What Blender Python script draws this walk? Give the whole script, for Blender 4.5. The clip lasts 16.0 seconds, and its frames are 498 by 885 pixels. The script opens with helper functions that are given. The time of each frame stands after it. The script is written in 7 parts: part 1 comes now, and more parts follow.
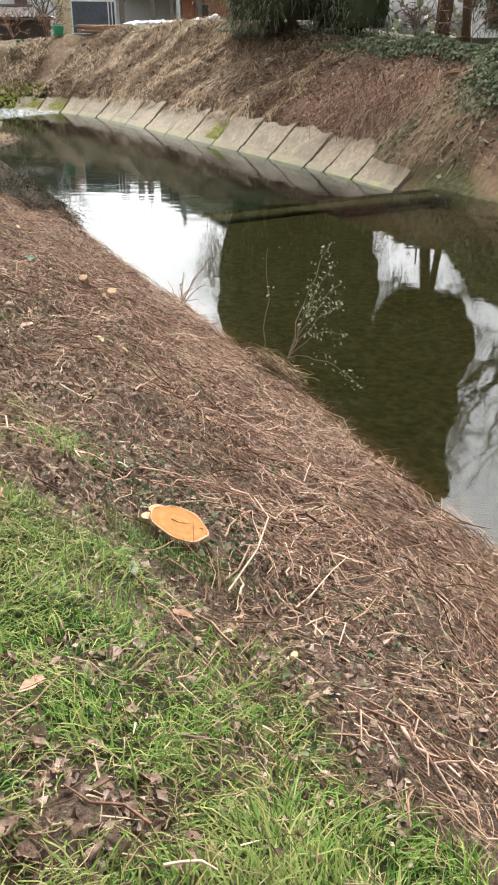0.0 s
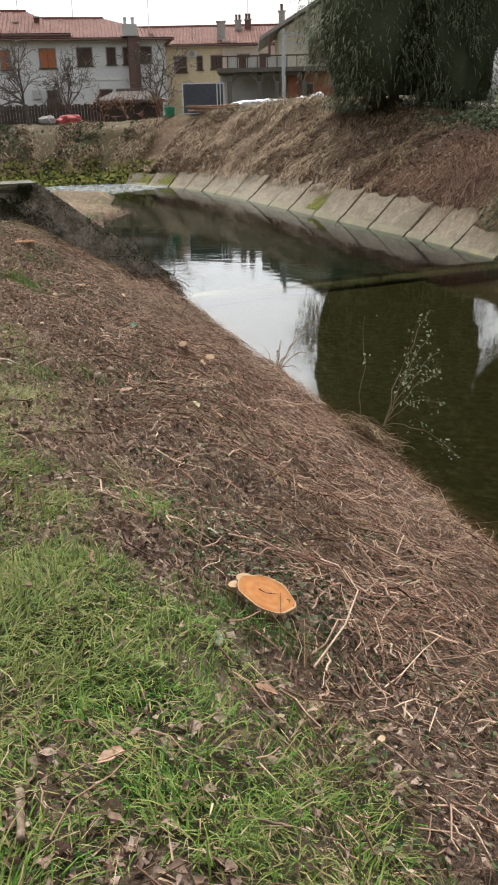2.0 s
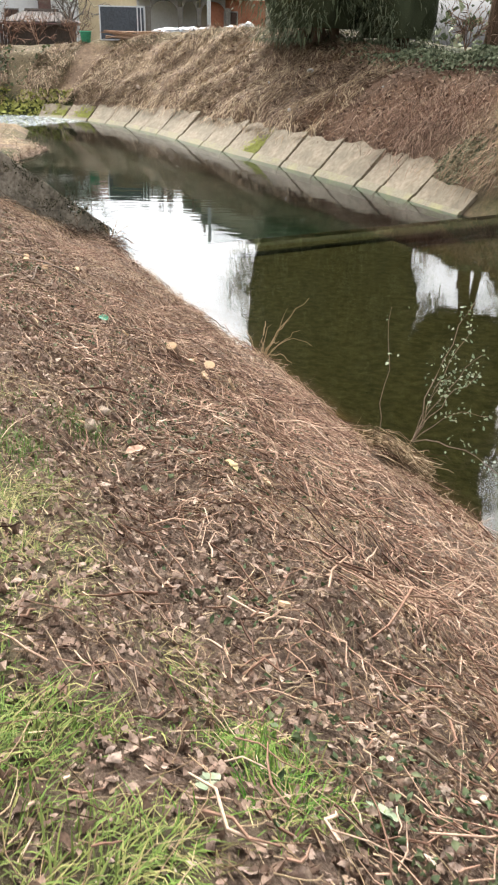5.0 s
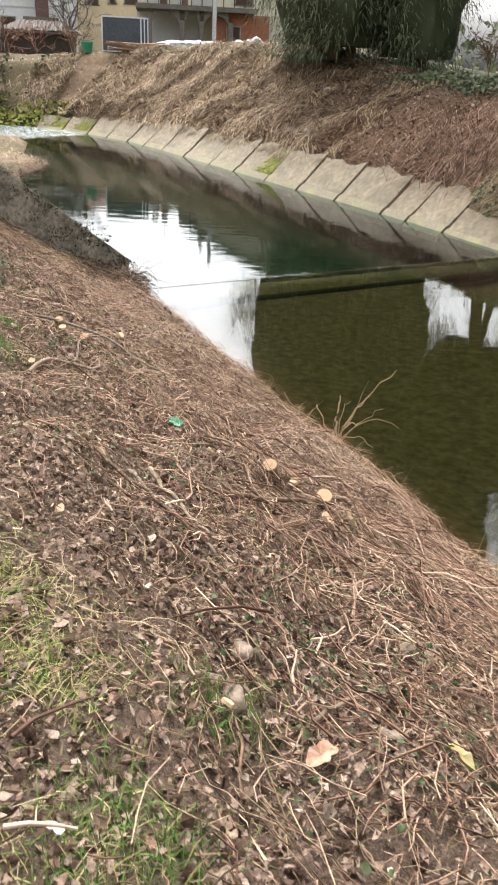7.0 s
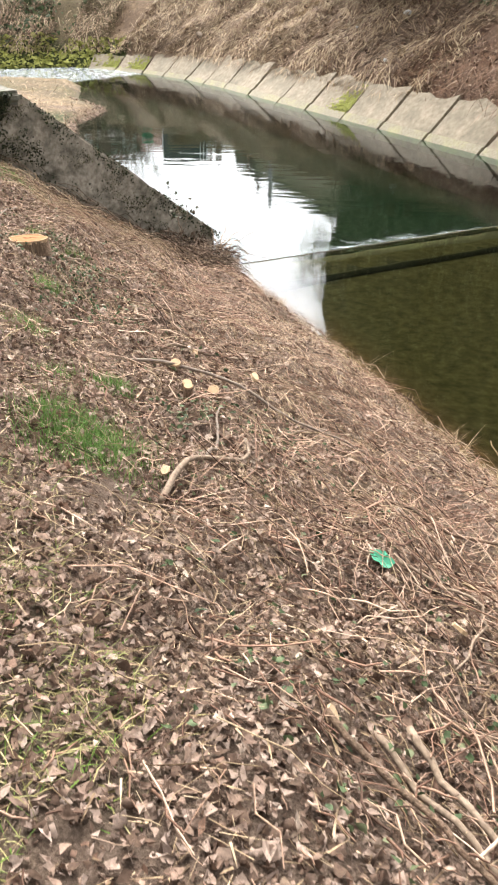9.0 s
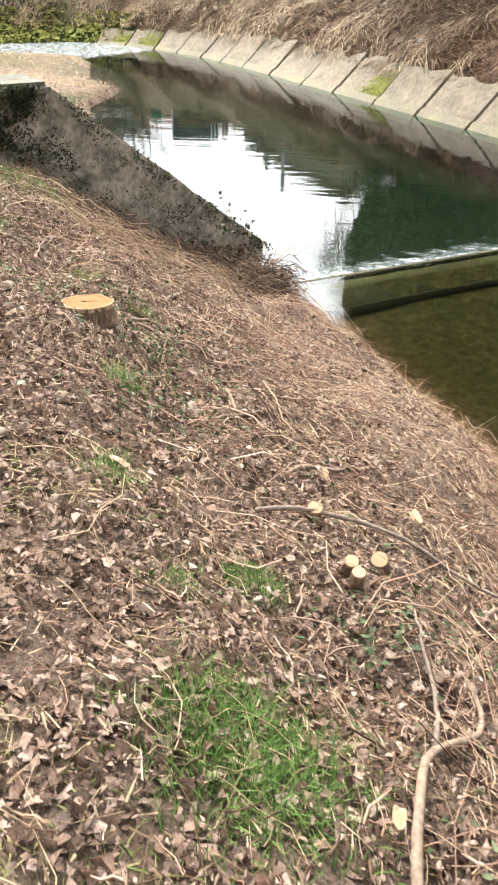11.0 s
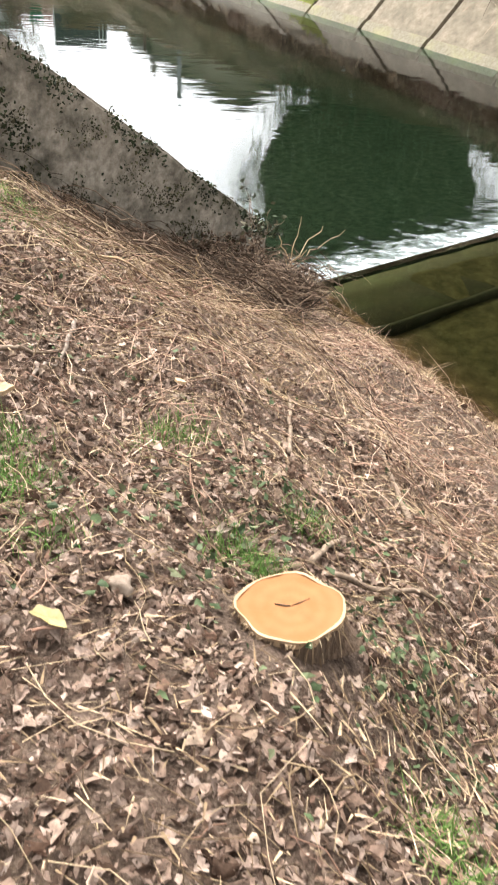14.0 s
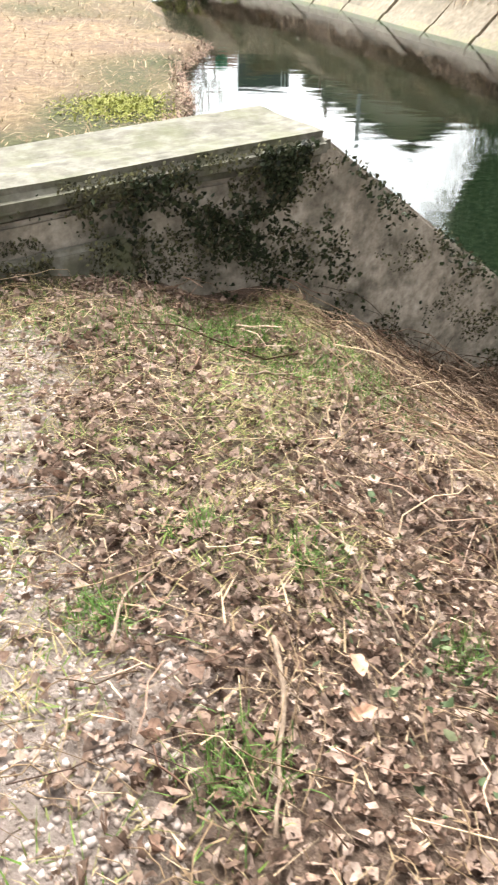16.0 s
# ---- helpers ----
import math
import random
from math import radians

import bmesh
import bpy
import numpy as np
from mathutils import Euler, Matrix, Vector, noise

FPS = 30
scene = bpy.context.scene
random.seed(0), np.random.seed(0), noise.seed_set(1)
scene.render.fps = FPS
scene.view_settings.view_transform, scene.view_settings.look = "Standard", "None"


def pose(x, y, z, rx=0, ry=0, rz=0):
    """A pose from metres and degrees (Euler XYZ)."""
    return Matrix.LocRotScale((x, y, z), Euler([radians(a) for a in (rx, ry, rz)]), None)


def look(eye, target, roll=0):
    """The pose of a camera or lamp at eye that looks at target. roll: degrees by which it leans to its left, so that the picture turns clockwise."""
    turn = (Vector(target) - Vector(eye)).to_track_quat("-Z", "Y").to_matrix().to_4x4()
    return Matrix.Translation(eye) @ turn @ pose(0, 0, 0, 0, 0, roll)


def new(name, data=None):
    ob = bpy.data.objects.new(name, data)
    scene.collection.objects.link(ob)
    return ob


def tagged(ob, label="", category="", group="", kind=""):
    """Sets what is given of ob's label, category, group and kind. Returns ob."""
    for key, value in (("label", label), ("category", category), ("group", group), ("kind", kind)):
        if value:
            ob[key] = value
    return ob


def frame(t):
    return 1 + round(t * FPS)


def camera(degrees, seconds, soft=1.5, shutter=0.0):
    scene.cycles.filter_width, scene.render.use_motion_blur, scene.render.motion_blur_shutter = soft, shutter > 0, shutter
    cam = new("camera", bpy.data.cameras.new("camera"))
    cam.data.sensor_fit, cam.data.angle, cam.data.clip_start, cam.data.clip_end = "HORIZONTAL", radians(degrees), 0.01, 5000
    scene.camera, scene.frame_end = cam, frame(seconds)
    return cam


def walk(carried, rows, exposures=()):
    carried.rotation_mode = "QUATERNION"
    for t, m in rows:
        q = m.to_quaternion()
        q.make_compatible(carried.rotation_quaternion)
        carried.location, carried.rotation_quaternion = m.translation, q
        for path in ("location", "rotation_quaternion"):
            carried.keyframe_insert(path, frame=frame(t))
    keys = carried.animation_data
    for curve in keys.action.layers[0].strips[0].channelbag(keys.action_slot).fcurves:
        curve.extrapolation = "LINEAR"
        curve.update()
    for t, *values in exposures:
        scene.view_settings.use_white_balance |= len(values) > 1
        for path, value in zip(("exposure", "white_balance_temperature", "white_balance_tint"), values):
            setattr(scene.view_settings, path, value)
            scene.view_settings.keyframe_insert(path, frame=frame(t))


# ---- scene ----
cam = camera(33.8, 16.0, 2.0, 0.12)
PATH = [
    (0, (0.086, 0.058, 1.516), (0.042, 1.846, 0.622), 0.2),
    (0.5, (0.108, 0.06, 1.513), (0.022, 1.867, 0.659), 0.1),
    (1, (0.089, 0.076, 1.515), (-0.113, 1.907, 0.737), -0.2),
    (1.5, (0.091, 0.094, 1.511), (-0.179, 1.937, 0.783), -0.8),
    (2, (0.1, 0.087, 1.525), (-0.178, 1.92, 0.775), -1.3),
    (2.5, (0.0, 0.227, 1.474), (-0.225, 2.047, 0.677), 0.0),
    (3, (-0.22, 0.512, 1.419), (-0.336, 2.315, 0.561), 1.4),
    (3.5, (-0.322, 0.71, 1.492), (-0.439, 2.499, 0.607), -0.5),
    (3.7, (-0.389, 0.808, 1.545), (-0.52, 2.604, 0.673), -1.2),
    (5.8, (-1.154, 2.565, 1.415), (-1.183, 4.353, 0.521), 2.3),
    (6, (-1.23, 2.735, 1.401), (-1.279, 4.515, 0.489), 1.4),
    (6.5, (-1.455, 3.144, 1.439), (-1.537, 4.97, 0.629), 2.2),
    (7, (-1.706, 3.543, 1.459), (-1.729, 5.354, 0.61), 2.9),
    (7.5, (-1.882, 3.971, 1.456), (-1.989, 5.768, 0.583), 0.3),
    (8, (-2.11, 4.389, 1.458), (-2.174, 6.196, 0.603), 2.8),
    (8.5, (-2.269, 4.83, 1.445), (-2.317, 6.587, 0.492), 1.0),
    (8.7, (-2.343, 5.0, 1.476), (-2.491, 6.742, 0.504), -0.1),
    (10.8, (-3.147, 6.537, 1.482), (-3.261, 8.256, 0.466), 1.4),
    (11, (-3.236, 6.7, 1.479), (-3.375, 8.409, 0.449), 0.7),
    (11.5, (-3.496, 7.132, 1.515), (-3.625, 8.823, 0.454), 1.5),
    (12, (-3.709, 7.538, 1.49), (-3.845, 9.177, 0.352), -0.1),
    (12.5, (-3.901, 7.936, 1.488), (-4.167, 9.544, 0.329), -1.3),
    (13, (-4.146, 8.322, 1.468), (-4.127, 9.906, 0.248), 2.2),
    (13.5, (-4.318, 8.706, 1.421), (-4.293, 10.249, 0.148), -2.1),
    (14, (-4.534, 9.07, 1.435), (-4.397, 10.662, 0.233), 3.3),
    (14.5, (-4.812, 9.411, 1.464), (-4.647, 11.026, 0.296), 5.7),
    (15, (-5.113, 9.78, 1.431), (-5.28, 11.231, 0.065), -2.9),
    (15.1, (-5.184, 9.838, 1.43), (-5.352, 11.366, 0.15), -1.6),
    (15.5, (-5.424, 10.133, 1.498), (-5.439, 11.847, 0.468), 2.0),
    (16, (-5.681, 10.535, 1.479), (-5.88, 12.158, 0.328), -0.7),
]

SKY, SUN = 0.165, 0.95
EXPOSURES = [(0, 1.5), (0.5, 1.5), (1.0, 1.3), (1.5, 0.95), (2.0, 0.85), (2.5, 0.92), (3.0, 1.15), (3.7, 1.55), (6.0, 1.75), (6.5, 1.82), (7.0, 1.62), (7.5, 1.68), (8.7, 1.85), (11.0, 2.0), (12.5, 2.02), (14.5, 1.95), (15.0, 2.1), (15.5, 2.02), (16.0, 2.12)]
walk(cam, [(t, look(eye, target, roll)) for t, eye, target, roll in PATH], EXPOSURES)

# ---- sky and sun: bright overcast ----
world = bpy.data.worlds.new("overcast_sky")
world.use_nodes = True
scene.world = world
wn, wl = world.node_tree.nodes, world.node_tree.links
sky = wn.new("ShaderNodeTexSky")
sky.sky_type, sky.sun_disc = 'NISHITA', False
sky.sun_elevation, sky.sun_rotation = radians(52), radians(-15)
sky.air_density, sky.dust_density, sky.ozone_density = 1.0, 8.0, 1.0
veil = wn.new("ShaderNodeHueSaturation")
veil.inputs["Saturation"].default_value = 0.08
wl.new(sky.outputs[0], veil.inputs["Color"])
wl.new(veil.outputs[0], wn["Background"].inputs["Color"])
wn["Background"].inputs["Strength"].default_value = SKY
sun = bpy.data.lights.new("sun", 'SUN')
sun.energy, sun.angle, sun.color = SUN, radians(60), (1.0, 0.96, 0.9)
sun_ob = new("sun", sun)
sun_ob.matrix_world = look((-9.7, 36.2, 48), (0, 0, 0))


# ---- materials ----
def ramp(nt, colours):
    r = nt.nodes.new("ShaderNodeValToRGB")
    while len(r.color_ramp.elements) < len(colours):
        r.color_ramp.elements.new(0.5)
    for i, c in enumerate(colours):
        r.color_ramp.elements[i].position = i / max(1, len(colours) - 1)
        r.color_ramp.elements[i].color = (*c, 1)
    return r


def noise_at(nt, scale, detail=4.0, rough=0.6, stretch=None):
    tc = nt.nodes.new("ShaderNodeTexCoord")
    n = nt.nodes.new("ShaderNodeTexNoise")
    n.inputs["Scale"].default_value, n.inputs["Detail"].default_value, n.inputs["Roughness"].default_value = scale, detail, rough
    if stretch:
        m = nt.nodes.new("ShaderNodeMapping")
        m.inputs["Scale"].default_value, m.inputs["Rotation"].default_value = stretch[:3], (0, 0, radians(stretch[3]))
        nt.links.new(tc.outputs["Object"], m.inputs["Vector"])
        nt.links.new(m.outputs[0], n.inputs["Vector"])
    else:
        nt.links.new(tc.outputs["Object"], n.inputs["Vector"])
    return n


def contrast(nt, socket, lo, hi):
    m = nt.nodes.new("ShaderNodeMapRange")
    m.inputs["From Min"].default_value, m.inputs["From Max"].default_value = lo, hi
    nt.links.new(socket, m.inputs["Value"])
    return m.outputs[0]


def mixed(nt, fac, a, b, mode='MIX'):
    m = nt.nodes.new("ShaderNodeMix")
    m.data_type, m.blend_type = 'RGBA', mode
    for sock, v in ((m.inputs[0], fac), (m.inputs[6], a), (m.inputs[7], b)):
        if isinstance(v, (int, float)):
            sock.default_value = v
        elif isinstance(v, tuple):
            sock.default_value = (*v, 1)
        else:
            nt.links.new(v, sock)
    return m.outputs[2]


def multiplied(nt, a, b):
    m = nt.nodes.new("ShaderNodeMath")
    m.operation, m.use_clamp = 'MULTIPLY', True
    for sock, v in ((m.inputs[0], a), (m.inputs[1], b)):
        if isinstance(v, (int, float)):
            sock.default_value = v
        else:
            nt.links.new(v, sock)
    return m.outputs[0]


def fresh(name):
    m = bpy.data.materials.new(name)
    m.use_nodes = True
    return m, m.node_tree, m.node_tree.nodes["Principled BSDF"]


def relief(nt, p, socket, strength, distance):
    b = nt.nodes.new("ShaderNodeBump")
    b.inputs["Strength"].default_value, b.inputs["Distance"].default_value = strength, distance
    nt.links.new(socket, b.inputs["Height"])
    nt.links.new(b.outputs[0], p.inputs["Normal"])


def surface(name, colours, fine=30.0, coarse=2.0, stain=(0.1, 0.08, 0.06), stain_amount=0.4, rough=0.85, bump=0.4, depth=0.01, metal=0.0, stretch=None):
    """Grain at one scale, stains at another."""
    m, nt, p = fresh(name)
    n = noise_at(nt, fine, 6, 0.65, stretch)
    r = ramp(nt, colours)
    nt.links.new(contrast(nt, n.outputs[0], 0.28, 0.72), r.inputs[0])
    c = noise_at(nt, coarse, 5, 0.65)
    patch = multiplied(nt, contrast(nt, c.outputs[0], 0.45, 0.72), stain_amount)
    nt.links.new(mixed(nt, patch, r.outputs[0], stain), p.inputs["Base Color"])
    p.inputs["Roughness"].default_value, p.inputs["Metallic"].default_value = rough, metal
    p.inputs["Specular IOR Level"].default_value = 0.3
    relief(nt, p, n.outputs[0], bump, depth)
    return m


def scattered(name, colours, rough=0.8, through_light=0.0, patch_scale=1.2, patch=None, torn=0.0):
    """Each loose piece has a colour of its own; torn pieces have ragged holes and edges."""
    m, nt, p = fresh(name)
    g = nt.nodes.new("ShaderNodeNewGeometry")
    r = ramp(nt, colours)
    nt.links.new(g.outputs["Random Per Island"], r.inputs[0])
    n = noise_at(nt, 90 if torn else 60, 4, 0.65)
    col = mixed(nt, 0.5 if torn else 0.35, r.outputs[0], contrast(nt, n.outputs[0], 0.25, 0.75), 'OVERLAY')
    if patch:
        c = noise_at(nt, patch_scale, 3, 0.6)
        col = mixed(nt, multiplied(nt, contrast(nt, c.outputs[0], 0.44, 0.7), 0.6), col, patch)
    nt.links.new(col, p.inputs["Base Color"])
    p.inputs["Roughness"].default_value = rough
    p.inputs["Specular IOR Level"].default_value = 0.1
    if through_light:
        out = nt.nodes["Material Output"]
        tr = nt.nodes.new("ShaderNodeBsdfTranslucent")
        nt.links.new(col, tr.inputs["Color"])
        mx = nt.nodes.new("ShaderNodeMixShader")
        mx.inputs[0].default_value = through_light
        nt.links.new(p.outputs[0], mx.inputs[1])
        nt.links.new(tr.outputs[0], mx.inputs[2])
        nt.links.new(mx.outputs[0], out.inputs["Surface"])
        if torn:
            h = noise_at(nt, 75, 2, 0.5)
            gap = nt.nodes.new("ShaderNodeBsdfTransparent")
            cut = nt.nodes.new("ShaderNodeMixShader")
            nt.links.new(contrast(nt, h.outputs[0], torn, torn + 0.02), cut.inputs[0])
            nt.links.new(mx.outputs[0], cut.inputs[1])
            nt.links.new(gap.outputs[0], cut.inputs[2])
            nt.links.new(cut.outputs[0], out.inputs["Surface"])
    return m


def attribute(nt, name):
    a = nt.nodes.new("ShaderNodeAttribute")
    a.attribute_name = name
    return a.outputs["Fac"]


def ground_material():
    m, nt, p = fresh("bank_ground")
    fine, mid, big = noise_at(nt, 45, 6, 0.7), noise_at(nt, 9, 5, 0.65), noise_at(nt, 0.9, 4, 0.6)
    r = ramp(nt, [(0.02, 0.0135, 0.009), (0.06, 0.04, 0.027), (0.11, 0.076, 0.053), (0.18, 0.13, 0.094)])
    nt.links.new(contrast(nt, fine.outputs[0], 0.3, 0.72), r.inputs[0])
    col = mixed(nt, multiplied(nt, contrast(nt, mid.outputs[0], 0.4, 0.65), 0.6), r.outputs[0], (0.075, 0.05, 0.034))
    crumb = noise_at(nt, 95, 5, 0.75)
    bits = ramp(nt, [(0.028, 0.019, 0.013), (0.10, 0.068, 0.05), (0.175, 0.125, 0.094), (0.26, 0.195, 0.15)])
    nt.links.new(contrast(nt, crumb.outputs[0], 0.32, 0.7), bits.inputs[0])
    col = mixed(nt, 0.7, col, bits.outputs[0])
    soil = ramp(nt, [(0.022, 0.013, 0.008), (0.11, 0.058, 0.035), (0.22, 0.13, 0.08)])
    nt.links.new(contrast(nt, mid.outputs[0], 0.3, 0.7), soil.inputs[0])
    col = mixed(nt, attribute(nt, "soil"), col, soil.outputs[0])
    straw_mix = noise_at(nt, 5, 6, 0.75)
    straw = ramp(nt, [(0.045, 0.029, 0.016), (0.17, 0.117, 0.066), (0.30, 0.22, 0.133)])
    nt.links.new(contrast(nt, straw_mix.outputs[0], 0.3, 0.7), straw.inputs[0])
    col = mixed(nt, multiplied(nt, attribute(nt, "straw"), contrast(nt, big.outputs[0], 0.25, 0.6)), col, straw.outputs[0])
    turf = ramp(nt, [(0.010, 0.014, 0.005), (0.032, 0.042, 0.012), (0.085, 0.08, 0.032)])
    nt.links.new(contrast(nt, mid.outputs[0], 0.3, 0.7), turf.inputs[0])
    col = mixed(nt, attribute(nt, "turf"), col, turf.outputs[0])
    stones = ramp(nt, [(0.16, 0.127, 0.107), (0.25, 0.203, 0.174), (0.34, 0.285, 0.247)])
    nt.links.new(contrast(nt, fine.outputs[0], 0.3, 0.7), stones.inputs[0])
    col = mixed(nt, attribute(nt, "gravel"), col, stones.outputs[0])
    bed = ramp(nt, [(0.022, 0.019, 0.010), (0.055, 0.047, 0.026), (0.10, 0.084, 0.048)])
    nt.links.new(contrast(nt, mid.outputs[0], 0.3, 0.7), bed.inputs[0])
    col = mixed(nt, attribute(nt, "silt"), col, bed.outputs[0])
    nt.links.new(col, p.inputs["Base Color"])
    p.inputs["Roughness"].default_value = 0.95
    p.inputs["Specular IOR Level"].default_value = 0.15
    relief(nt, p, crumb.outputs[0], 1.0, 0.02)
    return m


def water_material(name, tint, ripples, shine):
    """Clear tinted water with a mirror gloss that grows at a low angle."""
    m, nt, p = fresh(name)
    out = nt.nodes["Material Output"]
    nt.nodes.remove(p)
    body = nt.nodes.new("ShaderNodeBsdfTransparent")
    body.inputs[0].default_value = (*tint, 1)
    gloss = nt.nodes.new("ShaderNodeBsdfGlossy")
    gloss.inputs["Roughness"].default_value = 0.03
    gloss.inputs["Color"].default_value = (0.82, 0.84, 0.865, 1)
    fres = nt.nodes.new("ShaderNodeFresnel")
    fres.inputs["IOR"].default_value = shine
    a = noise_at(nt, 1.0, 3, 0.45, (1.1, 3.4, 1.0, 16))
    b = noise_at(nt, 0.4, 2, 0.5, (1.0, 3.0, 1.0, -8))
    h = nt.nodes.new("ShaderNodeMath")
    h.operation = 'ADD'
    nt.links.new(a.outputs[0], h.inputs[0])
    nt.links.new(b.outputs[0], h.inputs[1])
    bump = nt.nodes.new("ShaderNodeBump")
    bump.inputs["Strength"].default_value, bump.inputs["Distance"].default_value = 1.0, ripples
    nt.links.new(h.outputs[0], bump.inputs["Height"])
    nt.links.new(bump.outputs[0], gloss.inputs["Normal"])
    nt.links.new(bump.outputs[0], fres.inputs["Normal"])
    mx = nt.nodes.new("ShaderNodeMixShader")
    nt.links.new(fres.outputs[0], mx.inputs[0])
    nt.links.new(body.outputs[0], mx.inputs[1])
    nt.links.new(gloss.outputs[0], mx.inputs[2])
    nt.links.new(mx.outputs[0], out.inputs["Surface"])
    return m


def foam_material():
    m, nt, p = fresh("white_water")
    out = nt.nodes["Material Output"]
    n = noise_at(nt, 1.0, 6, 0.65, (5.0, 11.0, 4.0, 61.5))
    p.inputs["Base Color"].default_value = (0.34, 0.39, 0.39, 1)
    p.inputs["Roughness"].default_value = 0.5
    clear = nt.nodes.new("ShaderNodeBsdfTransparent")
    mx = nt.nodes.new("ShaderNodeMixShader")
    add = nt.nodes.new("ShaderNodeMath")
    add.operation = 'ADD'
    nt.links.new(n.outputs[0], add.inputs[0])
    nt.links.new(attribute(nt, "froth"), add.inputs[1])
    nt.links.new(contrast(nt, add.outputs[0], 0.76, 1.14), mx.inputs[0])
    nt.links.new(clear.outputs[0], mx.inputs[1])
    nt.links.new(p.outputs[0], mx.inputs[2])
    nt.links.new(mx.outputs[0], out.inputs["Surface"])
    relief(nt, p, n.outputs[0], 0.8, 0.05)
    return m


def cut_wood_material(name, pale, deep):
    m, nt, p = fresh(name)
    tc = nt.nodes.new("ShaderNodeTexCoord")
    w = nt.nodes.new("ShaderNodeTexWave")
    w.wave_type, w.rings_direction = 'RINGS', 'Z'
    w.inputs["Scale"].default_value, w.inputs["Distortion"].default_value = 9, 1.5
    w.inputs["Detail"].default_value, w.inputs["Detail Scale"].default_value = 3, 1.2
    nt.links.new(tc.outputs["Object"], w.inputs["Vector"])
    n = noise_at(nt, 14, 5, 0.6)
    col = mixed(nt, multiplied(nt, w.outputs["Fac"], 0.35), pale, deep)
    col = mixed(nt, multiplied(nt, contrast(nt, n.outputs[0], 0.42, 0.7), 0.6), col, deep)
    nt.links.new(col, p.inputs["Base Color"])
    p.inputs["Roughness"].default_value = 0.85
    p.inputs["Specular IOR Level"].default_value = 0.08
    relief(nt, p, n.outputs[0], 0.25, 0.004)
    return m


M_GROUND = ground_material()
M_UP = water_material("upstream_water", (0.68, 0.70, 0.50), 0.0010, 1.52)
M_DOWN = water_material("pool_water", (0.47, 0.68, 0.59), 0.0026, 1.56)
M_FOAM = foam_material()
M_CONCRETE = surface("weathered_concrete", [(0.14, 0.112, 0.078), (0.22, 0.183, 0.132), (0.30, 0.253, 0.187)], 7, 0.9, (0.11, 0.095, 0.065), 0.85, 0.9, 0.35, 0.006)
M_TOE = surface("pale_concrete_toe", [(0.14, 0.121, 0.082), (0.20, 0.176, 0.126), (0.25, 0.22, 0.165)], 18, 2.0, (0.28, 0.27, 0.12), 0.6, 0.9, 0.3, 0.006)
M_MOSS = surface("moss", [(0.14, 0.16, 0.03), (0.22, 0.23, 0.05), (0.32, 0.32, 0.10)], 40, 3, (0.1, 0.08, 0.03), 0.4, 0.95, 0.8, 0.02)
M_OLD = surface("dark_old_concrete", [(0.11, 0.094, 0.071), (0.25, 0.217, 0.171), (0.37, 0.33, 0.27)], 17, 3.2, (0.028, 0.027, 0.016), 0.9, 0.92, 0.5, 0.01)
M_COPING = surface("lichened_coping", [(0.05, 0.046, 0.034), (0.105, 0.098, 0.075), (0.185, 0.175, 0.145)], 11, 3.2, (0.075, 0.08, 0.035), 0.85, 0.92, 0.5, 0.008)
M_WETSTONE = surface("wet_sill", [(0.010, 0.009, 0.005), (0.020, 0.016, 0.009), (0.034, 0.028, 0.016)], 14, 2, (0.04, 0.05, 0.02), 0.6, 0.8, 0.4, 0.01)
M_BARK = surface("rough_bark", [(0.055, 0.034, 0.022), (0.14, 0.088, 0.057), (0.23, 0.155, 0.105)], 30, 4, (0.06, 0.05, 0.03), 0.5, 0.95, 0.9, 0.02, stretch=(3, 3, 0.5, 0))
M_CUT = cut_wood_material("orange_cut_wood", (0.36, 0.165, 0.062), (0.24, 0.085, 0.025))
M_CUTSOFT = cut_wood_material("soft_orange_cut_wood", (0.23, 0.108, 0.047), (0.20, 0.078, 0.027))
M_CUTPALE = cut_wood_material("pale_cut_wood", (0.36, 0.255, 0.16), (0.31, 0.20, 0.11))
M_CHIP = surface("wood_chip", [(0.25, 0.165, 0.09), (0.33, 0.235, 0.14), (0.4, 0.30, 0.20)], 60, 8, (0.4, 0.25, 0.12), 0.4, 0.8, 0.4, 0.004, stretch=(1, 5, 1, 30))
M_STONE = surface("field_stone", [(0.13, 0.096, 0.072), (0.19, 0.145, 0.11), (0.25, 0.198, 0.155)], 40, 9, (0.22, 0.17, 0.12), 0.6, 0.9, 0.5, 0.01)
M_STICK = surface("dead_stick", [(0.09, 0.062, 0.042), (0.18, 0.13, 0.09), (0.27, 0.205, 0.15)], 50, 6, (0.1, 0.07, 0.05), 0.5, 0.9, 0.5, 0.006)
M_DARKBRUSH = scattered("dark_dead_brush", [(0.025, 0.017, 0.011), (0.065, 0.044, 0.029), (0.12, 0.08, 0.055), (0.21, 0.155, 0.108)], 0.85)
M_SHADELINE = surface("dark_shade_line", [(0.012, 0.011, 0.008), (0.02, 0.018, 0.012), (0.03, 0.026, 0.016)], 14, 2, (0.01, 0.012, 0.008), 0.6, 0.9, 0.4, 0.01)
M_ROOT = surface("grey_branch", [(0.10, 0.074, 0.056), (0.18, 0.14, 0.11), (0.25, 0.205, 0.165)], 50, 6, (0.12, 0.09, 0.07), 0.5, 0.9, 0.6, 0.008)
M_LEAFLITTER = scattered("leaf_litter", [(0.06, 0.038, 0.027), (0.13, 0.085, 0.061), (0.20, 0.137, 0.102), (0.25, 0.18, 0.14), (0.31, 0.235, 0.19), (0.17, 0.102, 0.071)], 0.85, 0.2, torn=0.61)
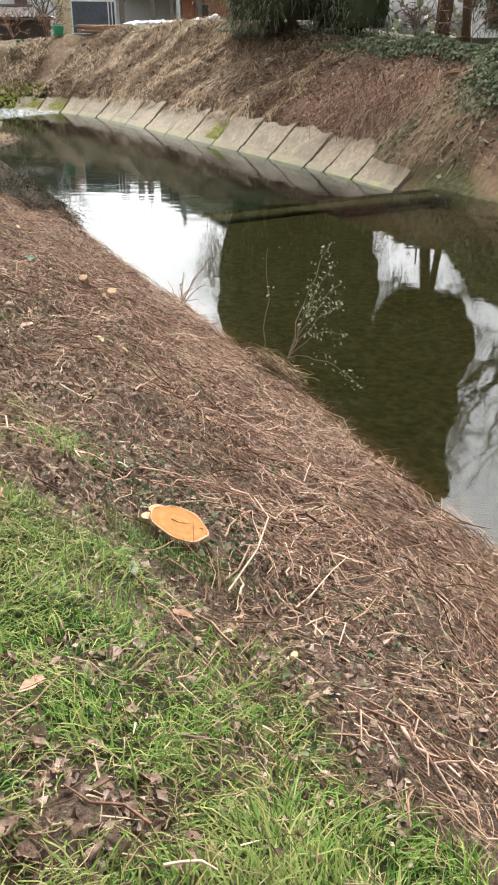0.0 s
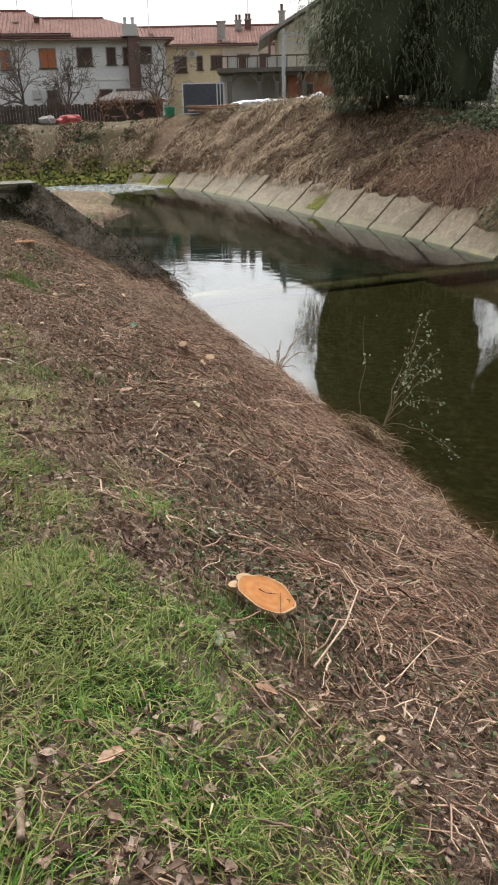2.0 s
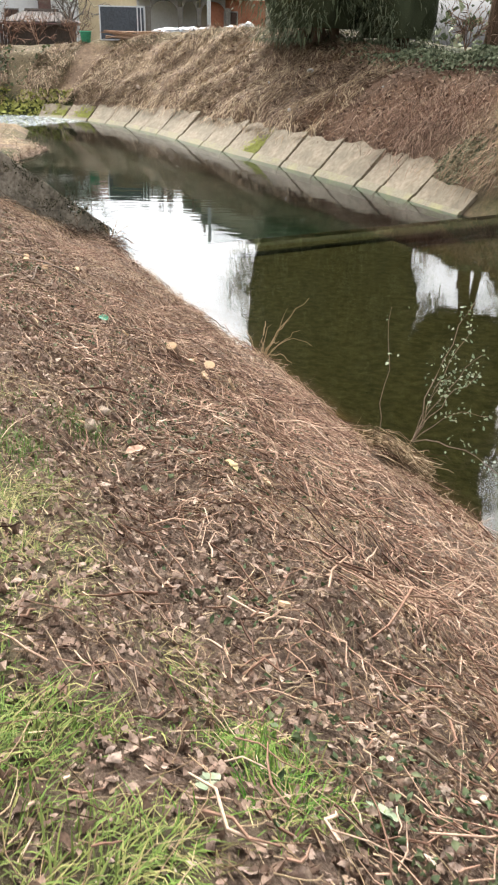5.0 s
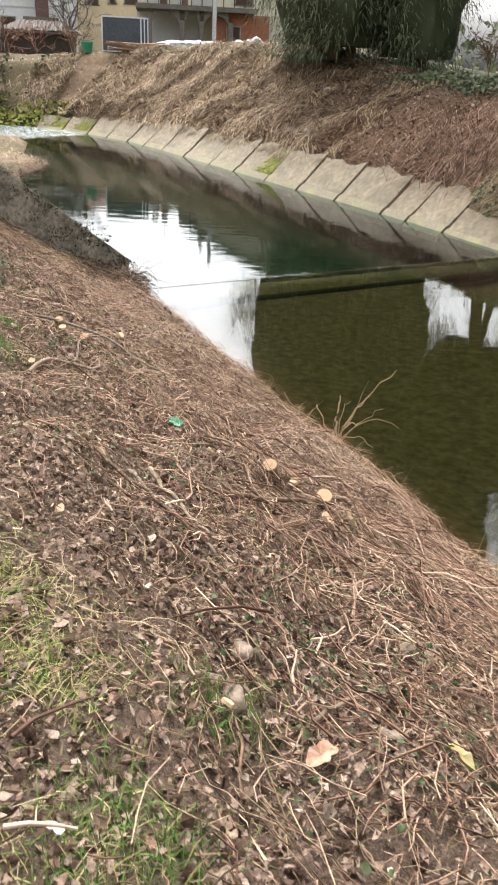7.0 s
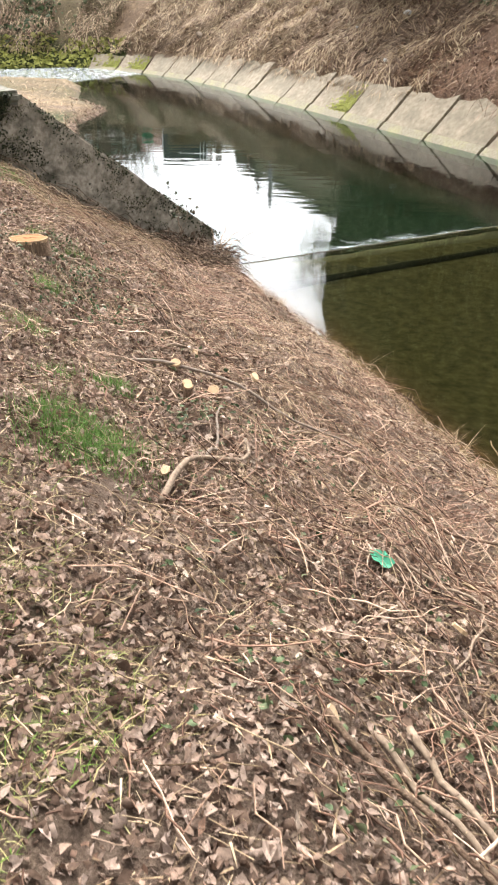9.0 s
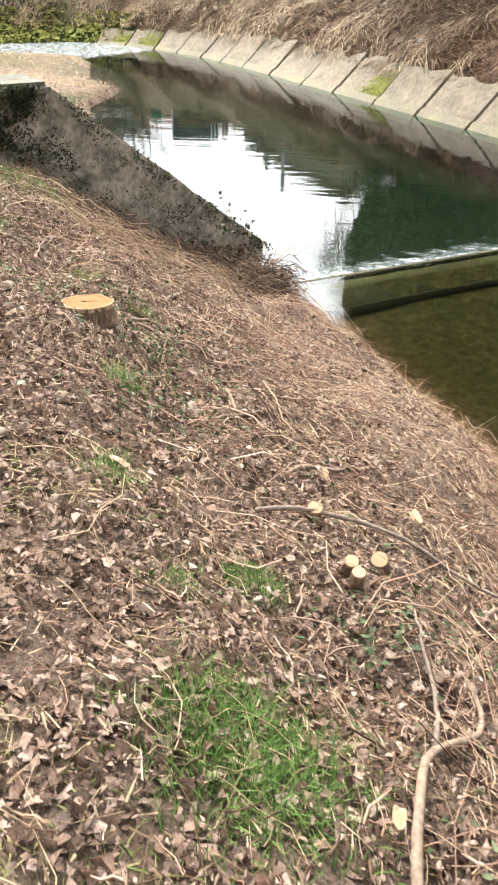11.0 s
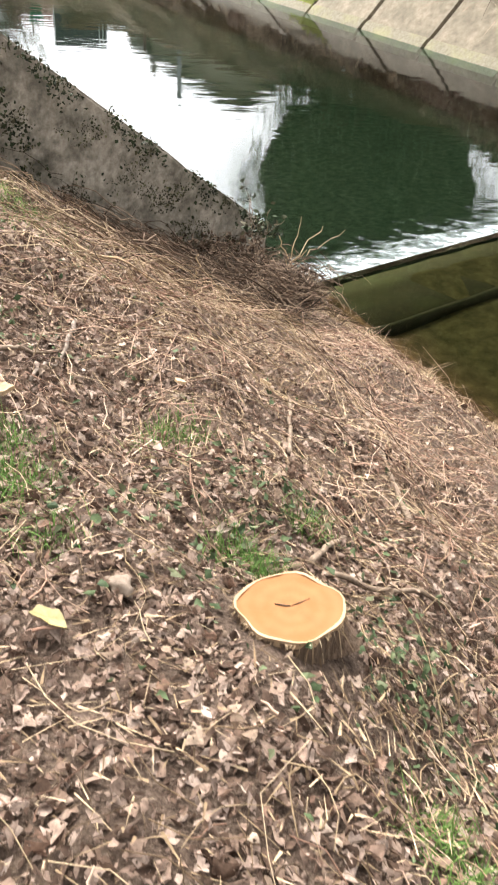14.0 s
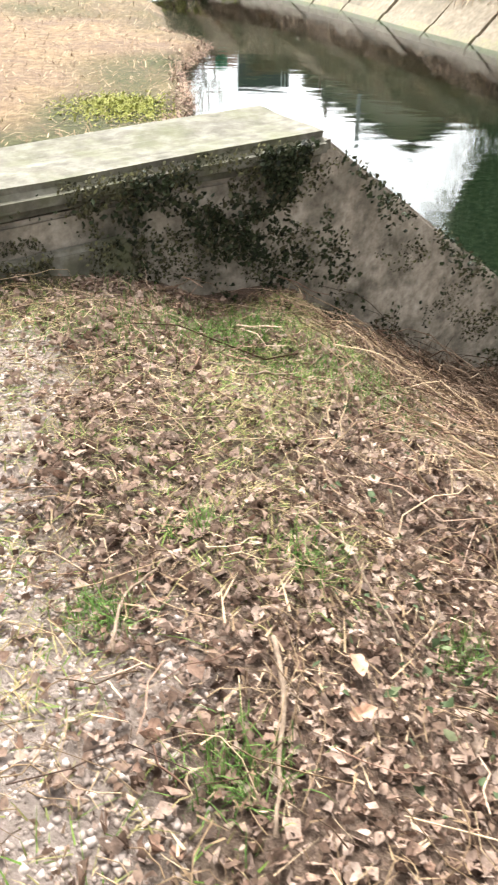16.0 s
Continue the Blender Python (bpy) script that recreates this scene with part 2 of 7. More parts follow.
M_FLECK = scattered("pale_leaf_flecks", [(0.16, 0.11, 0.076), (0.23, 0.167, 0.122), (0.30, 0.228, 0.174), (0.37, 0.295, 0.235)], 0.8, 0.15, torn=0.6)
M_STRAW = scattered("straw", [(0.05, 0.031, 0.018), (0.15, 0.10, 0.058), (0.25, 0.178, 0.107), (0.40, 0.305, 0.20)], 0.75)
M_TWIG = scattered("red_brown_twigs", [(0.04, 0.024, 0.017), (0.14, 0.078, 0.054), (0.23, 0.138, 0.096), (0.33, 0.217, 0.155), (0.47, 0.345, 0.255)], 0.8)
M_BLADE = scattered("grass_blades", [(0.012, 0.035, 0.006), (0.05, 0.125, 0.016), (0.11, 0.22, 0.032), (0.33, 0.29, 0.12), (0.07, 0.165, 0.022), (0.20, 0.24, 0.06)], 0.6, 0.25, 1.3, (0.19, 0.19, 0.07))
M_DRYGRASS = scattered("matted_dry_grass", [(0.09, 0.085, 0.028), (0.19, 0.165, 0.065), (0.31, 0.255, 0.125), (0.12, 0.15, 0.035), (0.37, 0.30, 0.165), (0.07, 0.12, 0.022), (0.13, 0.19, 0.04)], 0.7, 0.2)
M_FRESH = scattered("green_tuft", [(0.045, 0.095, 0.02), (0.085, 0.155, 0.035), (0.15, 0.22, 0.065)], 0.6, 0.25)
M_IVY = scattered("ivy_leaves", [(0.012, 0.014, 0.009), (0.022, 0.028, 0.014), (0.04, 0.05, 0.024), (0.07, 0.06, 0.036)], 0.55, 0.1)
M_GROUNDIVY = scattered("ground_ivy_leaves", [(0.03, 0.045, 0.02), (0.05, 0.07, 0.032), (0.08, 0.105, 0.05), (0.13, 0.135, 0.075)], 0.55, 0.15)
M_EVERGREEN = scattered("evergreen_foliage", [(0.035, 0.046, 0.026), (0.09, 0.11, 0.062), (0.14, 0.16, 0.095), (0.22, 0.235, 0.155)], 0.7, 0.12)
# foliage green darkened for the shade inside the crowns
M_INNER = scattered("shaded_crown_core", [(0.03, 0.038, 0.02), (0.055, 0.066, 0.036), (0.08, 0.09, 0.052)], 0.8)
M_FARBRUSH = scattered("mixed_cut_brush", [(0.03, 0.019, 0.013), (0.11, 0.064, 0.044), (0.21, 0.137, 0.096), (0.36, 0.27, 0.195), (0.075, 0.045, 0.031)], 0.85)
M_FARSTRAW = scattered("mixed_dry_straw", [(0.07, 0.046, 0.028), (0.24, 0.168, 0.10), (0.36, 0.268, 0.168), (0.50, 0.40, 0.27), (0.13, 0.085, 0.052)], 0.85)
M_WALLMOSS = scattered("dark_wall_moss", [(0.025, 0.025, 0.015), (0.05, 0.05, 0.028), (0.09, 0.085, 0.048), (0.14, 0.135, 0.065)], 0.9)
M_WILLOW = scattered("grey_green_leaves", [(0.10, 0.13, 0.08), (0.20, 0.24, 0.15), (0.32, 0.35, 0.24)], 0.6, 0.2)
M_PEBBLE = scattered("pebbles", [(0.14, 0.11, 0.092), (0.22, 0.178, 0.152), (0.30, 0.25, 0.217), (0.40, 0.34, 0.30)], 0.85)
M_WHITEWALL = surface("white_render", [(0.66, 0.68, 0.70), (0.75, 0.77, 0.79), (0.8, 0.82, 0.84)], 6, 0.35, (0.55, 0.54, 0.52), 0.5, 0.9, 0.2, 0.01)
M_YELLOWWALL = surface("yellow_render", [(0.60, 0.50, 0.33), (0.68, 0.575, 0.395), (0.73, 0.63, 0.45)], 6, 0.4, (0.5, 0.4, 0.25), 0.5, 0.9, 0.2, 0.01)
M_PINKWALL = surface("pinkish_render", [(0.5, 0.43, 0.38), (0.58, 0.5, 0.45), (0.62, 0.55, 0.5)], 6, 0.4, (0.4, 0.33, 0.28), 0.5, 0.9, 0.2, 0.01)
M_CREAM = surface("cream_render", [(0.62, 0.57, 0.46), (0.70, 0.65, 0.53), (0.74, 0.69, 0.58)], 6, 0.4, (0.5, 0.45, 0.35), 0.4, 0.9, 0.2, 0.01)
M_TILE = surface("terracotta_tiles", [(0.085, 0.034, 0.025), (0.135, 0.054, 0.039), (0.185, 0.085, 0.064)], 3.0, 0.6, (0.18, 0.09, 0.07), 0.6, 0.9, 0.5, 0.04)
M_SHUTTER = surface("dark_brown_shutter", [(0.05, 0.03, 0.025), (0.09, 0.055, 0.045), (0.12, 0.075, 0.06)], 12, 2, (0.04, 0.03, 0.02), 0.4, 0.6, 0.3, 0.004)
M_ORANGE = surface("orange_brown_shutter", [(0.35, 0.12, 0.06), (0.45, 0.17, 0.09), (0.5, 0.2, 0.11)], 10, 2, (0.3, 0.1, 0.05), 0.4, 0.6, 0.2, 0.004)
M_CHIMNEY = surface("brown_flue", [(0.10, 0.06, 0.055), (0.15, 0.09, 0.08), (0.19, 0.12, 0.105)], 10, 1, (0.08, 0.05, 0.04), 0.4, 0.8, 0.3, 0.01)
M_BRICKRED = surface("red_brick", [(0.26, 0.10, 0.06), (0.36, 0.15, 0.09), (0.42, 0.19, 0.12)], 9, 1, (0.2, 0.09, 0.06), 0.5, 0.9, 0.3, 0.01)
M_GREYRENDER = surface("grey_render", [(0.22, 0.21, 0.20), (0.32, 0.31, 0.29), (0.4, 0.38, 0.36)], 8, 0.8, (0.15, 0.14, 0.13), 0.5, 0.9, 0.3, 0.01)
M_TERRACE = surface("stained_grey_concrete", [(0.11, 0.101, 0.09), (0.175, 0.162, 0.146), (0.235, 0.218, 0.198)], 8, 0.8, (0.06, 0.055, 0.05), 0.5, 0.9, 0.3, 0.01)
M_METAL = surface("galvanised_metal", [(0.42, 0.44, 0.46), (0.55, 0.57, 0.59), (0.62, 0.64, 0.66)], 15, 2, (0.3, 0.3, 0.3), 0.4, 0.5, 0.1, 0.002, 0.6)
M_DARKPANEL = surface("dark_panel", [(0.03, 0.036, 0.046), (0.05, 0.06, 0.074), (0.075, 0.086, 0.104)], 10, 1, (0.02, 0.02, 0.02), 0.4, 0.5, 0.2, 0.004)
M_PLANK = surface("weathered_plank", [(0.18, 0.11, 0.07), (0.32, 0.21, 0.14), (0.44, 0.31, 0.21)], 12, 2, (0.14, 0.09, 0.06), 0.5, 0.85, 0.4, 0.006, stretch=(0.5, 4, 4, 0))
M_FENCE = surface("dark_timber", [(0.05, 0.039, 0.034), (0.10, 0.08, 0.07), (0.15, 0.12, 0.105)], 10, 1, (0.03, 0.03, 0.02), 0.5, 0.9, 0.4, 0.01, stretch=(4, 4, 0.5, 0))
M_GREEN = surface("green_plastic", [(0.02, 0.17, 0.09), (0.03, 0.22, 0.12), (0.05, 0.27, 0.16)], 10, 2, (0.03, 0.1, 0.06), 0.3, 0.5, 0.1, 0.003)
M_RED = surface("faded_red_tarp", [(0.30, 0.035, 0.04), (0.40, 0.06, 0.06), (0.48, 0.1, 0.1)], 10, 2, (0.2, 0.04, 0.04), 0.4, 0.6, 0.3, 0.01)
M_SHEET = surface("silver_sheeting", [(0.34, 0.37, 0.41), (0.48, 0.51, 0.55), (0.62, 0.65, 0.68)], 6, 2, (0.25, 0.27, 0.3), 0.5, 0.45, 0.5, 0.02)
M_WHITEBAG = surface("white_sacking", [(0.42, 0.42, 0.41), (0.52, 0.52, 0.51), (0.6, 0.6, 0.59)], 12, 3, (0.45, 0.44, 0.42), 0.4, 0.7, 0.5, 0.02)
M_BARETREE = surface("bare_tree_bark", [(0.07, 0.058, 0.05), (0.125, 0.106, 0.093), (0.18, 0.155, 0.137)], 12, 2, (0.1, 0.09, 0.06), 0.4, 0.95, 0.5, 0.01)
M_GLASS = surface("dark_window_glass", [(0.02, 0.022, 0.025), (0.03, 0.033, 0.037), (0.05, 0.053, 0.058)], 4, 1, (0.02, 0.02, 0.02), 0.2, 0.12, 0.0, 0.001)
M_YELLOWLEAF = surface("yellow_leaf", [(0.17, 0.135, 0.05), (0.22, 0.18, 0.075), (0.26, 0.215, 0.105)], 50, 12, (0.3, 0.2, 0.05), 0.5, 0.6, 0.3, 0.003)
M_BROWNLEAF = surface("brown_leaf", [(0.16, 0.08, 0.05), (0.28, 0.16, 0.10), (0.38, 0.24, 0.17)], 50, 12, (0.12, 0.06, 0.04), 0.5, 0.6, 0.3, 0.003)
M_GREYLEAF = surface("pale_green_leaf", [(0.11, 0.14, 0.085), (0.17, 0.205, 0.13), (0.23, 0.265, 0.18)], 50, 12, (0.2, 0.18, 0.1), 0.4, 0.6, 0.3, 0.003)
M_WHITE = surface("white_scrap", [(0.30, 0.29, 0.265), (0.36, 0.35, 0.325), (0.42, 0.41, 0.38)], 50, 12, (0.6, 0.55, 0.48), 0.3, 0.7, 0.2, 0.002)


# ---- plan of the banks ----
# the bank's own directions: S runs along the walk, D towards the river
S_X, S_Y, D_X, D_Y = -0.477, 0.879, 0.879, 0.477
W_UP, W_DOWN = -1.72, -1.95
FAR_S = [-120, 0, 13, 20, 27.3, 35.6, 39, 41.9, 44.5, 46, 46.8, 46.6, 46, 45, 44]
FAR_D = [14, 12.9, 12.6, 12.85, 12.6, 12.4, 12.1, 11.4, 10.1, 8.4, 6, 3.7, 0, -10, -120]


def sd(s, d, z=0.0):
    return Vector((S_X * s + D_X * d, S_Y * s + D_Y * d, z))


def to_sd(x, y):
    k = S_X * D_Y - S_Y * D_X
    return (x * D_Y - y * D_X) / k, (S_X * y - S_Y * x) / k


def waves(x, y, seed, octaves=3, base=1.0):
    """Smooth random waves on arrays, about -1 to 1."""
    r = np.random.RandomState(seed)
    out = np.zeros_like(np.asarray(x, float))
    for o in range(octaves):
        for k in range(5):
            a, p, f = r.uniform(0, 2 * np.pi), r.uniform(0, 2 * np.pi), base * 2 ** o * r.uniform(0.7, 1.4)
            out = out + np.sin((x * np.cos(a) + y * np.sin(a)) * f * 2 * np.pi + p) * 0.5 ** o * 0.4
    return out


def far_distance(s, d):
    """Distance outside the far waterline (negative: over the water) and the place along it."""
    s, d = np.asarray(s, float), np.asarray(d, float)
    best, sign, along = np.full(s.shape, 1e9), np.ones(s.shape), np.zeros(s.shape)
    run = 0.0
    for i in range(len(FAR_S) - 1):
        ax, ay, bx, by = FAR_S[i], FAR_D[i], FAR_S[i + 1], FAR_D[i + 1]
        vx, vy = bx - ax, by - ay
        n = math.hypot(vx, vy)
        t = np.clip(((s - ax) * vx + (d - ay) * vy) / n ** 2, 0, 1)
        q = np.hypot(s - ax - t * vx, d - ay - t * vy)
        side = np.where(vx * (d - ay) - vy * (s - ax) > 0, 1.0, -1.0)
        new_best = q < best
        best, sign, along = np.where(new_best, q, best), np.where(new_best, side, sign), np.where(new_best, run + t * n, along)
        run += n
    return best * sign, along - 120.0


def near_edge(s):
    return np.interp(s, [-10, 3.5, 8, 14, 16], [3.3, 3.72, 3.95, 4.18, 4.25])


SPIT_S = [16, 20, 25, 26, 29, 31.5, 33.5, 38.5, 40.5, 42, 43, 44]
SPIT_D = [3.4, 3.7, 4.0, 4.6, 5.4, 6.9, 6.5, 7.8, 5.5, 0, -25, -300]


def height(x, y, rough=True):
    """Height of the ground, on arrays."""
    x, y = np.asarray(x, float), np.asarray(y, float)
    s, d = to_sd(x, y)
    e, along = far_distance(s, d)
    dn = np.where(d > 0.8, 0.8 + (d - 0.8) * 3.2 / (near_edge(s) - 0.8), d)
    dn = dn + 0.22 * np.clip((6.5 - s) / 2.5, 0, 1) * np.clip((3.7 - d) / 1.5, 0, 1) * np.clip((d - 0.3) / 0.6, 0, 1)
    zn = np.interp(dn, [-300, -7, -2, 0.2, 0.5, 0.8, 1.1, 1.5, 2.1, 2.5, 3.2, 3.8, 4.0, 4.35, 5.5, 8],
                   [0.3, 0.2, 0.13, 0.12, 0.09, 0.0, -0.17, -0.31, -0.6, -0.82, -1.2, -1.53, -1.72, -1.87, -1.95, -1.98])
    w = np.interp(s, SPIT_S, SPIT_D) - d
    zs = np.where(w > 0, W_DOWN + np.minimum(0.22, 0.6 * w) + 0.045 * np.minimum(w, 16), np.maximum(W_DOWN + 0.35 * w, -2.9))
    bed = np.interp(s, [10, 14.2, 15.25, 15.8], [-1.97, -1.83, -1.81, -2.9])
    zn = zn - 0.05 * np.clip((s - 13.9) / 1.3, 0, 1) * np.clip((2.0 - d) / 0.8, 0, 1)
    # hollow along the foot of the wing wall
    zn = zn - np.interp(d, [1.5, 2.1, 2.4, 2.8, 3.3, 3.9, 4.3], [0, 0.1, 0.2, 0.31, 0.4, 0.3, 0]) * np.clip((s - 13.5) / 1.4, 0, 1)
    off = np.clip((d - near_edge(s) - 0.3) / 0.8, 0, 1)
    zn = np.where(d > near_edge(s) + 0.3, np.minimum(zn, -1.8) * (1 - off) + bed * off, zn)
    z = np.where(s > 15.95, zs, zn)
    top = np.interp(along, [0, 22, 28, 32, 36, 40, 44, 48, 60], [1.0, 1.05, 1.2, 1.7, 2.0, 2.05, 1.55, 1.0, 0.85])
    zf = np.where(e < 5.2, np.interp(e, [-3, -0.02, 0, 0.95, 1.5, 3.3, 5.2], [-2.9, -2.6, -2.04, -1.18, -0.6, 0.5, 1.0]), 1.0)
    zf = np.where(e > 3.3, np.interp(e, [3.3, 4.6, 5.4, 9], [0, 0.75, 1, 1]) * (top - 0.5) + 0.5, zf)
    zf = np.where(e > 9, top + (0.9 - top) * np.clip((e - 9) / 9, 0, 1), zf)
    z = np.where(e > -0.02, zf, np.where(e > -3, np.minimum(z, np.maximum(zf, np.where(s > 15.2, -2.9, -2.0))), z))
    z = z + 0.13 * np.exp(-((s - 11.05) ** 2 + (d - 1.1) ** 2) / 0.25) + 0.05 * np.exp(-((s - 2.4) ** 2 + (d - 1.0) ** 2) / 0.12)
    if rough:
        on_bank = np.clip((d - 0.4) / 0.8, 0, 1) * np.clip((near_edge(s) + 0.3 - d) / 0.5, 0, 1) * (s < 15.9)
        z = z + 0.04 * on_bank * waves(x, y, 3, 4, 0.5) + 0.012 * (d < 4.4) * (s < 15.9) * waves(x, y, 4, 2, 1.6)
        z = z + 0.028 * on_bank * waves(x, y, 6, 3, 1.3)
        z = z + np.where((e > 1.0) & (e < 12), 0.09 * waves(x, y, 5, 4, 0.3), 0)
    return z


# ---- mesh builders ----
rng = np.random.RandomState(7)


def mesh_from(name, verts, quads, material, smooth=False, attrs=None):
    """A mesh object from arrays; quads that repeat their last corner are triangles."""
    verts, quads = np.asarray(verts, np.float32), np.asarray(quads, np.int32)
    tri = quads[:, 2] == quads[:, 3]
    size = np.where(tri, 3, 4)
    start = np.concatenate(([0], np.cumsum(size)[:-1]))
    keep = np.ones(quads.shape, bool)
    keep[tri, 3] = False
    me = bpy.data.meshes.new(name)
    me.vertices.add(len(verts))
    me.vertices.foreach_set("co", verts.ravel())
    me.loops.add(int(size.sum()))
    me.loops.foreach_set("vertex_index", quads[keep])
    me.polygons.add(len(quads))
    me.polygons.foreach_set("loop_start", start.astype(np.int32))
    me.update(calc_edges=True)
    me.validate()
    me.polygons.foreach_set("use_smooth", np.full(len(me.polygons), smooth != "flat"))
    for key, values in (attrs or {}).items():
        a = me.attributes.new(key, 'FLOAT', 'POINT')
        a.data.foreach_set("value", np.asarray(values, np.float32))
    me.materials.append(material)
    return new(name, me)


def unit(v):
    return v / np.maximum(np.linalg.norm(v, axis=-1, keepdims=True), 1e-9)


def tubes(paths, radii, sides=3):
    """Tubes along n paths of k points: paths (n, k, 3), radii (n, k)."""
    n, k, _ = paths.shape
    t = np.empty_like(paths)
    t[:, 1:-1] = paths[:, 2:] - paths[:, :-2]
    t[:, 0], t[:, -1] = paths[:, 1] - paths[:, 0], paths[:, -1] - paths[:, -2]
    t = unit(t)
    ref = np.where(np.abs(t[..., 2:3]) > 0.9, np.array([1.0, 0, 0]), np.array([0, 0, 1.0]))
    u = unit(np.cross(t, ref))
    w = np.cross(t, u)
    a = np.arange(sides) * 2 * np.pi / sides
    ring = u[:, :, None, :] * np.cos(a)[:, None] + w[:, :, None, :] * np.sin(a)[:, None]
    v = (paths[:, :, None, :] + ring * radii[:, :, None, None]).reshape(-1, 3)
    base = (np.arange(n) * k * sides)[:, None, None] + (np.arange(k - 1) * sides)[None, :, None]
    i, j = np.arange(sides), (np.arange(sides) + 1) % sides
    q = np.stack([base + i, base + j, base + j + sides, base + i + sides], -1).reshape(-1, 4)
    return v, q


def blades(root, direction, length, width, droop, segs=3):
    """Tapered strips that bend downwards."""
    n = len(root)
    up = np.array([0, 0, 1.0])
    side = unit(np.cross(direction, up + 0.01))
    f = np.linspace(0, 1, segs + 1)
    mid = root[:, None] + direction[:, None] * (f[None, :, None] * length[:, None, None])
    mid = mid - up * (f ** 2)[None, :, None] * (droop * length)[:, None, None]
    w = width[:, None] * (1 - f ** 1.5 * 0.92)[None]
    l, r = mid - side[:, None] * w[..., None] / 2, mid + side[:, None] * w[..., None] / 2
    v = np.stack([l, r], 2).reshape(-1, 3)
    base = (np.arange(n) * (segs + 1) * 2)[:, None] + (np.arange(segs) * 2)[None]
    q = np.stack([base, base + 1, base + 3, base + 2], -1).reshape(-1, 4)
    return v, q


LEAF = np.array([(0, -0.5, 0), (-0.3, -0.2, 0.10), (0.3, -0.2, 0.12), (-0.34, 0.12, 0.13), (0.28, 0.16, 0.10), (0, 0.55, 0.05), (0, -0.18, 0), (0, 0.16, -0.02)])
LEAF_Q = np.array([(0, 2, 6, 6), (0, 6, 1, 1), (6, 2, 4, 7), (6, 7, 3, 1), (7, 4, 5, 5), (7, 5, 3, 3)])


def leaves(centre, normal, size, curl=1.0):
    """Curled leaves lying across their normals."""
    n = len(centre)
    a = rng.normal(size=(n, 3))
    u = unit(np.cross(normal, a))
    v = np.cross(normal, u)
    k = LEAF[None] * np.stack([rng.uniform(0.6, 1.2, n), np.ones(n), curl * rng.uniform(-1.5, 2.5, n)], -1)[:, None]
    k = k + rng.normal(0, 0.09, k.shape)
    p = centre[:, None] + (u[:, None] * k[..., 0:1] + v[:, None] * k[..., 1:2] + normal[:, None] * k[..., 2:3]) * size[:, None, None]
    q = (np.arange(n) * 8)[:, None, None] + LEAF_Q[None]
    return p.reshape(-1, 3), q.reshape(-1, 4)


def scraps(centre, normal, size):
    """Small folded leaf scraps, four triangles each."""
    n = len(centre)
    u = unit(np.cross(normal, rng.normal(size=(n, 3))))
    v = np.cross(normal, u)
    k = np.array([(0, -0.5, 0), (-0.34, 0.05, 0.12), (0.34, 0.0, 0.12), (0, 0.5, 0.03), (0, 0.02, -0.02)])[None] + rng.normal(0, 0.09, (n, 5, 3))
    k = k * np.stack([rng.uniform(0.5, 1.3, n), np.ones(n), rng.uniform(-1.5, 2.5, n)], -1)[:, None]
    p = centre[:, None] + (u[:, None] * k[..., 0:1] + v[:, None] * k[..., 1:2] + normal[:, None] * k[..., 2:3]) * size[:, None, None]
    q = (np.arange(n) * 5)[:, None, None] + np.array([(0, 2, 4, 4), (2, 3, 4, 4), (3, 1, 4, 4), (1, 0, 4, 4)])[None]
    return p.reshape(-1, 3), q.reshape(-1, 4)


def on_ground(s, d, lift=0.0):
    x, y = S_X * s + D_X * d, S_Y * s + D_Y * d
    return np.stack([x, y, height(x, y) + lift], -1)


def ground_normal(p):
    h = 0.05
    zx = height(p[:, 0] + h, p[:, 1]) - height(p[:, 0] - h, p[:, 1])
    zy = height(p[:, 0], p[:, 1] + h) - height(p[:, 0], p[:, 1] - h)
    return unit(np.stack([-zx / (2 * h), -zy / (2 * h), np.ones(len(p))], -1))


def part(name, bm, material, parent=None, label=""):
    me = bpy.data.meshes.new(name)
    bm.to_mesh(me)
    bm.free()
    me.materials.append(material)
    ob = new(name, me)
    if parent:
        ob.parent = parent
    if label:
        ob["label"] = label
    return ob


def box(bm, x0, x1, y0, y1, z0, z1, bevel=0.0):
    r = bmesh.ops.create_cube(bm, size=1)
    bmesh.ops.transform(bm, verts=r["verts"], matrix=Matrix.LocRotScale(((x0 + x1) / 2, (y0 + y1) / 2, (z0 + z1) / 2), None, (abs(x1 - x0), abs(y1 - y0), abs(z1 - z0))))
    if bevel:
        bmesh.ops.bevel(bm, geom=list({e for v in r["verts"] for e in v.link_edges}), offset=bevel, segments=2, affect='EDGES')
    return bm


def box_part(name, dims, material, parent=None, label="", bevel=0.0):
    return part(name, box(bmesh.new(), *dims, bevel), material, parent, label)


def empty(name, m, label, category, group="", kind=""):
    ob = new(name)
    ob.matrix_world = m
    return tagged(ob, label, category, group, kind)


def shade_smooth(ob):
    ob.data.polygons.foreach_set("use_smooth", np.ones(len(ob.data.polygons), bool))
    return ob


def bent_path(points, k=12, wobble=0.01, seed=0):
    """A smooth path through points, resampled, with small kinks."""
    r = np.random.RandomState(seed)
    p = np.array(points, float)
    t = np.linspace(0, 1, len(p))
    f = np.linspace(0, 1, k)
    q = np.stack([np.interp(f, t, p[:, i]) for i in range(3)], -1)
    for _ in range(2):
        q[1:-1] = (q[:-2] + 2 * q[1:-1] + q[2:]) / 4
    q[1:-1] += r.normal(0, wobble, (k - 2, 3))
    return q


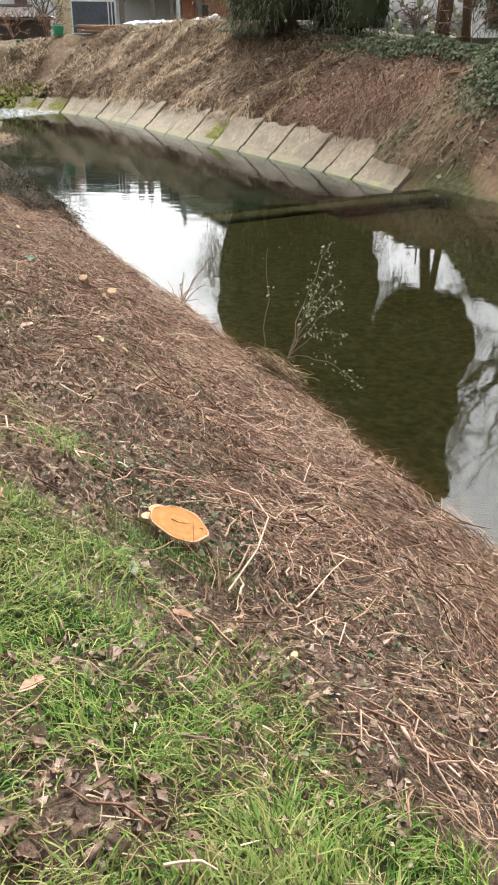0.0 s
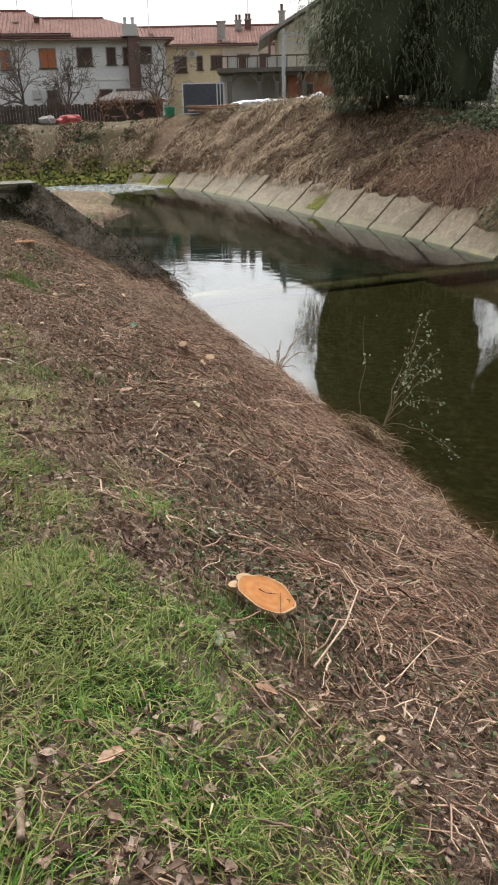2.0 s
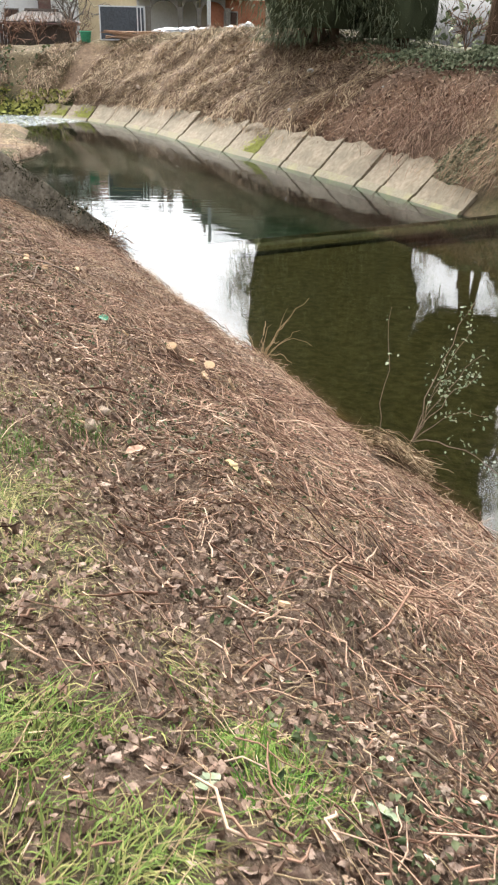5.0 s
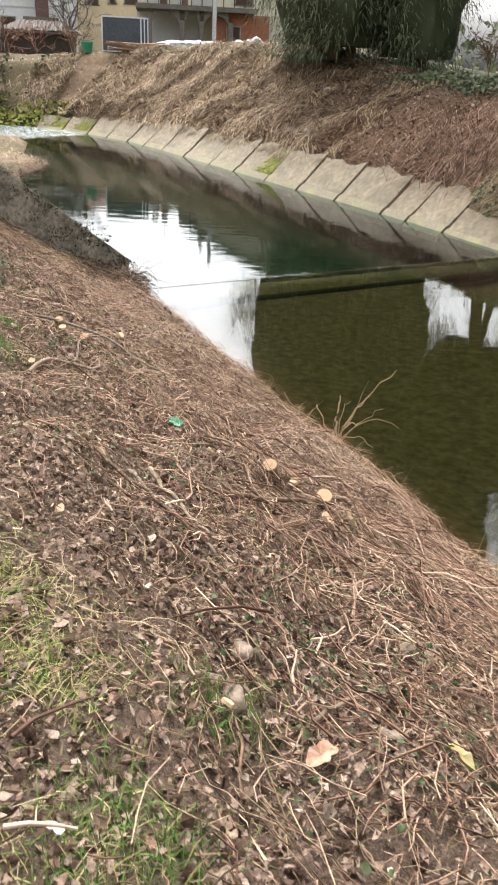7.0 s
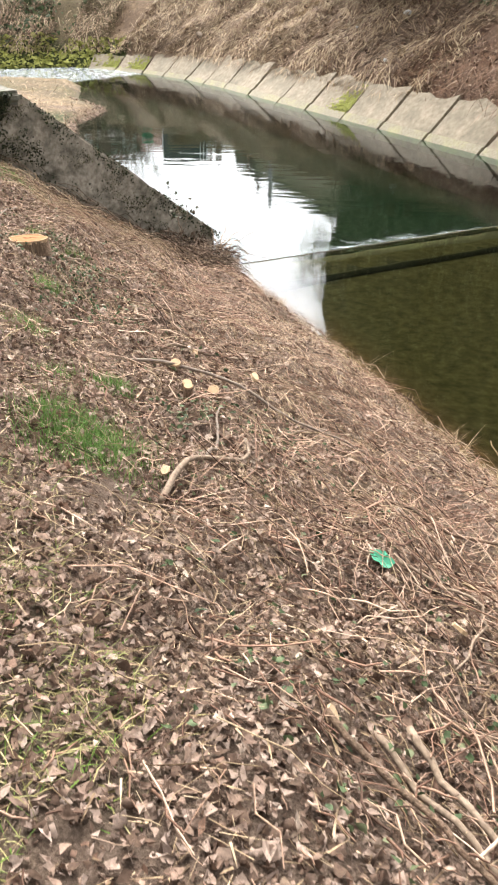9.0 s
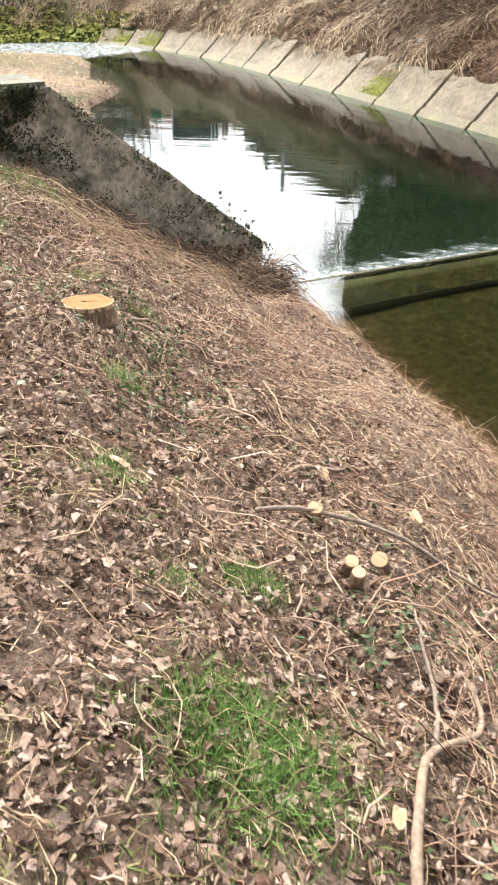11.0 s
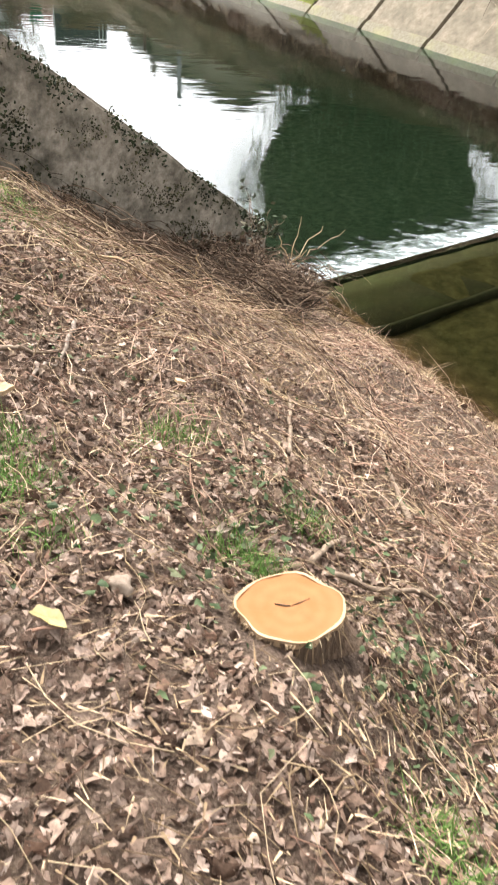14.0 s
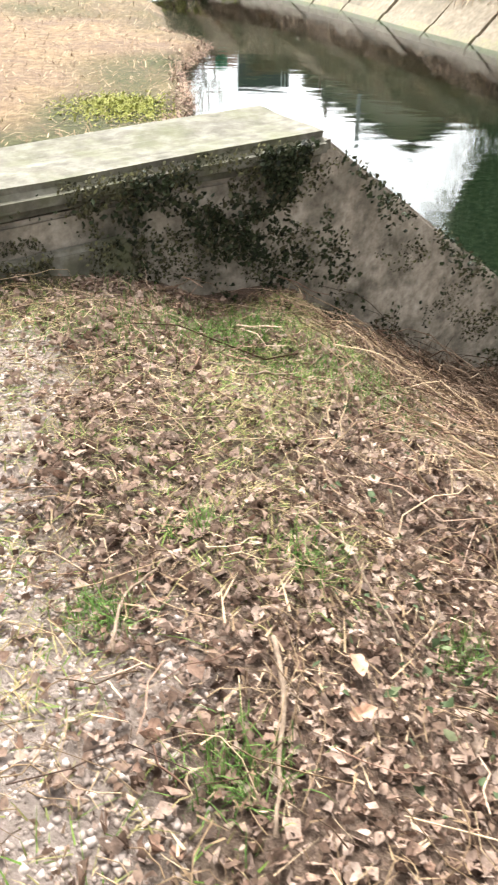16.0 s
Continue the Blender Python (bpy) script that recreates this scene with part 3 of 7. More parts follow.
def tube_bm(path, radii, sides=8):
    v, q = tubes(np.asarray(path)[None], np.asarray(radii)[None], sides)
    bm = bmesh.new()
    vs = [bm.verts.new(p) for p in v]
    for f in q:
        bm.faces.new([vs[i] for i in f])
    bm.faces.new(vs[:sides][::-1])
    bm.faces.new(vs[-sides:])
    return bm


# ---- the ground, one sheet to the horizon ----
def spaced(*stretches):
    return np.unique(np.concatenate([np.arange(a, b, step) for a, b, step in stretches]).round(4))


def turf_amount(s, d):
    """How much living grass grows: 0 to 1."""
    edge = np.interp(s, [-2, 1.3, 2.6, 3.5, 4.9, 6.0, 7.5, 12.8, 13.6, 14.6, 15.4], [1.5, 1.2, 0.85, 0.8, 0.75, 0.85, 0.65, 0.5, 0.9, 1.75, 2.0])
    edge = edge + 0.22 * waves(s, d, 21, 3, 0.7)
    full = np.interp(s, [-2, 4.8, 6.0, 7.5, 9, 12, 13.0, 14.2, 15.5], [1, 1, 0.6, 0.36, 0.16, 0.08, 0.16, 0.42, 0.6])
    return np.clip((edge - d) / 0.35, 0, 1) * full * np.clip(0.75 + 0.6 * waves(s, d, 22, 3, 0.9), 0, 1) * (s < 15.5)


def gravel_amount(s, d):
    return np.clip((0.28 + 0.2 * waves(s, d, 23, 3, 0.6) - d) / 0.3, 0, 1) * np.clip((s - 10.2) / 1.6, 0, 1) * (s < 15.5) * (d > -2.5)


def build_ground():
    ss = spaced((-400, -20, 20), (-20, -2, 0.6), (-2, 16.4, 0.085), (16.4, 52, 0.3), (52, 110, 3), (110, 421, 20))
    dd = spaced((-400, -20, 20), (-20, -2, 0.6), (-2, 4.6, 0.085), (4.6, 11, 0.3), (11, 19, 0.15), (19, 60, 1.5), (60, 421, 20))
    s, d = np.meshgrid(ss, dd, indexing="ij")
    s, d = s.ravel(), d.ravel()
    x, y = S_X * s + D_X * d, S_Y * s + D_Y * d
    z = height(x, y)
    e, along = far_distance(s, d)
    n, m = len(ss), len(dd)
    i = (np.arange(n - 1)[:, None] * m + np.arange(m - 1)[None]).ravel()
    q = np.stack([i, i + 1, i + m + 1, i + m], -1)
    near = (e < 0) & (s < 15.95)
    turf = np.where(near, turf_amount(s, d), 0)
    spit = (e < 0) & (s > 15.95) & (z > W_DOWN)
    turf = np.where(spit, np.clip(0.55 * waves(x, y, 31, 3, 0.12) + 0.2 + 1.2 * np.exp(-((s - 25.4) / 0.9) ** 2 - ((d - 3.0) / 0.9) ** 2), 0, 0.9), turf)
    lawn = (e > 6.5) & (along < 31)
    crest = (e > 4.6) & (e < 9) & (along > 30)
    turf = np.where(lawn, 0.95, np.where(crest, 0.45, np.where(e >= 9, 0.6, turf)))
    moss_foot = (e > 0) & (e < 1.2) & (along > 44)
    turf = np.where(moss_foot, 1.0, turf)
    turf = np.where((e > 0.2) & (e < 4.5) & (along > 45), np.maximum(turf, 0.45), turf)
    turf = np.where((e > 0) & (e < 1.6) & (along < 17.5), np.clip(0.5 + waves(x, y, 33, 2, 0.3), 0, 0.8), turf)
    soil = np.where((e > 0.5) & (e < 7), np.interp(along, [12, 17, 20, 31, 36], [0.2, 0.4, 0.9, 0.8, 0.15]) * np.clip(0.7 + 0.6 * waves(x, y, 35, 3, 0.2), 0, 1), 0)
    straw = np.where((e > 0.8) & (e < 7), np.interp(along, [28, 36, 44, 50], [0.1, 0.85, 0.75, 0.4]), 0)
    straw = np.where(spit, 1.0, straw)
    straw = np.where((e > 0) & (along < 17), 0.6, straw)
    silt = np.where((e < 0.01) & (z < np.where(s < 15.3, W_UP + 0.02, W_DOWN + 0.02)), 1.0, 0.0)
    rim = (e < 0) & (s < 15.2) & (d > near_edge(s) - 0.1) & (d < 7)
    shallow = np.clip(1 - (d - near_edge(s) - 0.25) / 0.35, 0, 1)
    silt = np.where(rim, silt * (1 - shallow), silt)
    soil = np.where(rim, shallow, soil)
    gravel = np.where(near, gravel_amount(s, d), 0)
    ob = mesh_from("ground", np.stack([x, y, z], -1), q, M_GROUND, True,
                   {"turf": turf, "soil": soil, "straw": straw, "silt": silt, "gravel": gravel})
    tagged(ob, "sloping river banks of soil, litter and grass", "ground", kind="structure")


build_ground()


# ---- water, weir and foam ----
def weir_s(d):
    return 14.44 + 0.06 * (d - 4.0)


def crest_s(d):
    return 15.36 + 0.05 * (d - 4.0)


def build_water():
    ds = np.linspace(2.2, 14.5, 42)

    def sheet(name, lines, z, mat, label):
        v = np.array([sd(f(d), d, zz) for (f, zz) in lines for d in ds])
        k = len(ds)
        i = (np.arange(len(lines) - 1)[:, None] * k + np.arange(k - 1)[None]).ravel()
        ob = mesh_from(name, v, np.stack([i, i + 1, i + k + 1, i + k], -1), mat, "flat")
        return tagged(ob, label, "water", kind="structure")

    sheet("water_upstream", [(lambda d: -120 + 0 * d, W_UP), (lambda d: 5.0, W_UP), (weir_s, W_UP), (lambda d: crest_s(d) - 0.12, W_UP)], 0, M_UP, "dark calm clear river water above the weir")
    sheet("water_on_sill", [(lambda d: crest_s(d) - 0.12, W_UP), (lambda d: crest_s(d), W_UP - 0.025), (lambda d: crest_s(d) + 0.10, W_DOWN - 0.02)], 0, M_UP, "thin sheet of water sliding over the weir sill")
    v = np.array([sd(crest_s(2.2) - 0.02, 2.2, W_DOWN), sd(crest_s(14.5) - 0.02, 14.5, W_DOWN), sd(60, 14.5, W_DOWN), sd(60, -140, W_DOWN), sd(16.6, -140, W_DOWN), sd(16.6, 2.2, W_DOWN)])
    ob = mesh_from("water_pool", v, np.array([(0, 1, 2, 2), (0, 2, 5, 5), (2, 3, 5, 5), (3, 4, 5, 5)]), M_DOWN)
    tagged(ob, "greenish river pool below the weir", "water", kind="structure")

    def bar(name, f0, f1, z0, z1, mat, label):
        v, q = [], []
        k = len(ds)
        for f, zz in ((f0, z0), (f0, z1), (f1, z1), (f1, z0)):
            v += [sd(f(d), d, zz + 0.006 * math.sin(d * 9)) for d in ds]
        for a in range(4):
            b = (a + 1) % 4
            q += [(a * k + i, a * k + i + 1, b * k + i + 1, b * k + i) for i in range(k - 1)]
        return tagged(mesh_from(name, np.array(v), np.array(q), mat), label, "weir", kind="structure")

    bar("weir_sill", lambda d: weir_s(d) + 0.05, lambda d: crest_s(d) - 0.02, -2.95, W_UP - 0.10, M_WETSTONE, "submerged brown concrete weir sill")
    # added bar, near-black to draw the shade line at the sill's step
    bar("weir_shade_line", lambda d: weir_s(d), lambda d: weir_s(d) + 0.045 + 0.008 * math.sin(d * 2.3), -1.9, W_UP - 0.03, M_SHADELINE, "dark bar added as the shade line along the weir's upper edge")
    # white water at the foot of the sill
    df, cf = np.linspace(4.2, 12.2, 240), np.linspace(-0.1, 2.6, 80)
    d, c = np.meshgrid(df, cf, indexing="ij")
    d, c = d.ravel(), c.ravel()
    strength = np.interp(d, [4.2, 4.6, 7.2, 9.0, 10.5, 12.2], [0.42, 0.62, 0.58, 0.34, 0.2, 0.1])
    across = np.interp(c, [-0.1, 0.02, 0.10, 0.38, 0.65, 1.2, 2.6], [-0.1, 0.3, 0.72, 0.66, 0.40, 0.12, -0.3])
    froth = strength * across * 1.15 + np.minimum(0, across)
    lump = 0.03 * np.clip(across, 0, 1) * (1 + waves(d, c, 41, 3, 2.0))
    z = np.where(c < 0.1, W_UP - 0.03 + (W_DOWN - W_UP + 0.05) * np.clip((c + 0.02) / 0.12, 0, 1), W_DOWN + 0.012) + np.maximum(lump, 0)
    s = crest_s(d) + c
    k = len(cf)
    i = (np.arange(len(df) - 1)[:, None] * k + np.arange(k - 1)[None]).ravel()
    ob = mesh_from("foam", np.stack([S_X * s + D_X * d, S_Y * s + D_Y * d, z], -1), np.stack([i, i + 1, i + k + 1, i + k], -1), M_FOAM, True, {"froth": froth})
    tagged(ob, "white foaming water tumbling off the weir", "foam", kind="stuff")
    # pale riffle where the river bends away
    df, cf = np.linspace(-6, 11.7, 130), np.linspace(38.0, 46.4, 76)
    d, c = np.meshgrid(df, cf, indexing="ij")
    d, c = d.ravel(), c.ravel()
    edge = np.clip(np.minimum((c - 38.5 - 0.55 * np.clip(d - 7, 0, 5)) / 0.9, (46.2 - c) / 0.6), -0.5, 1) * np.clip((11.6 - d) / 0.8, 0, 1)
    z = W_DOWN + 0.012 + 0.02 * (1 + waves(d * 0.4, c, 43, 3, 0.8)) * 0.5
    k = len(cf)
    i = (np.arange(len(df) - 1)[:, None] * k + np.arange(k - 1)[None]).ravel()
    ob = mesh_from("riffle", np.stack([S_X * c + D_X * d, S_Y * c + D_Y * d, z], -1), np.stack([i, i + 1, i + k + 1, i + k], -1), M_FOAM, True, {"froth": 0.05 + 0.30 * edge})
    tagged(ob, "pale rippled shallow water at the river bend", "riffle", kind="stuff")


build_water()


# ---- concrete revetment of the far bank, panel by panel ----
def far_point(along, e, z):
    """A point by its place along the far waterline, distance outside it and height."""
    run, a = -120.0, along
    for i in range(len(FAR_S) - 1):
        vx, vy = FAR_S[i + 1] - FAR_S[i], FAR_D[i + 1] - FAR_D[i]
        n = math.hypot(vx, vy)
        if a <= run + n or i == len(FAR_S) - 2:
            t = (a - run) / n
            mx, my = -vy / n, vx / n
            return sd(FAR_S[i] + t * vx + mx * e, FAR_D[i] + t * vy + my * e, z)
        run += n


def build_revetment():
    top = empty("revetment", Matrix(), "weathered sloping concrete slabs lining the far river bank", "revetment", kind="structure")
    j0 = 27.31
    joints = [16.9, 18.9, 20.35, 21.36, 23.44, 25.4, j0, 29.42, 31.3, 33.5, 35.6, 37.3, 38.9, 40.6, 42.2, 43.9, 45.5]
    for i in range(len(joints) - 1):
        a0, a1 = joints[i] + 0.05, joints[i + 1] - 0.05
        reach = 0.93 + random.uniform(-0.05, 0.05)
        hgt = 0.86 + random.uniform(-0.05, 0.05)
        shrink = float(np.interp(a0, [36, 45], [1.0, 0.6]))
        reach, hgt = reach * shrink, hgt * shrink
        if i == 0:
            reach, hgt = 0.5, 0.5
        skew = random.uniform(-0.015, 0.015)
        for name, f0, f1, lift, mat in (("slab", 0.16, 1.0, 0.0, M_CONCRETE), ("toe", -0.14, 0.155, 0.022, M_TOE)):
            bm = bmesh.new()
            rows = []
            nu, nv = (6, 6) if name == "slab" else (6, 2)
            for u in range(nu):
                row = []
                for v in range(nv):
                    f = f0 + (f1 - f0) * v / (nv - 1)
                    a = a0 + (a1 - a0) * u / (nu - 1)
                    ragged = 0.07 * math.sin(a * 5.1 + i * 2) + 0.045 * math.sin(a * 13.7) if name == "slab" and v == nv - 1 else 0
                    row.append(bm.verts.new(far_point(a, (f + ragged) * reach - lift, W_DOWN + (f + ragged) * hgt + lift + skew)))
                rows.append(row)
            for u in range(nu - 1):
                for v in range(nv - 1):
                    bm.faces.new((rows[u][v], rows[u + 1][v], rows[u + 1][v + 1], rows[u][v + 1]))
            bmesh.ops.recalc_face_normals(bm, faces=bm.faces)
            ext = bmesh.ops.extrude_face_region(bm, geom=bm.faces[:])
            low = [g for g in ext["geom"] if isinstance(g, bmesh.types.BMVert)]
            bmesh.ops.translate(bm, verts=low, vec=(0, 0, -0.14))
            bmesh.ops.recalc_face_normals(bm, faces=bm.faces)
            part(name, bm, mat, top)
        if i in (6, 14, 15):
            # a cushion of moss on the slab's lower corner
            n = 500
            f, a = np.abs(rng.normal(0, 0.28, n)), a0 + np.abs(rng.normal(0, 0.45, n))
            pts = np.array([far_point(min(aa, a1 - 0.05), min(ff + 0.1, 0.9) * reach, W_DOWN + min(ff + 0.1, 0.9) * hgt + 0.02) for ff, aa in zip(f, a)])
            out = far_point(a0, -1.0, 0) - far_point(a0, 0.0, 0)
            v, q = leaves(pts, unit(np.array([out.x * 0.68, out.y * 0.68, 0.73]) + rng.normal(0, 0.12, (n, 3))), rng.uniform(0.05, 0.12, n), 0.15)
            ob = mesh_from("moss_patch", v, q, M_MOSS)
            tagged(ob, "yellow-green moss growing on a concrete slab", "moss", kind="stuff")


build_revetment()


# ---- headwall with sloping wing at the side of the bank ----
def wall_point(d, back, z):
    return sd(15.30 + 0.165 * d + back, d - 0.165 * back, z)


def wall_prism(name, profile, f0, f1, mat, parent, label="", round_off=0.02, uneven=0.018):
    """A (d, z) outline carried across the wall's thickness."""
    bm = bmesh.new()
    front = [bm.verts.new(wall_point(d, f0, z)) for d, z in profile]
    bm.faces.new(front)
    ext = bmesh.ops.extrude_face_region(bm, geom=bm.faces[:])
    for g in ext["geom"]:
        if isinstance(g, bmesh.types.BMVert):
            k = min(range(len(profile)), key=lambda i: (g.co - wall_point(*[profile[i][0], f0, profile[i][1]])).length)
            g.co = wall_point(profile[k][0], f1, profile[k][1])
    bmesh.ops.recalc_face_normals(bm, faces=bm.faces)
    bmesh.ops.bevel(bm, geom=bm.edges[:], offset=round_off, segments=3, affect='EDGES')
    bmesh.ops.triangulate(bm, faces=bm.faces[:])
    for _ in range(4):
        long = [e for e in bm.edges if e.calc_length() > 0.28]
        if long:
            bmesh.ops.subdivide_edges(bm, edges=long, cuts=1)
            bmesh.ops.triangulate(bm, faces=bm.faces[:])
    for v in bm.verts:
        v.co += Vector(noise.noise_vector(v.co * 3.0)) * uneven
    return part(name, bm, mat, parent, label)


def build_headwall():
    top = empty("headwall", Matrix(), "old concrete headwall with ivy and a sloping wing", "wall", kind="structure")
    wall_prism("body", [(-9, -0.9), (1.93, -1.6), (1.93, 0.27), (1.0, 0.27), (-9, 0.27)], 0.06, 0.62, M_OLD, top)
    wall_prism("coping", [(-9, 0.275), (1.95, 0.275), (1.95, 0.42), (-9, 0.42)], 0.0, 0.66, M_COPING, top, "lichened flat concrete coping", 0.05, 0.03)
    wall_prism("wing", [(1.78, -2.7), (4.34, -2.7), (4.34, -1.47), (1.94, 0.38), (1.78, 0.39)], 0.068, 0.5, M_OLD, top, "sloping concrete wing")
    wall_prism("plinth", [(-9, -0.5), (0.9, -0.5), (0.84, 0.13), (-9, 0.15)], -0.02, 0.05, M_COPING, top, "pale lower block")


build_headwall()


# ---- loose cover of the near bank ----
def scatter(n, s0, s1, d0, d1, weight):
    s, d = rng.uniform(s0, s1, n), rng.uniform(d0, d1, n)
    keep = rng.uniform(0, 1, n) < weight(s, d)
    return s[keep], d[keep]


def litter_cover():
    lim = lambda s, d: (d < near_edge(s) - 0.02) & (s < 15.25 + 0.165 * d) & (np.hypot(s - 11.12, d - 1.13) > 0.17) & (np.hypot(s - 2.45, d - 1.06) > 0.15)
    # fallen leaves
    s, d = scatter(410000, 0.6, 15.8, -0.8, 4.2, lambda s, d: lim(s, d) * np.clip(
        np.interp(s, [0, 5, 7.5, 16], [0.45, 0.65, 1.1, 1.1]) * np.interp(d, [-1, 1.5, 2.0, 2.6, 4], [0.95, 1, 0.62, 0.32, 0.26]) * (1 - 0.93 * turf_amount(s, d)) * (1 - 0.8 * gravel_amount(s, d)) * (0.9 + 0.3 * waves(s, d, 51, 3, 0.8)), 0.05, 1))
    big = rng.uniform(0, 1, len(s)) < 0.32
    p = on_ground(s[big], d[big])
    nrm = unit(ground_normal(p) + rng.normal(0, 0.75, p.shape))
    v, q = leaves(p + nrm * rng.uniform(0.006, 0.032, (len(p), 1)), nrm, rng.gamma(4, 0.0064, len(p)).clip(0.010, 0.046), 2.4)
    tagged(mesh_from("fallen_leaves", v, q, M_LEAFLITTER), "curled buff and brown fallen leaves on the bank", "leaf litter", kind="stuff")
    p = on_ground(s[~big], d[~big])
    nrm = unit(ground_normal(p) + rng.normal(0, 0.75, p.shape))
    v, q = scraps(p + nrm * rng.uniform(0.002, 0.026, (len(p), 1)), nrm, rng.gamma(4, 0.0064, len(p)).clip(0.008, 0.042))
    tagged(mesh_from("leaf_litter", v, q, M_LEAFLITTER), "thick brown and buff fallen leaf litter on the bank", "leaf litter", kind="stuff")

    # flattened straw and dead stalks, combed down the slope
    s, d = scatter(125000, 0.6, 15.8, -0.9, 4.25, lambda s, d: lim(s, d) * np.clip(np.interp(s, [0, 7, 10, 16], [0.7, 0.75, 1.1, 1.15]) * np.interp(d, [-1, 0.6, 1.4, 2.4, 4.2], [0.5, 0.6, 0.65, 0.85, 0.85]) * (1 - 0.45 * turf_amount(s, d)) * (1 - 0.72 * gravel_amount(s, d)) * (0.8 + 0.4 * waves(s, d, 52, 3, 0.7)), 0, 1))
    p = on_ground(s, d)
    n = len(p)
    a = 0.4 + 1.6 * waves(s, d, 56, 2, 0.45) + rng.normal(0, 0.7, n) + np.where(rng.uniform(0, 1, n) < 0.45, rng.uniform(-3, 3, n), 0)
    flat = np.stack([D_X * np.cos(a) + S_X * np.sin(a), D_Y * np.cos(a) + S_Y * np.sin(a), np.zeros(n)], -1)
    nrm = ground_normal(p)
    flat = unit(flat - nrm * (flat * nrm).sum(-1, keepdims=True) + nrm * rng.normal(0.06, 0.10, (n, 1)))
    ln = rng.gamma(2.0, 0.03, n).clip(0.015, 0.2) * np.interp(d, [0, 1.2, 2, 4], [0.6, 0.7, 1, 1.1])
    v, q = blades(p + nrm * rng.uniform(0.008, 0.04, (n, 1)), flat, ln, rng.gamma(3, 0.0012, n).clip(0.0013, 0.008) * np.interp(d, [0, 1.2, 2.2], [0.75, 0.85, 1]), rng.uniform(-0.05, 0.15, n), 2)
    tagged(mesh_from("dry_straw", v, q, M_STRAW), "flattened dry straw and dead stalks", "straw", kind="stuff")

    # thin cut twigs
    s, d = scatter(62000, 0.6, 15.8, -0.6, 4.2, lambda s, d: lim(s, d) * (1 - 0.9 * turf_amount(s, d)) * np.clip(np.interp(d, [-1, 0.2, 0.7, 1.3, 2.2, 4.2], [0.04, 0.1, 0.18, 0.45, 1, 0.9]) * np.interp(s, [0, 7.5, 10, 16], [1, 0.95, 0.5, 0.42]) * (0.8 + 0.5 * waves(s, d, 53, 3, 0.6)), 0, 1))
    p = on_ground(s, d)
    n = len(p)
    a = 0.5 + 1.8 * waves(s, d, 57, 2, 0.4) + rng.normal(0, 0.6, n) + np.where(rng.uniform(0, 1, n) < 0.4, rng.uniform(-3, 3, n), 0)
    flat = np.stack([D_X * np.cos(a) + S_X * np.sin(a), D_Y * np.cos(a) + S_Y * np.sin(a), np.zeros(n)], -1)
    nrm = ground_normal(p)
    flat = unit(flat - nrm * (flat * nrm).sum(-1, keepdims=True) + nrm * rng.normal(0.05, 0.12, (n, 1)))
    side = np.cross(nrm, flat)
    ln = rng.gamma(1.8, 0.085, n).clip(0.03, 0.7) * np.where(np.hypot(s - 11.12, d - 1.13) < 0.5, 0.4, 1) * np.interp(d, [0.6, 1.4], [0.5, 1])
    f = np.linspace(-0.5, 0.5, 4)
    bend = rng.normal(0, 0.07, (n, 4))
    path = p[:, None] + flat[:, None] * (f[None, :, None] * ln[:, None, None]) + side[:, None] * (bend * ln[:, None])[..., None] + nrm[:, None] * (rng.uniform(0.008, 0.075, (n, 1)) + np.abs(rng.normal(0, 0.07, (n, 4))) * ln[:, None])[..., None]
    rad = ((rng.gamma(2, 0.0009, n) + 0.001).clip(0, 0.007) * np.interp(s, [0, 6, 10, 16], [0.95, 0.85, 0.6, 0.55]))[:, None] * np.array([1.1, 1, 0.9, 0.6])
    v, q = tubes(path, rad, 3)
    tagged(mesh_from("cut_twigs", v, q, M_TWIG, True), "reddish-brown cut twigs strewn over the slope", "twigs", kind="stuff")

    # living grass
    s, d = scatter(470000, 0.6, 15.6, -0.8, 2.4, lambda s, d: lim(s, d) * np.clip(turf_amount(s, d) * 1.1, 0, 1))
    p = on_ground(s, d)
    n = len(p)
    lean = waves(s, d, 55, 2, 1.1) * 2.5 + rng.normal(0, 0.9, n)
    tilt = np.abs(rng.normal(0.75, 0.4, n))
    direction = unit(np.stack([np.cos(lean) * tilt, np.sin(lean) * tilt, np.ones(n) * 0.75], -1))
    green = s + 1.1 * waves(s, d, 54, 3, 0.7) + rng.normal(0, 0.35, n) < 3.7
    ln, wd, dr = rng.gamma(4, 0.021, n).clip(0.025, 0.2), rng.uniform(0.0022, 0.0058, n), rng.uniform(0.2, 0.8, n)
    v, q = blades(p[green], direction[green], ln[green], wd[green], dr[green], 2)
    tagged(mesh_from("grass", v, q, M_BLADE), "short uneven green and yellowing grass", "grass", kind="stuff")
    flatter = unit(direction * np.array([1.5, 1.5, 0.6]))
    v, q = blades(p[~green], flatter[~green], ln[~green] * 0.85, wd[~green] * 0.8, dr[~green], 2)
    tagged(mesh_from("dry_grass", v, q, M_DRYGRASS), "matted yellowish dry grass on the bank's top", "grass", kind="stuff")

    # thin curved dead stems lying over the litter and through the grass
    s, d = scatter(9000, 0.8, 15.4, -0.6, 2.6, lambda s, d: lim(s, d) * np.clip(0.75 + 0.5 * waves(s, d, 59, 2, 0.6), 0, 1))
    p = on_ground(s, d)
    n = len(p)
    a = rng.uniform(0, 6.28, n)
    nrm = ground_normal(p)
    flat = np.stack([np.cos(a), np.sin(a), np.zeros(n)], -1)
    flat = unit(flat - nrm * (flat * nrm).sum(-1, keepdims=True))
    side = np.cross(nrm, flat)
    ln = rng.gamma(3, 0.05, n).clip(0.05, 0.42)
    f = np.linspace(-0.5, 0.5, 5)
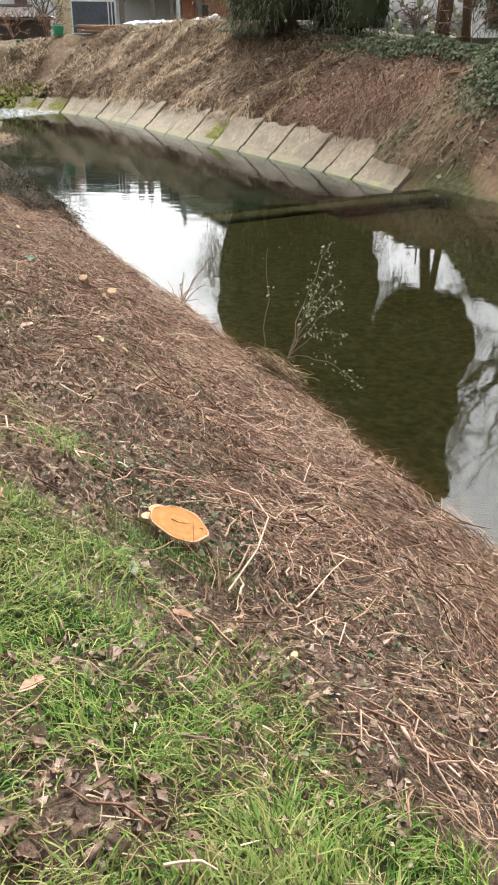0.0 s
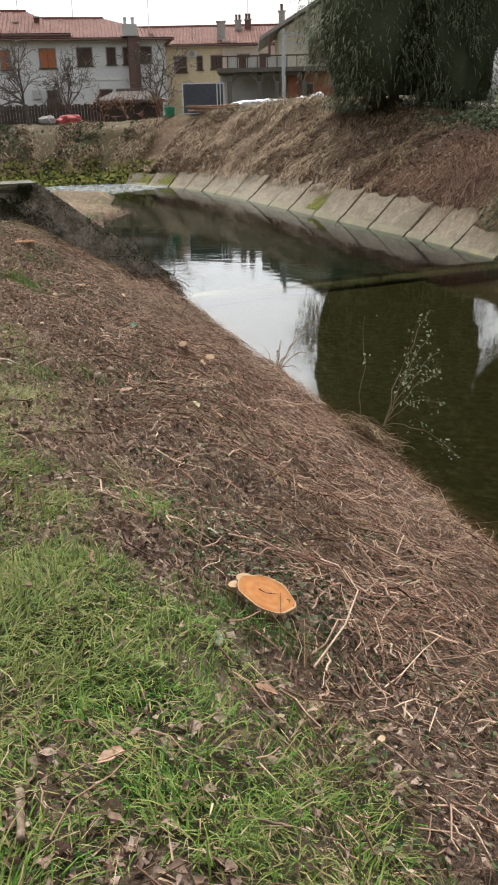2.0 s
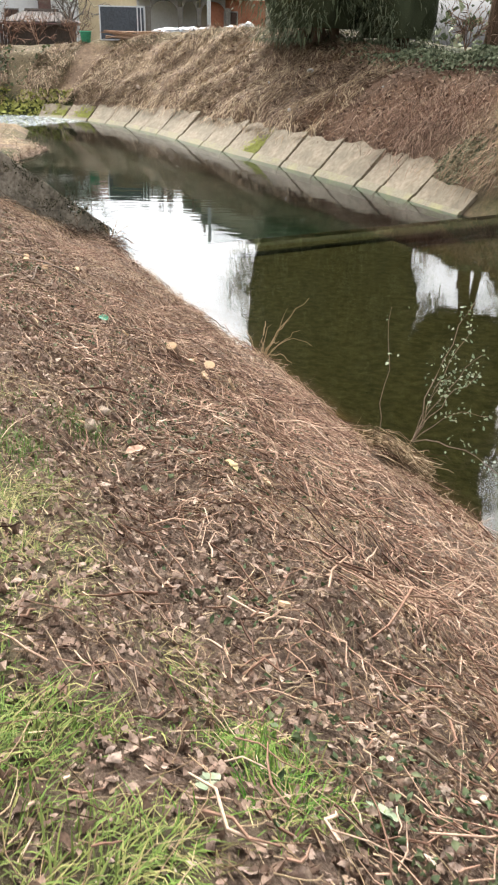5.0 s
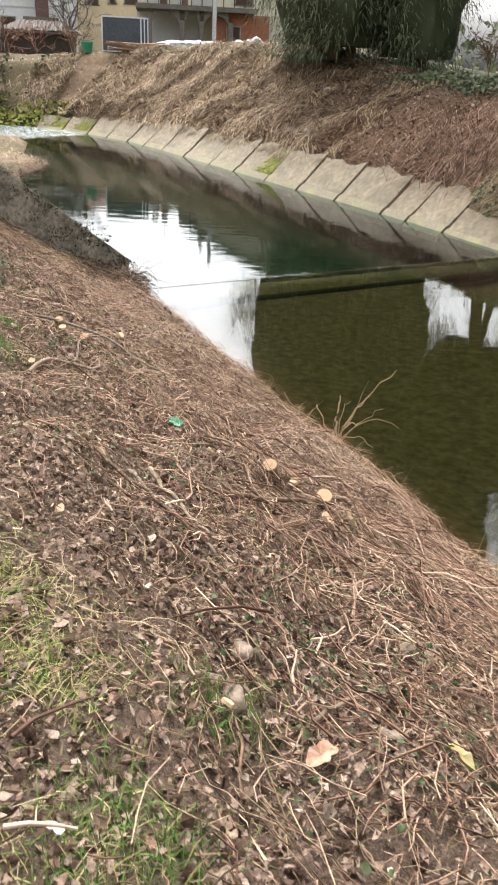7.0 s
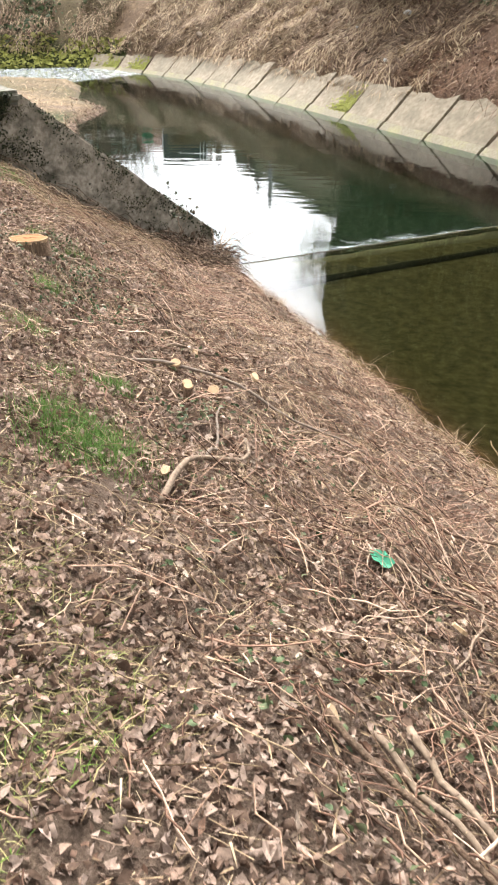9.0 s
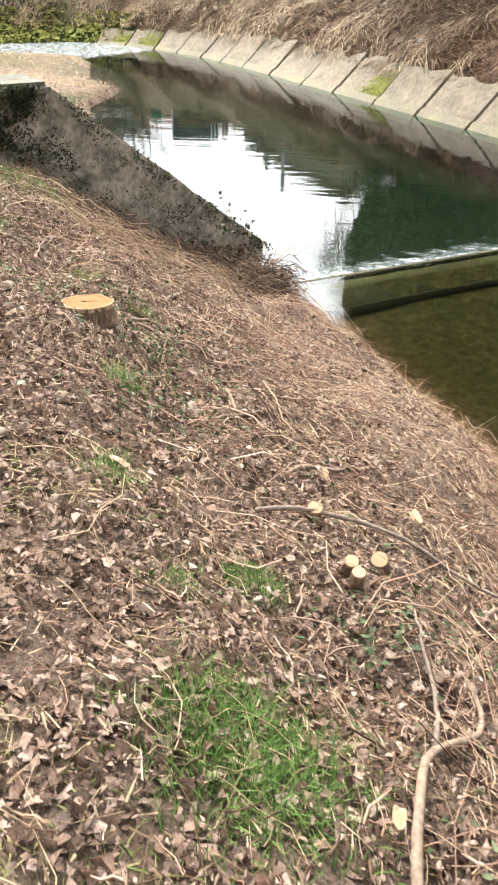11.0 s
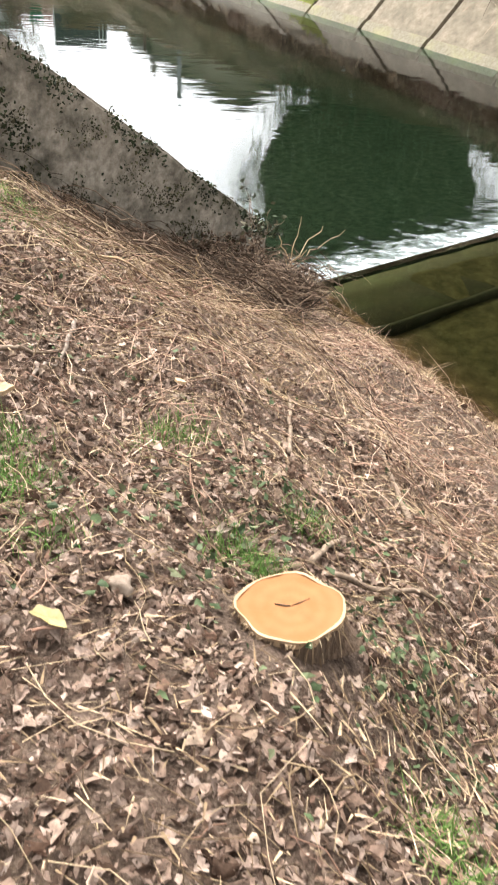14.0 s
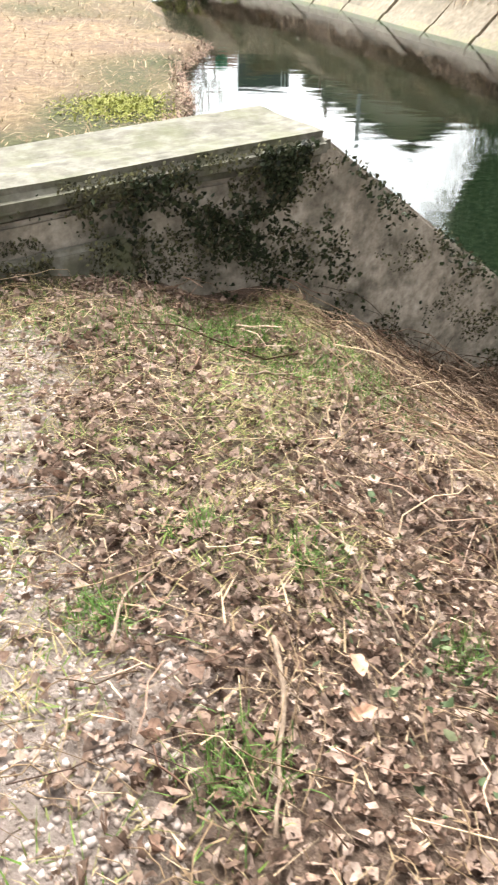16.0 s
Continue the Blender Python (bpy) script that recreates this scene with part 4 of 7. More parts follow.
    sweep = rng.normal(0, 0.9, n)[:, None] * (f ** 2)[None] + rng.normal(0, 0.03, (n, 5))
    path = p[:, None] + flat[:, None] * (f[None, :, None] * ln[:, None, None]) + side[:, None] * (sweep * ln[:, None])[..., None] + nrm[:, None] * (rng.uniform(0.02, 0.05, (n, 1)) + (0.25 - f ** 2)[None] * (ln * rng.uniform(0, 0.5, n))[:, None])[..., None]
    v, q = tubes(path, rng.uniform(0.0008, 0.002, n)[:, None] * np.linspace(1.1, 0.6, 5)[None], 3)
    tagged(mesh_from("dead_stems", v, q, M_STRAW, True), "thin curved pale dead stems over the litter", "stems", kind="stuff")

    # single lusher tufts
    spots = [(8.47, 0.86, 0.2, 1900), (8.62, 0.82, 0.14, 700), (9.17, 1.13, 0.09, 350), (10.59, 1.14, 0.07, 200), (9.8, 0.87, 0.08, 160), (12.1, 1.33, 0.1, 330), (9.09, 0.88, 0.07, 140),
             (9.66, 0.84, 0.08, 260), (10.46, 1.13, 0.07, 220), (11.54, 0.72, 0.08, 120), (12.06, 0.79, 0.07, 160), (11.84, 0.73, 0.09, 170), (11.5, 1.21, 0.06, 260),
             (11.37, 1.24, 0.05, 200), (11.56, 1.5, 0.06, 160), (14.92, 0.97, 0.25, 800), (14.97, 1.22, 0.25, 900), (14.7, 1.65, 0.22, 900), (14.28, 1.57, 0.25, 800), (14.5, 1.3, 0.25, 700), (14.75, 0.6, 0.25, 400),
             (13.34, 0.72, 0.09, 200), (13.27, 0.19, 0.08, 200), (12.8, 0.33, 0.1, 260), (11.77, 0.4, 0.1, 320), (11.81, 0.69, 0.1, 300), (13.51, 0.49, 0.06, 90), (13.01, 0.99, 0.06, 120), (5.0, 0.55, 0.2, 500), (5.45, 0.95, 0.15, 350), (2.3, 0.97, 0.12, 300), (2.45, 0.88, 0.13, 420), (2.22, 1.08, 0.1, 180)]
    ss = np.concatenate([rng.normal(a, r * 0.6, k) for a, b, r, k in spots])
    ds = np.concatenate([rng.normal(b, r * 0.6, k) for a, b, r, k in spots])
    p = on_ground(ss, ds)
    n = len(p)
    a = rng.uniform(0, 6.28, n)
    tilt = np.abs(rng.normal(0.5, 0.35, n))
    v, q = blades(p, unit(np.stack([np.cos(a) * tilt, np.sin(a) * tilt, np.ones(n)], -1)), rng.uniform(0.04, 0.13, n), rng.uniform(0.002, 0.004, n), rng.uniform(0.1, 0.7, n), 3)
    tagged(mesh_from("grass_tufts", v, q, M_FRESH), "small bright green grass tufts among leaf litter", "grass", kind="stuff")

    # dry fringe hanging over the waterline
    n = 8000
    s = rng.uniform(1.5, 15.2, n)
    s = s + 0.12 * np.sin(s * 9) + 0.07 * np.sin(s * 23)
    d = near_edge(s) - np.abs(rng.normal(0.05, 0.13, n))
    p = on_ground(s, d)
    a = rng.normal(0.3, 0.9, n)
    up = rng.uniform(0.1, 1.2, n)
    direction = unit(np.stack([D_X * np.cos(a) + S_X * np.sin(a), D_Y * np.cos(a) + S_Y * np.sin(a), up], -1))
    v, q = blades(p, direction, rng.gamma(2, 0.055, n).clip(0.04, 0.4), rng.uniform(0.002, 0.005, n), rng.uniform(0.1, 0.9, n), 3)
    tagged(mesh_from("fringe_grass", v, q, M_STRAW), "dry grass fringe hanging over the water's edge", "grass", kind="stuff")

    # pale dry leaves caught on the cut slope, and ivy leaves creeping through it
    for name, count, s0, s1, d0, d1, lo, hi, mat, label in (
            ("pale_leaves", 7500, 1.0, 15.2, 0.7, 3.9, 0.014, 0.042, M_FLECK, "pale dry leaves scattered over the cut slope"),
            ("ivy_leaves", 2200, 1.2, 7.5, 0.9, 2.9, 0.018, 0.036, M_GROUNDIVY, "dark green ivy leaves scattered over the slope"),
            ("ivy_leaves", 700, 7.5, 14.5, 0.8, 2.2, 0.018, 0.034, M_GROUNDIVY, "dark green ivy leaves among fallen leaves")):
        s, d = scatter(count, s0, s1, d0, d1, lambda s, d: lim(s, d) * np.clip(0.6 + 0.5 * waves(s, d, 58, 3, 0.5), 0.1, 1))
        p = on_ground(s, d, 0.035)
        v, q = leaves(p + np.array([0, 0, 1.0]) * rng.uniform(0, 0.02, (len(p), 1)), unit(ground_normal(p) + rng.normal(0, 0.4, p.shape)), rng.uniform(lo, hi, len(p)), 1.6)
        tagged(mesh_from(name, v, q, mat), label, "leaf litter", kind="stuff")

    # path gravel
    s, d = scatter(34000, 10, 15.4, -0.8, 0.6, lambda s, d: gravel_amount(s, d))
    p = on_ground(s, d)
    n = len(p)
    oct_v = np.array([(1, 0, 0), (-1, 0, 0), (0, 1, 0), (0, -1, 0), (0, 0, 0.6), (0, 0, -0.6)])
    oct_q = np.array([(0, 2, 4, 4), (2, 1, 4, 4), (1, 3, 4, 4), (3, 0, 4, 4), (2, 0, 5, 5), (1, 2, 5, 5), (3, 1, 5, 5), (0, 3, 5, 5)])
    v = p[:, None] + (oct_v[None] + rng.normal(0, 0.2, (n, 6, 3))) * (rng.gamma(3, 0.0025, n).clip(0.003, 0.012))[:, None, None]
    q = (np.arange(n) * 6)[:, None, None] + oct_q[None]
    tagged(mesh_from("gravel", v.reshape(-1, 3), q.reshape(-1, 4), M_PEBBLE, True), "pale loose gravel of a footpath", "gravel", kind="stuff")


litter_cover()


# ---- brush and dry cover of the far bank and the spit ----
def far_cover():
    tab_a = np.linspace(2, 76, 600)
    inner = np.array([far_point(a, 0.0, 0.0) for a in tab_a])
    outer = np.array([far_point(a, 1.0, 0.0) for a in tab_a])

    def spot(a, e):
        base = np.stack([np.interp(a, tab_a, inner[:, i]) for i in range(2)], -1)
        n = np.stack([np.interp(a, tab_a, outer[:, i] - inner[:, i]) for i in range(2)], -1)
        xy = base + unit(n) * e[:, None]
        return np.concatenate([xy, height(xy[:, 0], xy[:, 1])[:, None]], -1), unit(n)

    for name, count, a0, a1, e0, e1, mat, lmax, wid, label in (
            ("dry_brush", 26000, 25, 57, 0.8, 5.6, M_FARSTRAW, 0.62, 0.026, "straw-coloured cut stalks covering the far slope"),
            ("brown_brush", 24000, 6, 66, 0.82, 5.6, M_FARBRUSH, 0.6, 0.024, "brown cut brushwood covering the far slope")):
        a, e = rng.uniform(a0, a1, count), e0 + (e1 - e0) * rng.uniform(0, 1, count) ** 1.1
        p, nrm = spot(a, e)
        ang = 1.3 * waves(a, e, 36, 2, 0.25) + rng.normal(0, 0.55, count)
        t = np.stack([-nrm[:, 1], nrm[:, 0]], -1)
        flat = -nrm * np.cos(ang)[:, None] + t * np.sin(ang)[:, None]
        g = ground_normal(p)
        direction = np.concatenate([flat, np.zeros((count, 1))], -1)
        direction = unit(direction - g * (direction * g).sum(-1, keepdims=True) + g * rng.normal(0.18, 0.22, (count, 1)))
        v, q = blades(p + g * rng.uniform(0.02, 0.12, (count, 1)), direction, rng.uniform(0.12, lmax, count), rng.uniform(0.5, 1.2, count) * wid, rng.uniform(0, 0.3, count), 2)
        tagged(mesh_from(name, v, q, mat), label, "brushwood", kind="stuff")
    # leaf scraps that give the slope its crumbly look
    count = 15000
    a, e = rng.uniform(6, 53, count), rng.uniform(0.9, 6, count)
    p, nrm = spot(a, e)
    v, q = scraps(p + np.array([0, 0, 0.03]), unit(ground_normal(p) + rng.normal(0, 0.4, p.shape)), rng.uniform(0.05, 0.14, count))
    tagged(mesh_from("far_leaf_litter", v, q, M_FARBRUSH), "brown leaf litter on the far slope", "leaf litter", kind="stuff")
    # heap of red-brown brushwood hanging over the slabs
    count = 2600
    a, e = rng.normal(20.6, 1.1, count), np.abs(rng.normal(1.5, 0.55, count)) + 0.4
    p, nrm = spot(a, e)
    d3 = unit(np.concatenate([-nrm, rng.normal(0.0, 0.5, (count, 1))], -1) + rng.normal(0, 0.6, (count, 3)))
    v, q = blades(p + np.array([0, 0, 1.0]) * rng.uniform(0, 0.45, (count, 1)), d3, rng.uniform(0.2, 0.9, count), rng.uniform(0.008, 0.018, count), rng.uniform(0.1, 0.5, count), 3)
    tagged(mesh_from("brushwood_heap", v, q, M_TWIG), "tangled heap of reddish brushwood over the slabs", "brushwood", kind="stuff")
    # ivy: a mound and a patch spilling over the slab's end
    for ca, ce, ra, re, hh, count, label in ((16.4, 3.5, 1.7, 1.7, 1.25, 15000, "dark green ivy mound on the far bank"), (18.4, 1.0, 0.65, 0.45, 0.18, 1900, "dark ivy patch spilling over a concrete slab"),
                                             (22.0, 4.8, 5.5, 0.7, 0.35, 5000, "low dark ivy under the evergreen trees")):
        a, e = rng.normal(ca, ra * 0.45, count), rng.normal(ce, re * 0.45, count)
        p, nrm = spot(a, np.maximum(e, 0.35))
        bump = hh * np.exp(-((a - ca) / ra) ** 2 - ((e - ce) / re) ** 2) * rng.uniform(0.7, 1.05, count)
        p[:, 2] += bump + 0.04
        v, q = scraps(p, unit(np.array([-0.3, -0.5, 0.7]) + rng.normal(0, 0.5, p.shape)), rng.uniform(0.08, 0.17, count))
        tagged(mesh_from("ivy", v, q, M_EVERGREEN), label, "ivy", kind="stuff")
    # dead stalks hanging round the mound
    count = 1500
    a, e = rng.normal(17.4, 0.9, count), rng.uniform(0.5, 3.2, count)
    p, nrm = spot(a, e)
    d3 = unit(np.concatenate([-nrm, rng.normal(-0.3, 0.4, (count, 1))], -1) + rng.normal(0, 0.35, (count, 3)))
    v, q = blades(p + np.array([0, 0, 0.35]), d3, rng.uniform(0.3, 1.1, count), rng.uniform(0.008, 0.016, count), rng.uniform(0.1, 0.5, count), 3)
    tagged(mesh_from("dead_stalks", v, q, M_STRAW), "grey dead stalks hanging down the far bank", "stalks", kind="stuff")
    # dry grass of the spit
    count = 15000
    s, d = rng.uniform(17, 41, count), rng.uniform(-3, 8, count)
    keep = d < np.interp(s, SPIT_S, SPIT_D) - 0.05
    p = on_ground(s[keep], d[keep])
    n = len(p)
    ang = rng.uniform(0, 6.28, n)
    v, q = blades(p, unit(np.stack([np.cos(ang), np.sin(ang), rng.uniform(0.1, 0.9, n)], -1)), rng.uniform(0.12, 0.4, n), rng.uniform(0.01, 0.022, n), rng.uniform(0.2, 0.8, n), 2)
    tagged(mesh_from("spit_grass", v, q, M_STRAW), "flattened buff dry grass on the low spit", "grass", kind="stuff")
    # bright moss on the tip of the spit
    count = 2600
    s, d = rng.normal(25.6, 0.42, count), rng.normal(3.25, 0.42, count)
    p = on_ground(s, d, 0.02)
    p[:, 2] += 0.05 * np.exp(-((s - 25.6) / 0.5) ** 2 - ((d - 3.25) / 0.5) ** 2)
    v, q = scraps(p, unit(ground_normal(p) + rng.normal(0, 0.3, p.shape)), rng.uniform(0.03, 0.075, count))
    tagged(mesh_from("spit_moss", v, q, M_MOSS), "bright yellow-green moss on the low spit", "moss", kind="stuff")
    # dead roots and stalks along the spit's ragged edge
    count = 1400
    s = rng.uniform(24.5, 34, count)
    d = np.interp(s, SPIT_S, SPIT_D) - np.abs(rng.normal(0, 0.16, count))
    p = on_ground(s, d, 0.03)
    v, q = blades(p, unit(rng.normal(0, 1, p.shape) * np.array([1, 1, 0.5]) + np.array([D_X * 0.6, D_Y * 0.6, 0.1])), rng.uniform(0.1, 0.4, count), rng.uniform(0.012, 0.03, count), rng.uniform(0.2, 0.9, count), 2)
    tagged(mesh_from("spit_edge_roots", v, q, M_FARBRUSH), "dead roots along the spit's ragged edge", "roots", kind="stuff")
    # low green scrub on the slope past the bend
    count = 8000
    a, e = rng.uniform(47, 75, count), rng.uniform(0.9, 4.8, count)
    p, nrm = spot(a, e)
    p[:, 2] += rng.uniform(0.02, 0.3, count) * np.clip(waves(a, e, 37, 3, 0.3) + 0.5, 0, 1)
    v, q = scraps(p, unit(ground_normal(p) + rng.normal(0, 0.6, p.shape)), rng.uniform(0.08, 0.28, count))
    tagged(mesh_from("bank_scrub", v, q, M_GROUNDIVY), "low green scrub on the slope past the bend", "scrub", kind="stuff")
    # green rim of moss at the bend
    count = 5200
    a, e = rng.uniform(44.5, 70, count), rng.uniform(-0.05, 1.35, count)
    p, nrm = spot(a, e)
    p[:, 2] += 0.02 + 0.1 * np.clip(waves(a, e, 38, 3, 0.6), 0, 1)
    lean = np.concatenate([-nrm * 0.5, np.full((count, 1), 0.8)], -1)
    v, q = scraps(p, unit(lean + rng.normal(0, 0.3, p.shape)), rng.uniform(0.1, 0.28, count))
    tagged(mesh_from("bend_moss", v, q, M_MOSS), "bright green moss along the river bend", "moss", kind="stuff")


far_cover()


# ---- stumps, stems, sticks and stones of the near bank ----
def make_stump(s, d, z_top, radii, lean, squarish, cut, label):
    """A freshly sawn stump: flared bark and a cut face with a pale rim."""
    c = sd(s, d)
    ground = float(height(c.x, c.y))
    top = empty("tree_stump", Matrix.Translation((c.x, c.y, ground - 0.04)), label, "tree stump")
    k = 36
    h = z_top - ground + 0.04
    r = random.Random(int(s * 100))
    lobes = [(r.uniform(0, 6.28), r.uniform(0.01, 0.028), n) for n in (2, 3, 5, 7)]

    def outline(a):
        base = 1 + sum(m * math.cos(n * a + p) for p, m, n in lobes) + squarish * math.cos(4 * a + 0.6)
        return radii[0] * base * math.cos(a), radii[1] * base * math.sin(a)

    bm = bmesh.new()
    rings = []
    levels = ((0.0, 1.22), (0.25, 1.1), (0.55, 1.03), (0.9, 1.0), (1.0, 0.99))
    for f, g in levels:
        ring = []
        for i in range(k):
            a = i * 2 * math.pi / k
            ox, oy = outline(a)
            flare = g + (g - 1) * 0.7 * math.cos(5 * a + 1)
            groove = 1 + 0.03 * math.sin(17 * a) + 0.02 * math.sin(31 * a + f * 4)
            z = f * h + (lean[0] * ox + lean[1] * oy) * f
            ring.append(bm.verts.new((ox * flare * groove, oy * flare * groove, z)))
        rings.append(ring)
    for lo, hi in zip(rings, rings[1:]):
        for i in range(k):
            bm.faces.new((lo[i], lo[(i + 1) % k], hi[(i + 1) % k], hi[i]))
    shade_smooth(part("bark", bm, M_BARK, top))
    bm = bmesh.new()
    rows = []
    for f in (1.0, 0.93, 0.6, 0.25):
        row = []
        for i in range(k):
            ox, oy = outline(i * 2 * math.pi / k)
            z = h + lean[0] * ox * f + lean[1] * oy * f + 0.004 + (0.0 if f == 1 else 0.0015 * math.sin(9 * ox / radii[0] + f))
            row.append(bm.verts.new((ox * f * 0.985, oy * f * 0.985, z)))
        rows.append(row)
    for lo, hi in zip(rows, rows[1:]):
        for i in range(k):
            bm.faces.new((lo[i], lo[(i + 1) % k], hi[(i + 1) % k], hi[i]))
    bm.faces.new(rows[-1])
    shade_smooth(part("cut_face", bm, cut, top, "fresh orange sawn face"))
    # rim of sapwood
    bm = bmesh.new()
    a_ring, b_ring, c_ring = [], [], []
    for i in range(k):
        ox, oy = outline(i * 2 * math.pi / k)
        jag = 1 + 0.02 * math.sin(23 * i) + 0.012 * math.sin(41 * i)
        for lst, f, dz in ((a_ring, 1.0 * jag, -0.014), (b_ring, 0.99, 0.0062), (c_ring, 0.945 + 0.02 * math.sin(7 * i), 0.0060)):
            lst.append(bm.verts.new((ox * f, oy * f, h + (lean[0] * ox + lean[1] * oy) * f + dz)))
    for lo, hi in ((a_ring, b_ring), (b_ring, c_ring)):
        for i in range(k):
            bm.faces.new((lo[i], lo[(i + 1) % k], hi[(i + 1) % k], hi[i]))
    part("sapwood_rim", bm, M_CUTPALE, top, "pale sapwood rim")
    # drying checks across the heartwood
    for turn, reach in ((0.5, 0.42), (2.9, 0.3)):
        bm = bmesh.new()
        ux, uy = math.cos(turn), math.sin(turn)
        rim = []
        for f, w in ((0.03, 0.0), (0.35, 0.0014), (1.0, 0.0), (0.55, -0.0012)):
            x, y = ux * f * reach * radii[0] - uy * w, uy * f * reach * radii[1] + ux * w
            rim.append((x, y, h + lean[0] * x + lean[1] * y))
        lo, hi = [bm.verts.new((x, y, z - 0.002)) for x, y, z in rim], [bm.verts.new((x, y, z + 0.0068)) for x, y, z in rim]
        bm.faces.new(hi)
        for k2 in range(4):
            bm.faces.new((lo[k2], lo[(k2 + 1) % 4], hi[(k2 + 1) % 4], hi[k2]))
        bmesh.ops.recalc_face_normals(bm, faces=bm.faces)
        part("check", bm, M_BARK, top, "dark drying crack")
    # torn fibres round the saw cut and loose strips of bark below it
    n = 260
    a = rng.uniform(0, 6.28, n)
    ring = np.array([outline(t) for t in a])
    low = np.where(rng.uniform(0, 1, n) < 0.6, 0.0, -rng.uniform(0, 0.5 * h, n))
    root = np.stack([ring[:, 0], ring[:, 1], h + lean[0] * ring[:, 0] + lean[1] * ring[:, 1] + low], -1)
    way = unit(np.stack([np.cos(a) * 0.5, np.sin(a) * 0.5, np.where(low == 0, rng.normal(-0.2, 0.6, n), -1.0)], -1) + rng.normal(0, 0.2, (n, 3)))
    v, q = blades(root, way, np.where(low == 0, rng.uniform(0.006, 0.022, n), rng.uniform(0.02, 0.06, n)), rng.uniform(0.0015, 0.004, n), rng.uniform(0, 0.4, n), 2)
    fibres = mesh_from("torn_fibres", v, q, M_STRAW)
    fibres.parent = top
    return top


stump_a = make_stump(2.45, 1.06, -0.13, (0.106, 0.104), (-0.40, 0.02), 0.02, M_CUT, "freshly cut tree stump with an orange face beside grass")
for ox, oy, oz, rr in ((-0.125, 0.03, 0.085, 0.024), (-0.10, 0.10, 0.075, 0.03)):
    bm = bmesh.new()
    bmesh.ops.create_cone(bm, cap_ends=True, segments=14, radius1=rr * 1.15, radius2=rr, depth=0.2, matrix=Matrix.Translation((ox, oy, oz - 0.02)))
    part("side_shoot", bm, M_CUTPALE, stump_a, "small sawn side shoot")
make_stump(11.12, 1.13, 0.03, (0.124, 0.106), (0.02, -0.03), 0.035, M_CUTSOFT, "squarish freshly cut tree stump with a pale orange face")


def pebble(name, s, d, size, mat, label, category, flat=0.6):
    c = sd(s, d)
    bm = bmesh.new()
    bmesh.ops.create_icosphere(bm, subdivisions=3, radius=1)
    off = Vector((s * 7.3, d * 5.1, 0))
    size = size * 0.75
    for v in bm.verts:
        v.co *= 1 + 0.5 * noise.noise(v.co * 1.2 + off) + 0.22 * noise.noise(v.co * 3 + off) + 0.08 * noise.noise(v.co * 8 + off)
        v.co = Vector((v.co.x * size, v.co.y * size * 0.75, v.co.z * size * flat))
    ob = part(name, bm, mat)
    ob.matrix_world = Matrix.Translation((c.x, c.y, float(height(c.x, c.y)) + size * flat * 0.6 + 0.008)) @ pose(0, 0, 0, random.uniform(-15, 15), random.uniform(-15, 15), random.uniform(0, 360))
    return tagged(shade_smooth(ob), label, category)


def chip(s, d, size, mat=None, label="pale sawn wood chip lying on twigs"):
    c = sd(s, d)
    bm = bmesh.new()
    n = 9
    lo, hi = [], []
    for i in range(n):
        a = i * 2 * math.pi / n
        r = size * (0.6 + 0.4 * random.random())
        lo.append(bm.verts.new((r * math.cos(a), 0.65 * r * math.sin(a), -0.1 * size)))
        hi.append(bm.verts.new((0.93 * r * math.cos(a), 0.6 * r * math.sin(a), 0.14 * size + 0.1 * size * random.random())))
    bm.faces.new(lo[::-1])
    bm.faces.new(hi)
    for i in range(n):
        bm.faces.new((lo[i], lo[(i + 1) % n], hi[(i + 1) % n], hi[i]))
    ob = part("wood_chip", bm, mat or M_CHIP)
    p = np.array([[c.x, c.y, 0.0]])
    nrm = Vector(ground_normal(p)[0])
    ob.matrix_world = Matrix.Translation((c.x, c.y, float(height(c.x, c.y)) + 0.055)) @ nrm.to_track_quat("Z", "Y").to_matrix().to_4x4() @ pose(0, 0, 0, random.uniform(-20, 20), random.uniform(-20, 20), random.uniform(0, 360))
    return tagged(ob, label, "wood chip", "wood chips")


for s, d, k in ((4.21, 1.97, 0.05), (6.8, 2.16, 0.05), (7.0, 2.45, 0.06), (7.35, 2.28, 0.05), (5.42, 0.95, 0.035), (3.98, 1.24, 0.045), (1.69, 1.12, 0.025), (7.68, 2.1, 0.05), 
                (6.33, 0.75, 0.03), (7.37, 1.79, 0.04), (12.39, 1.51, 0.03), (12.64, 2.06, 0.045), (12.27, 0.84, 0.05), (9.6, 2.05, 0.05), (6.0, 2.6, 0.04), (5.1, 1.75, 0.04), (3.3, 1.6, 0.03), (8.3, 1.1, 0.035), (7.0, 1.1, 0.035)):
    chip(s, d, k)
for s, d, k, m in ((5.69, 1.13, 0.055, M_STONE), (5.48, 1.0, 0.06, M_STONE), (5.76, 1.84, 0.05, M_STONE), (5.89, 2.11, 0.05, M_STONE), (5.3, 1.42, 0.055, M_STONE), (10.54, 1.43, 0.07, M_STONE), (9.89, 0.53, 0.045, M_STONE),
                   (9.84, 0.50, 0.035, M_STONE), (10.18, 0.8, 0.04, M_STONE), (11.31, 0.8, 0.042, M_STONE), (2.75, 2.37, 0.045, M_WHITE), (9.0, 0.15, 0.035, M_STONE), (8.75, 0.28, 0.03, M_STONE), (12.0, 0.2, 0.03, M_STONE)):
    pebble("stone", s, d, k, m, "buff weathered stone lying among leaf litter" if m is M_STONE else "white stone lying on the cut bank", "stone")


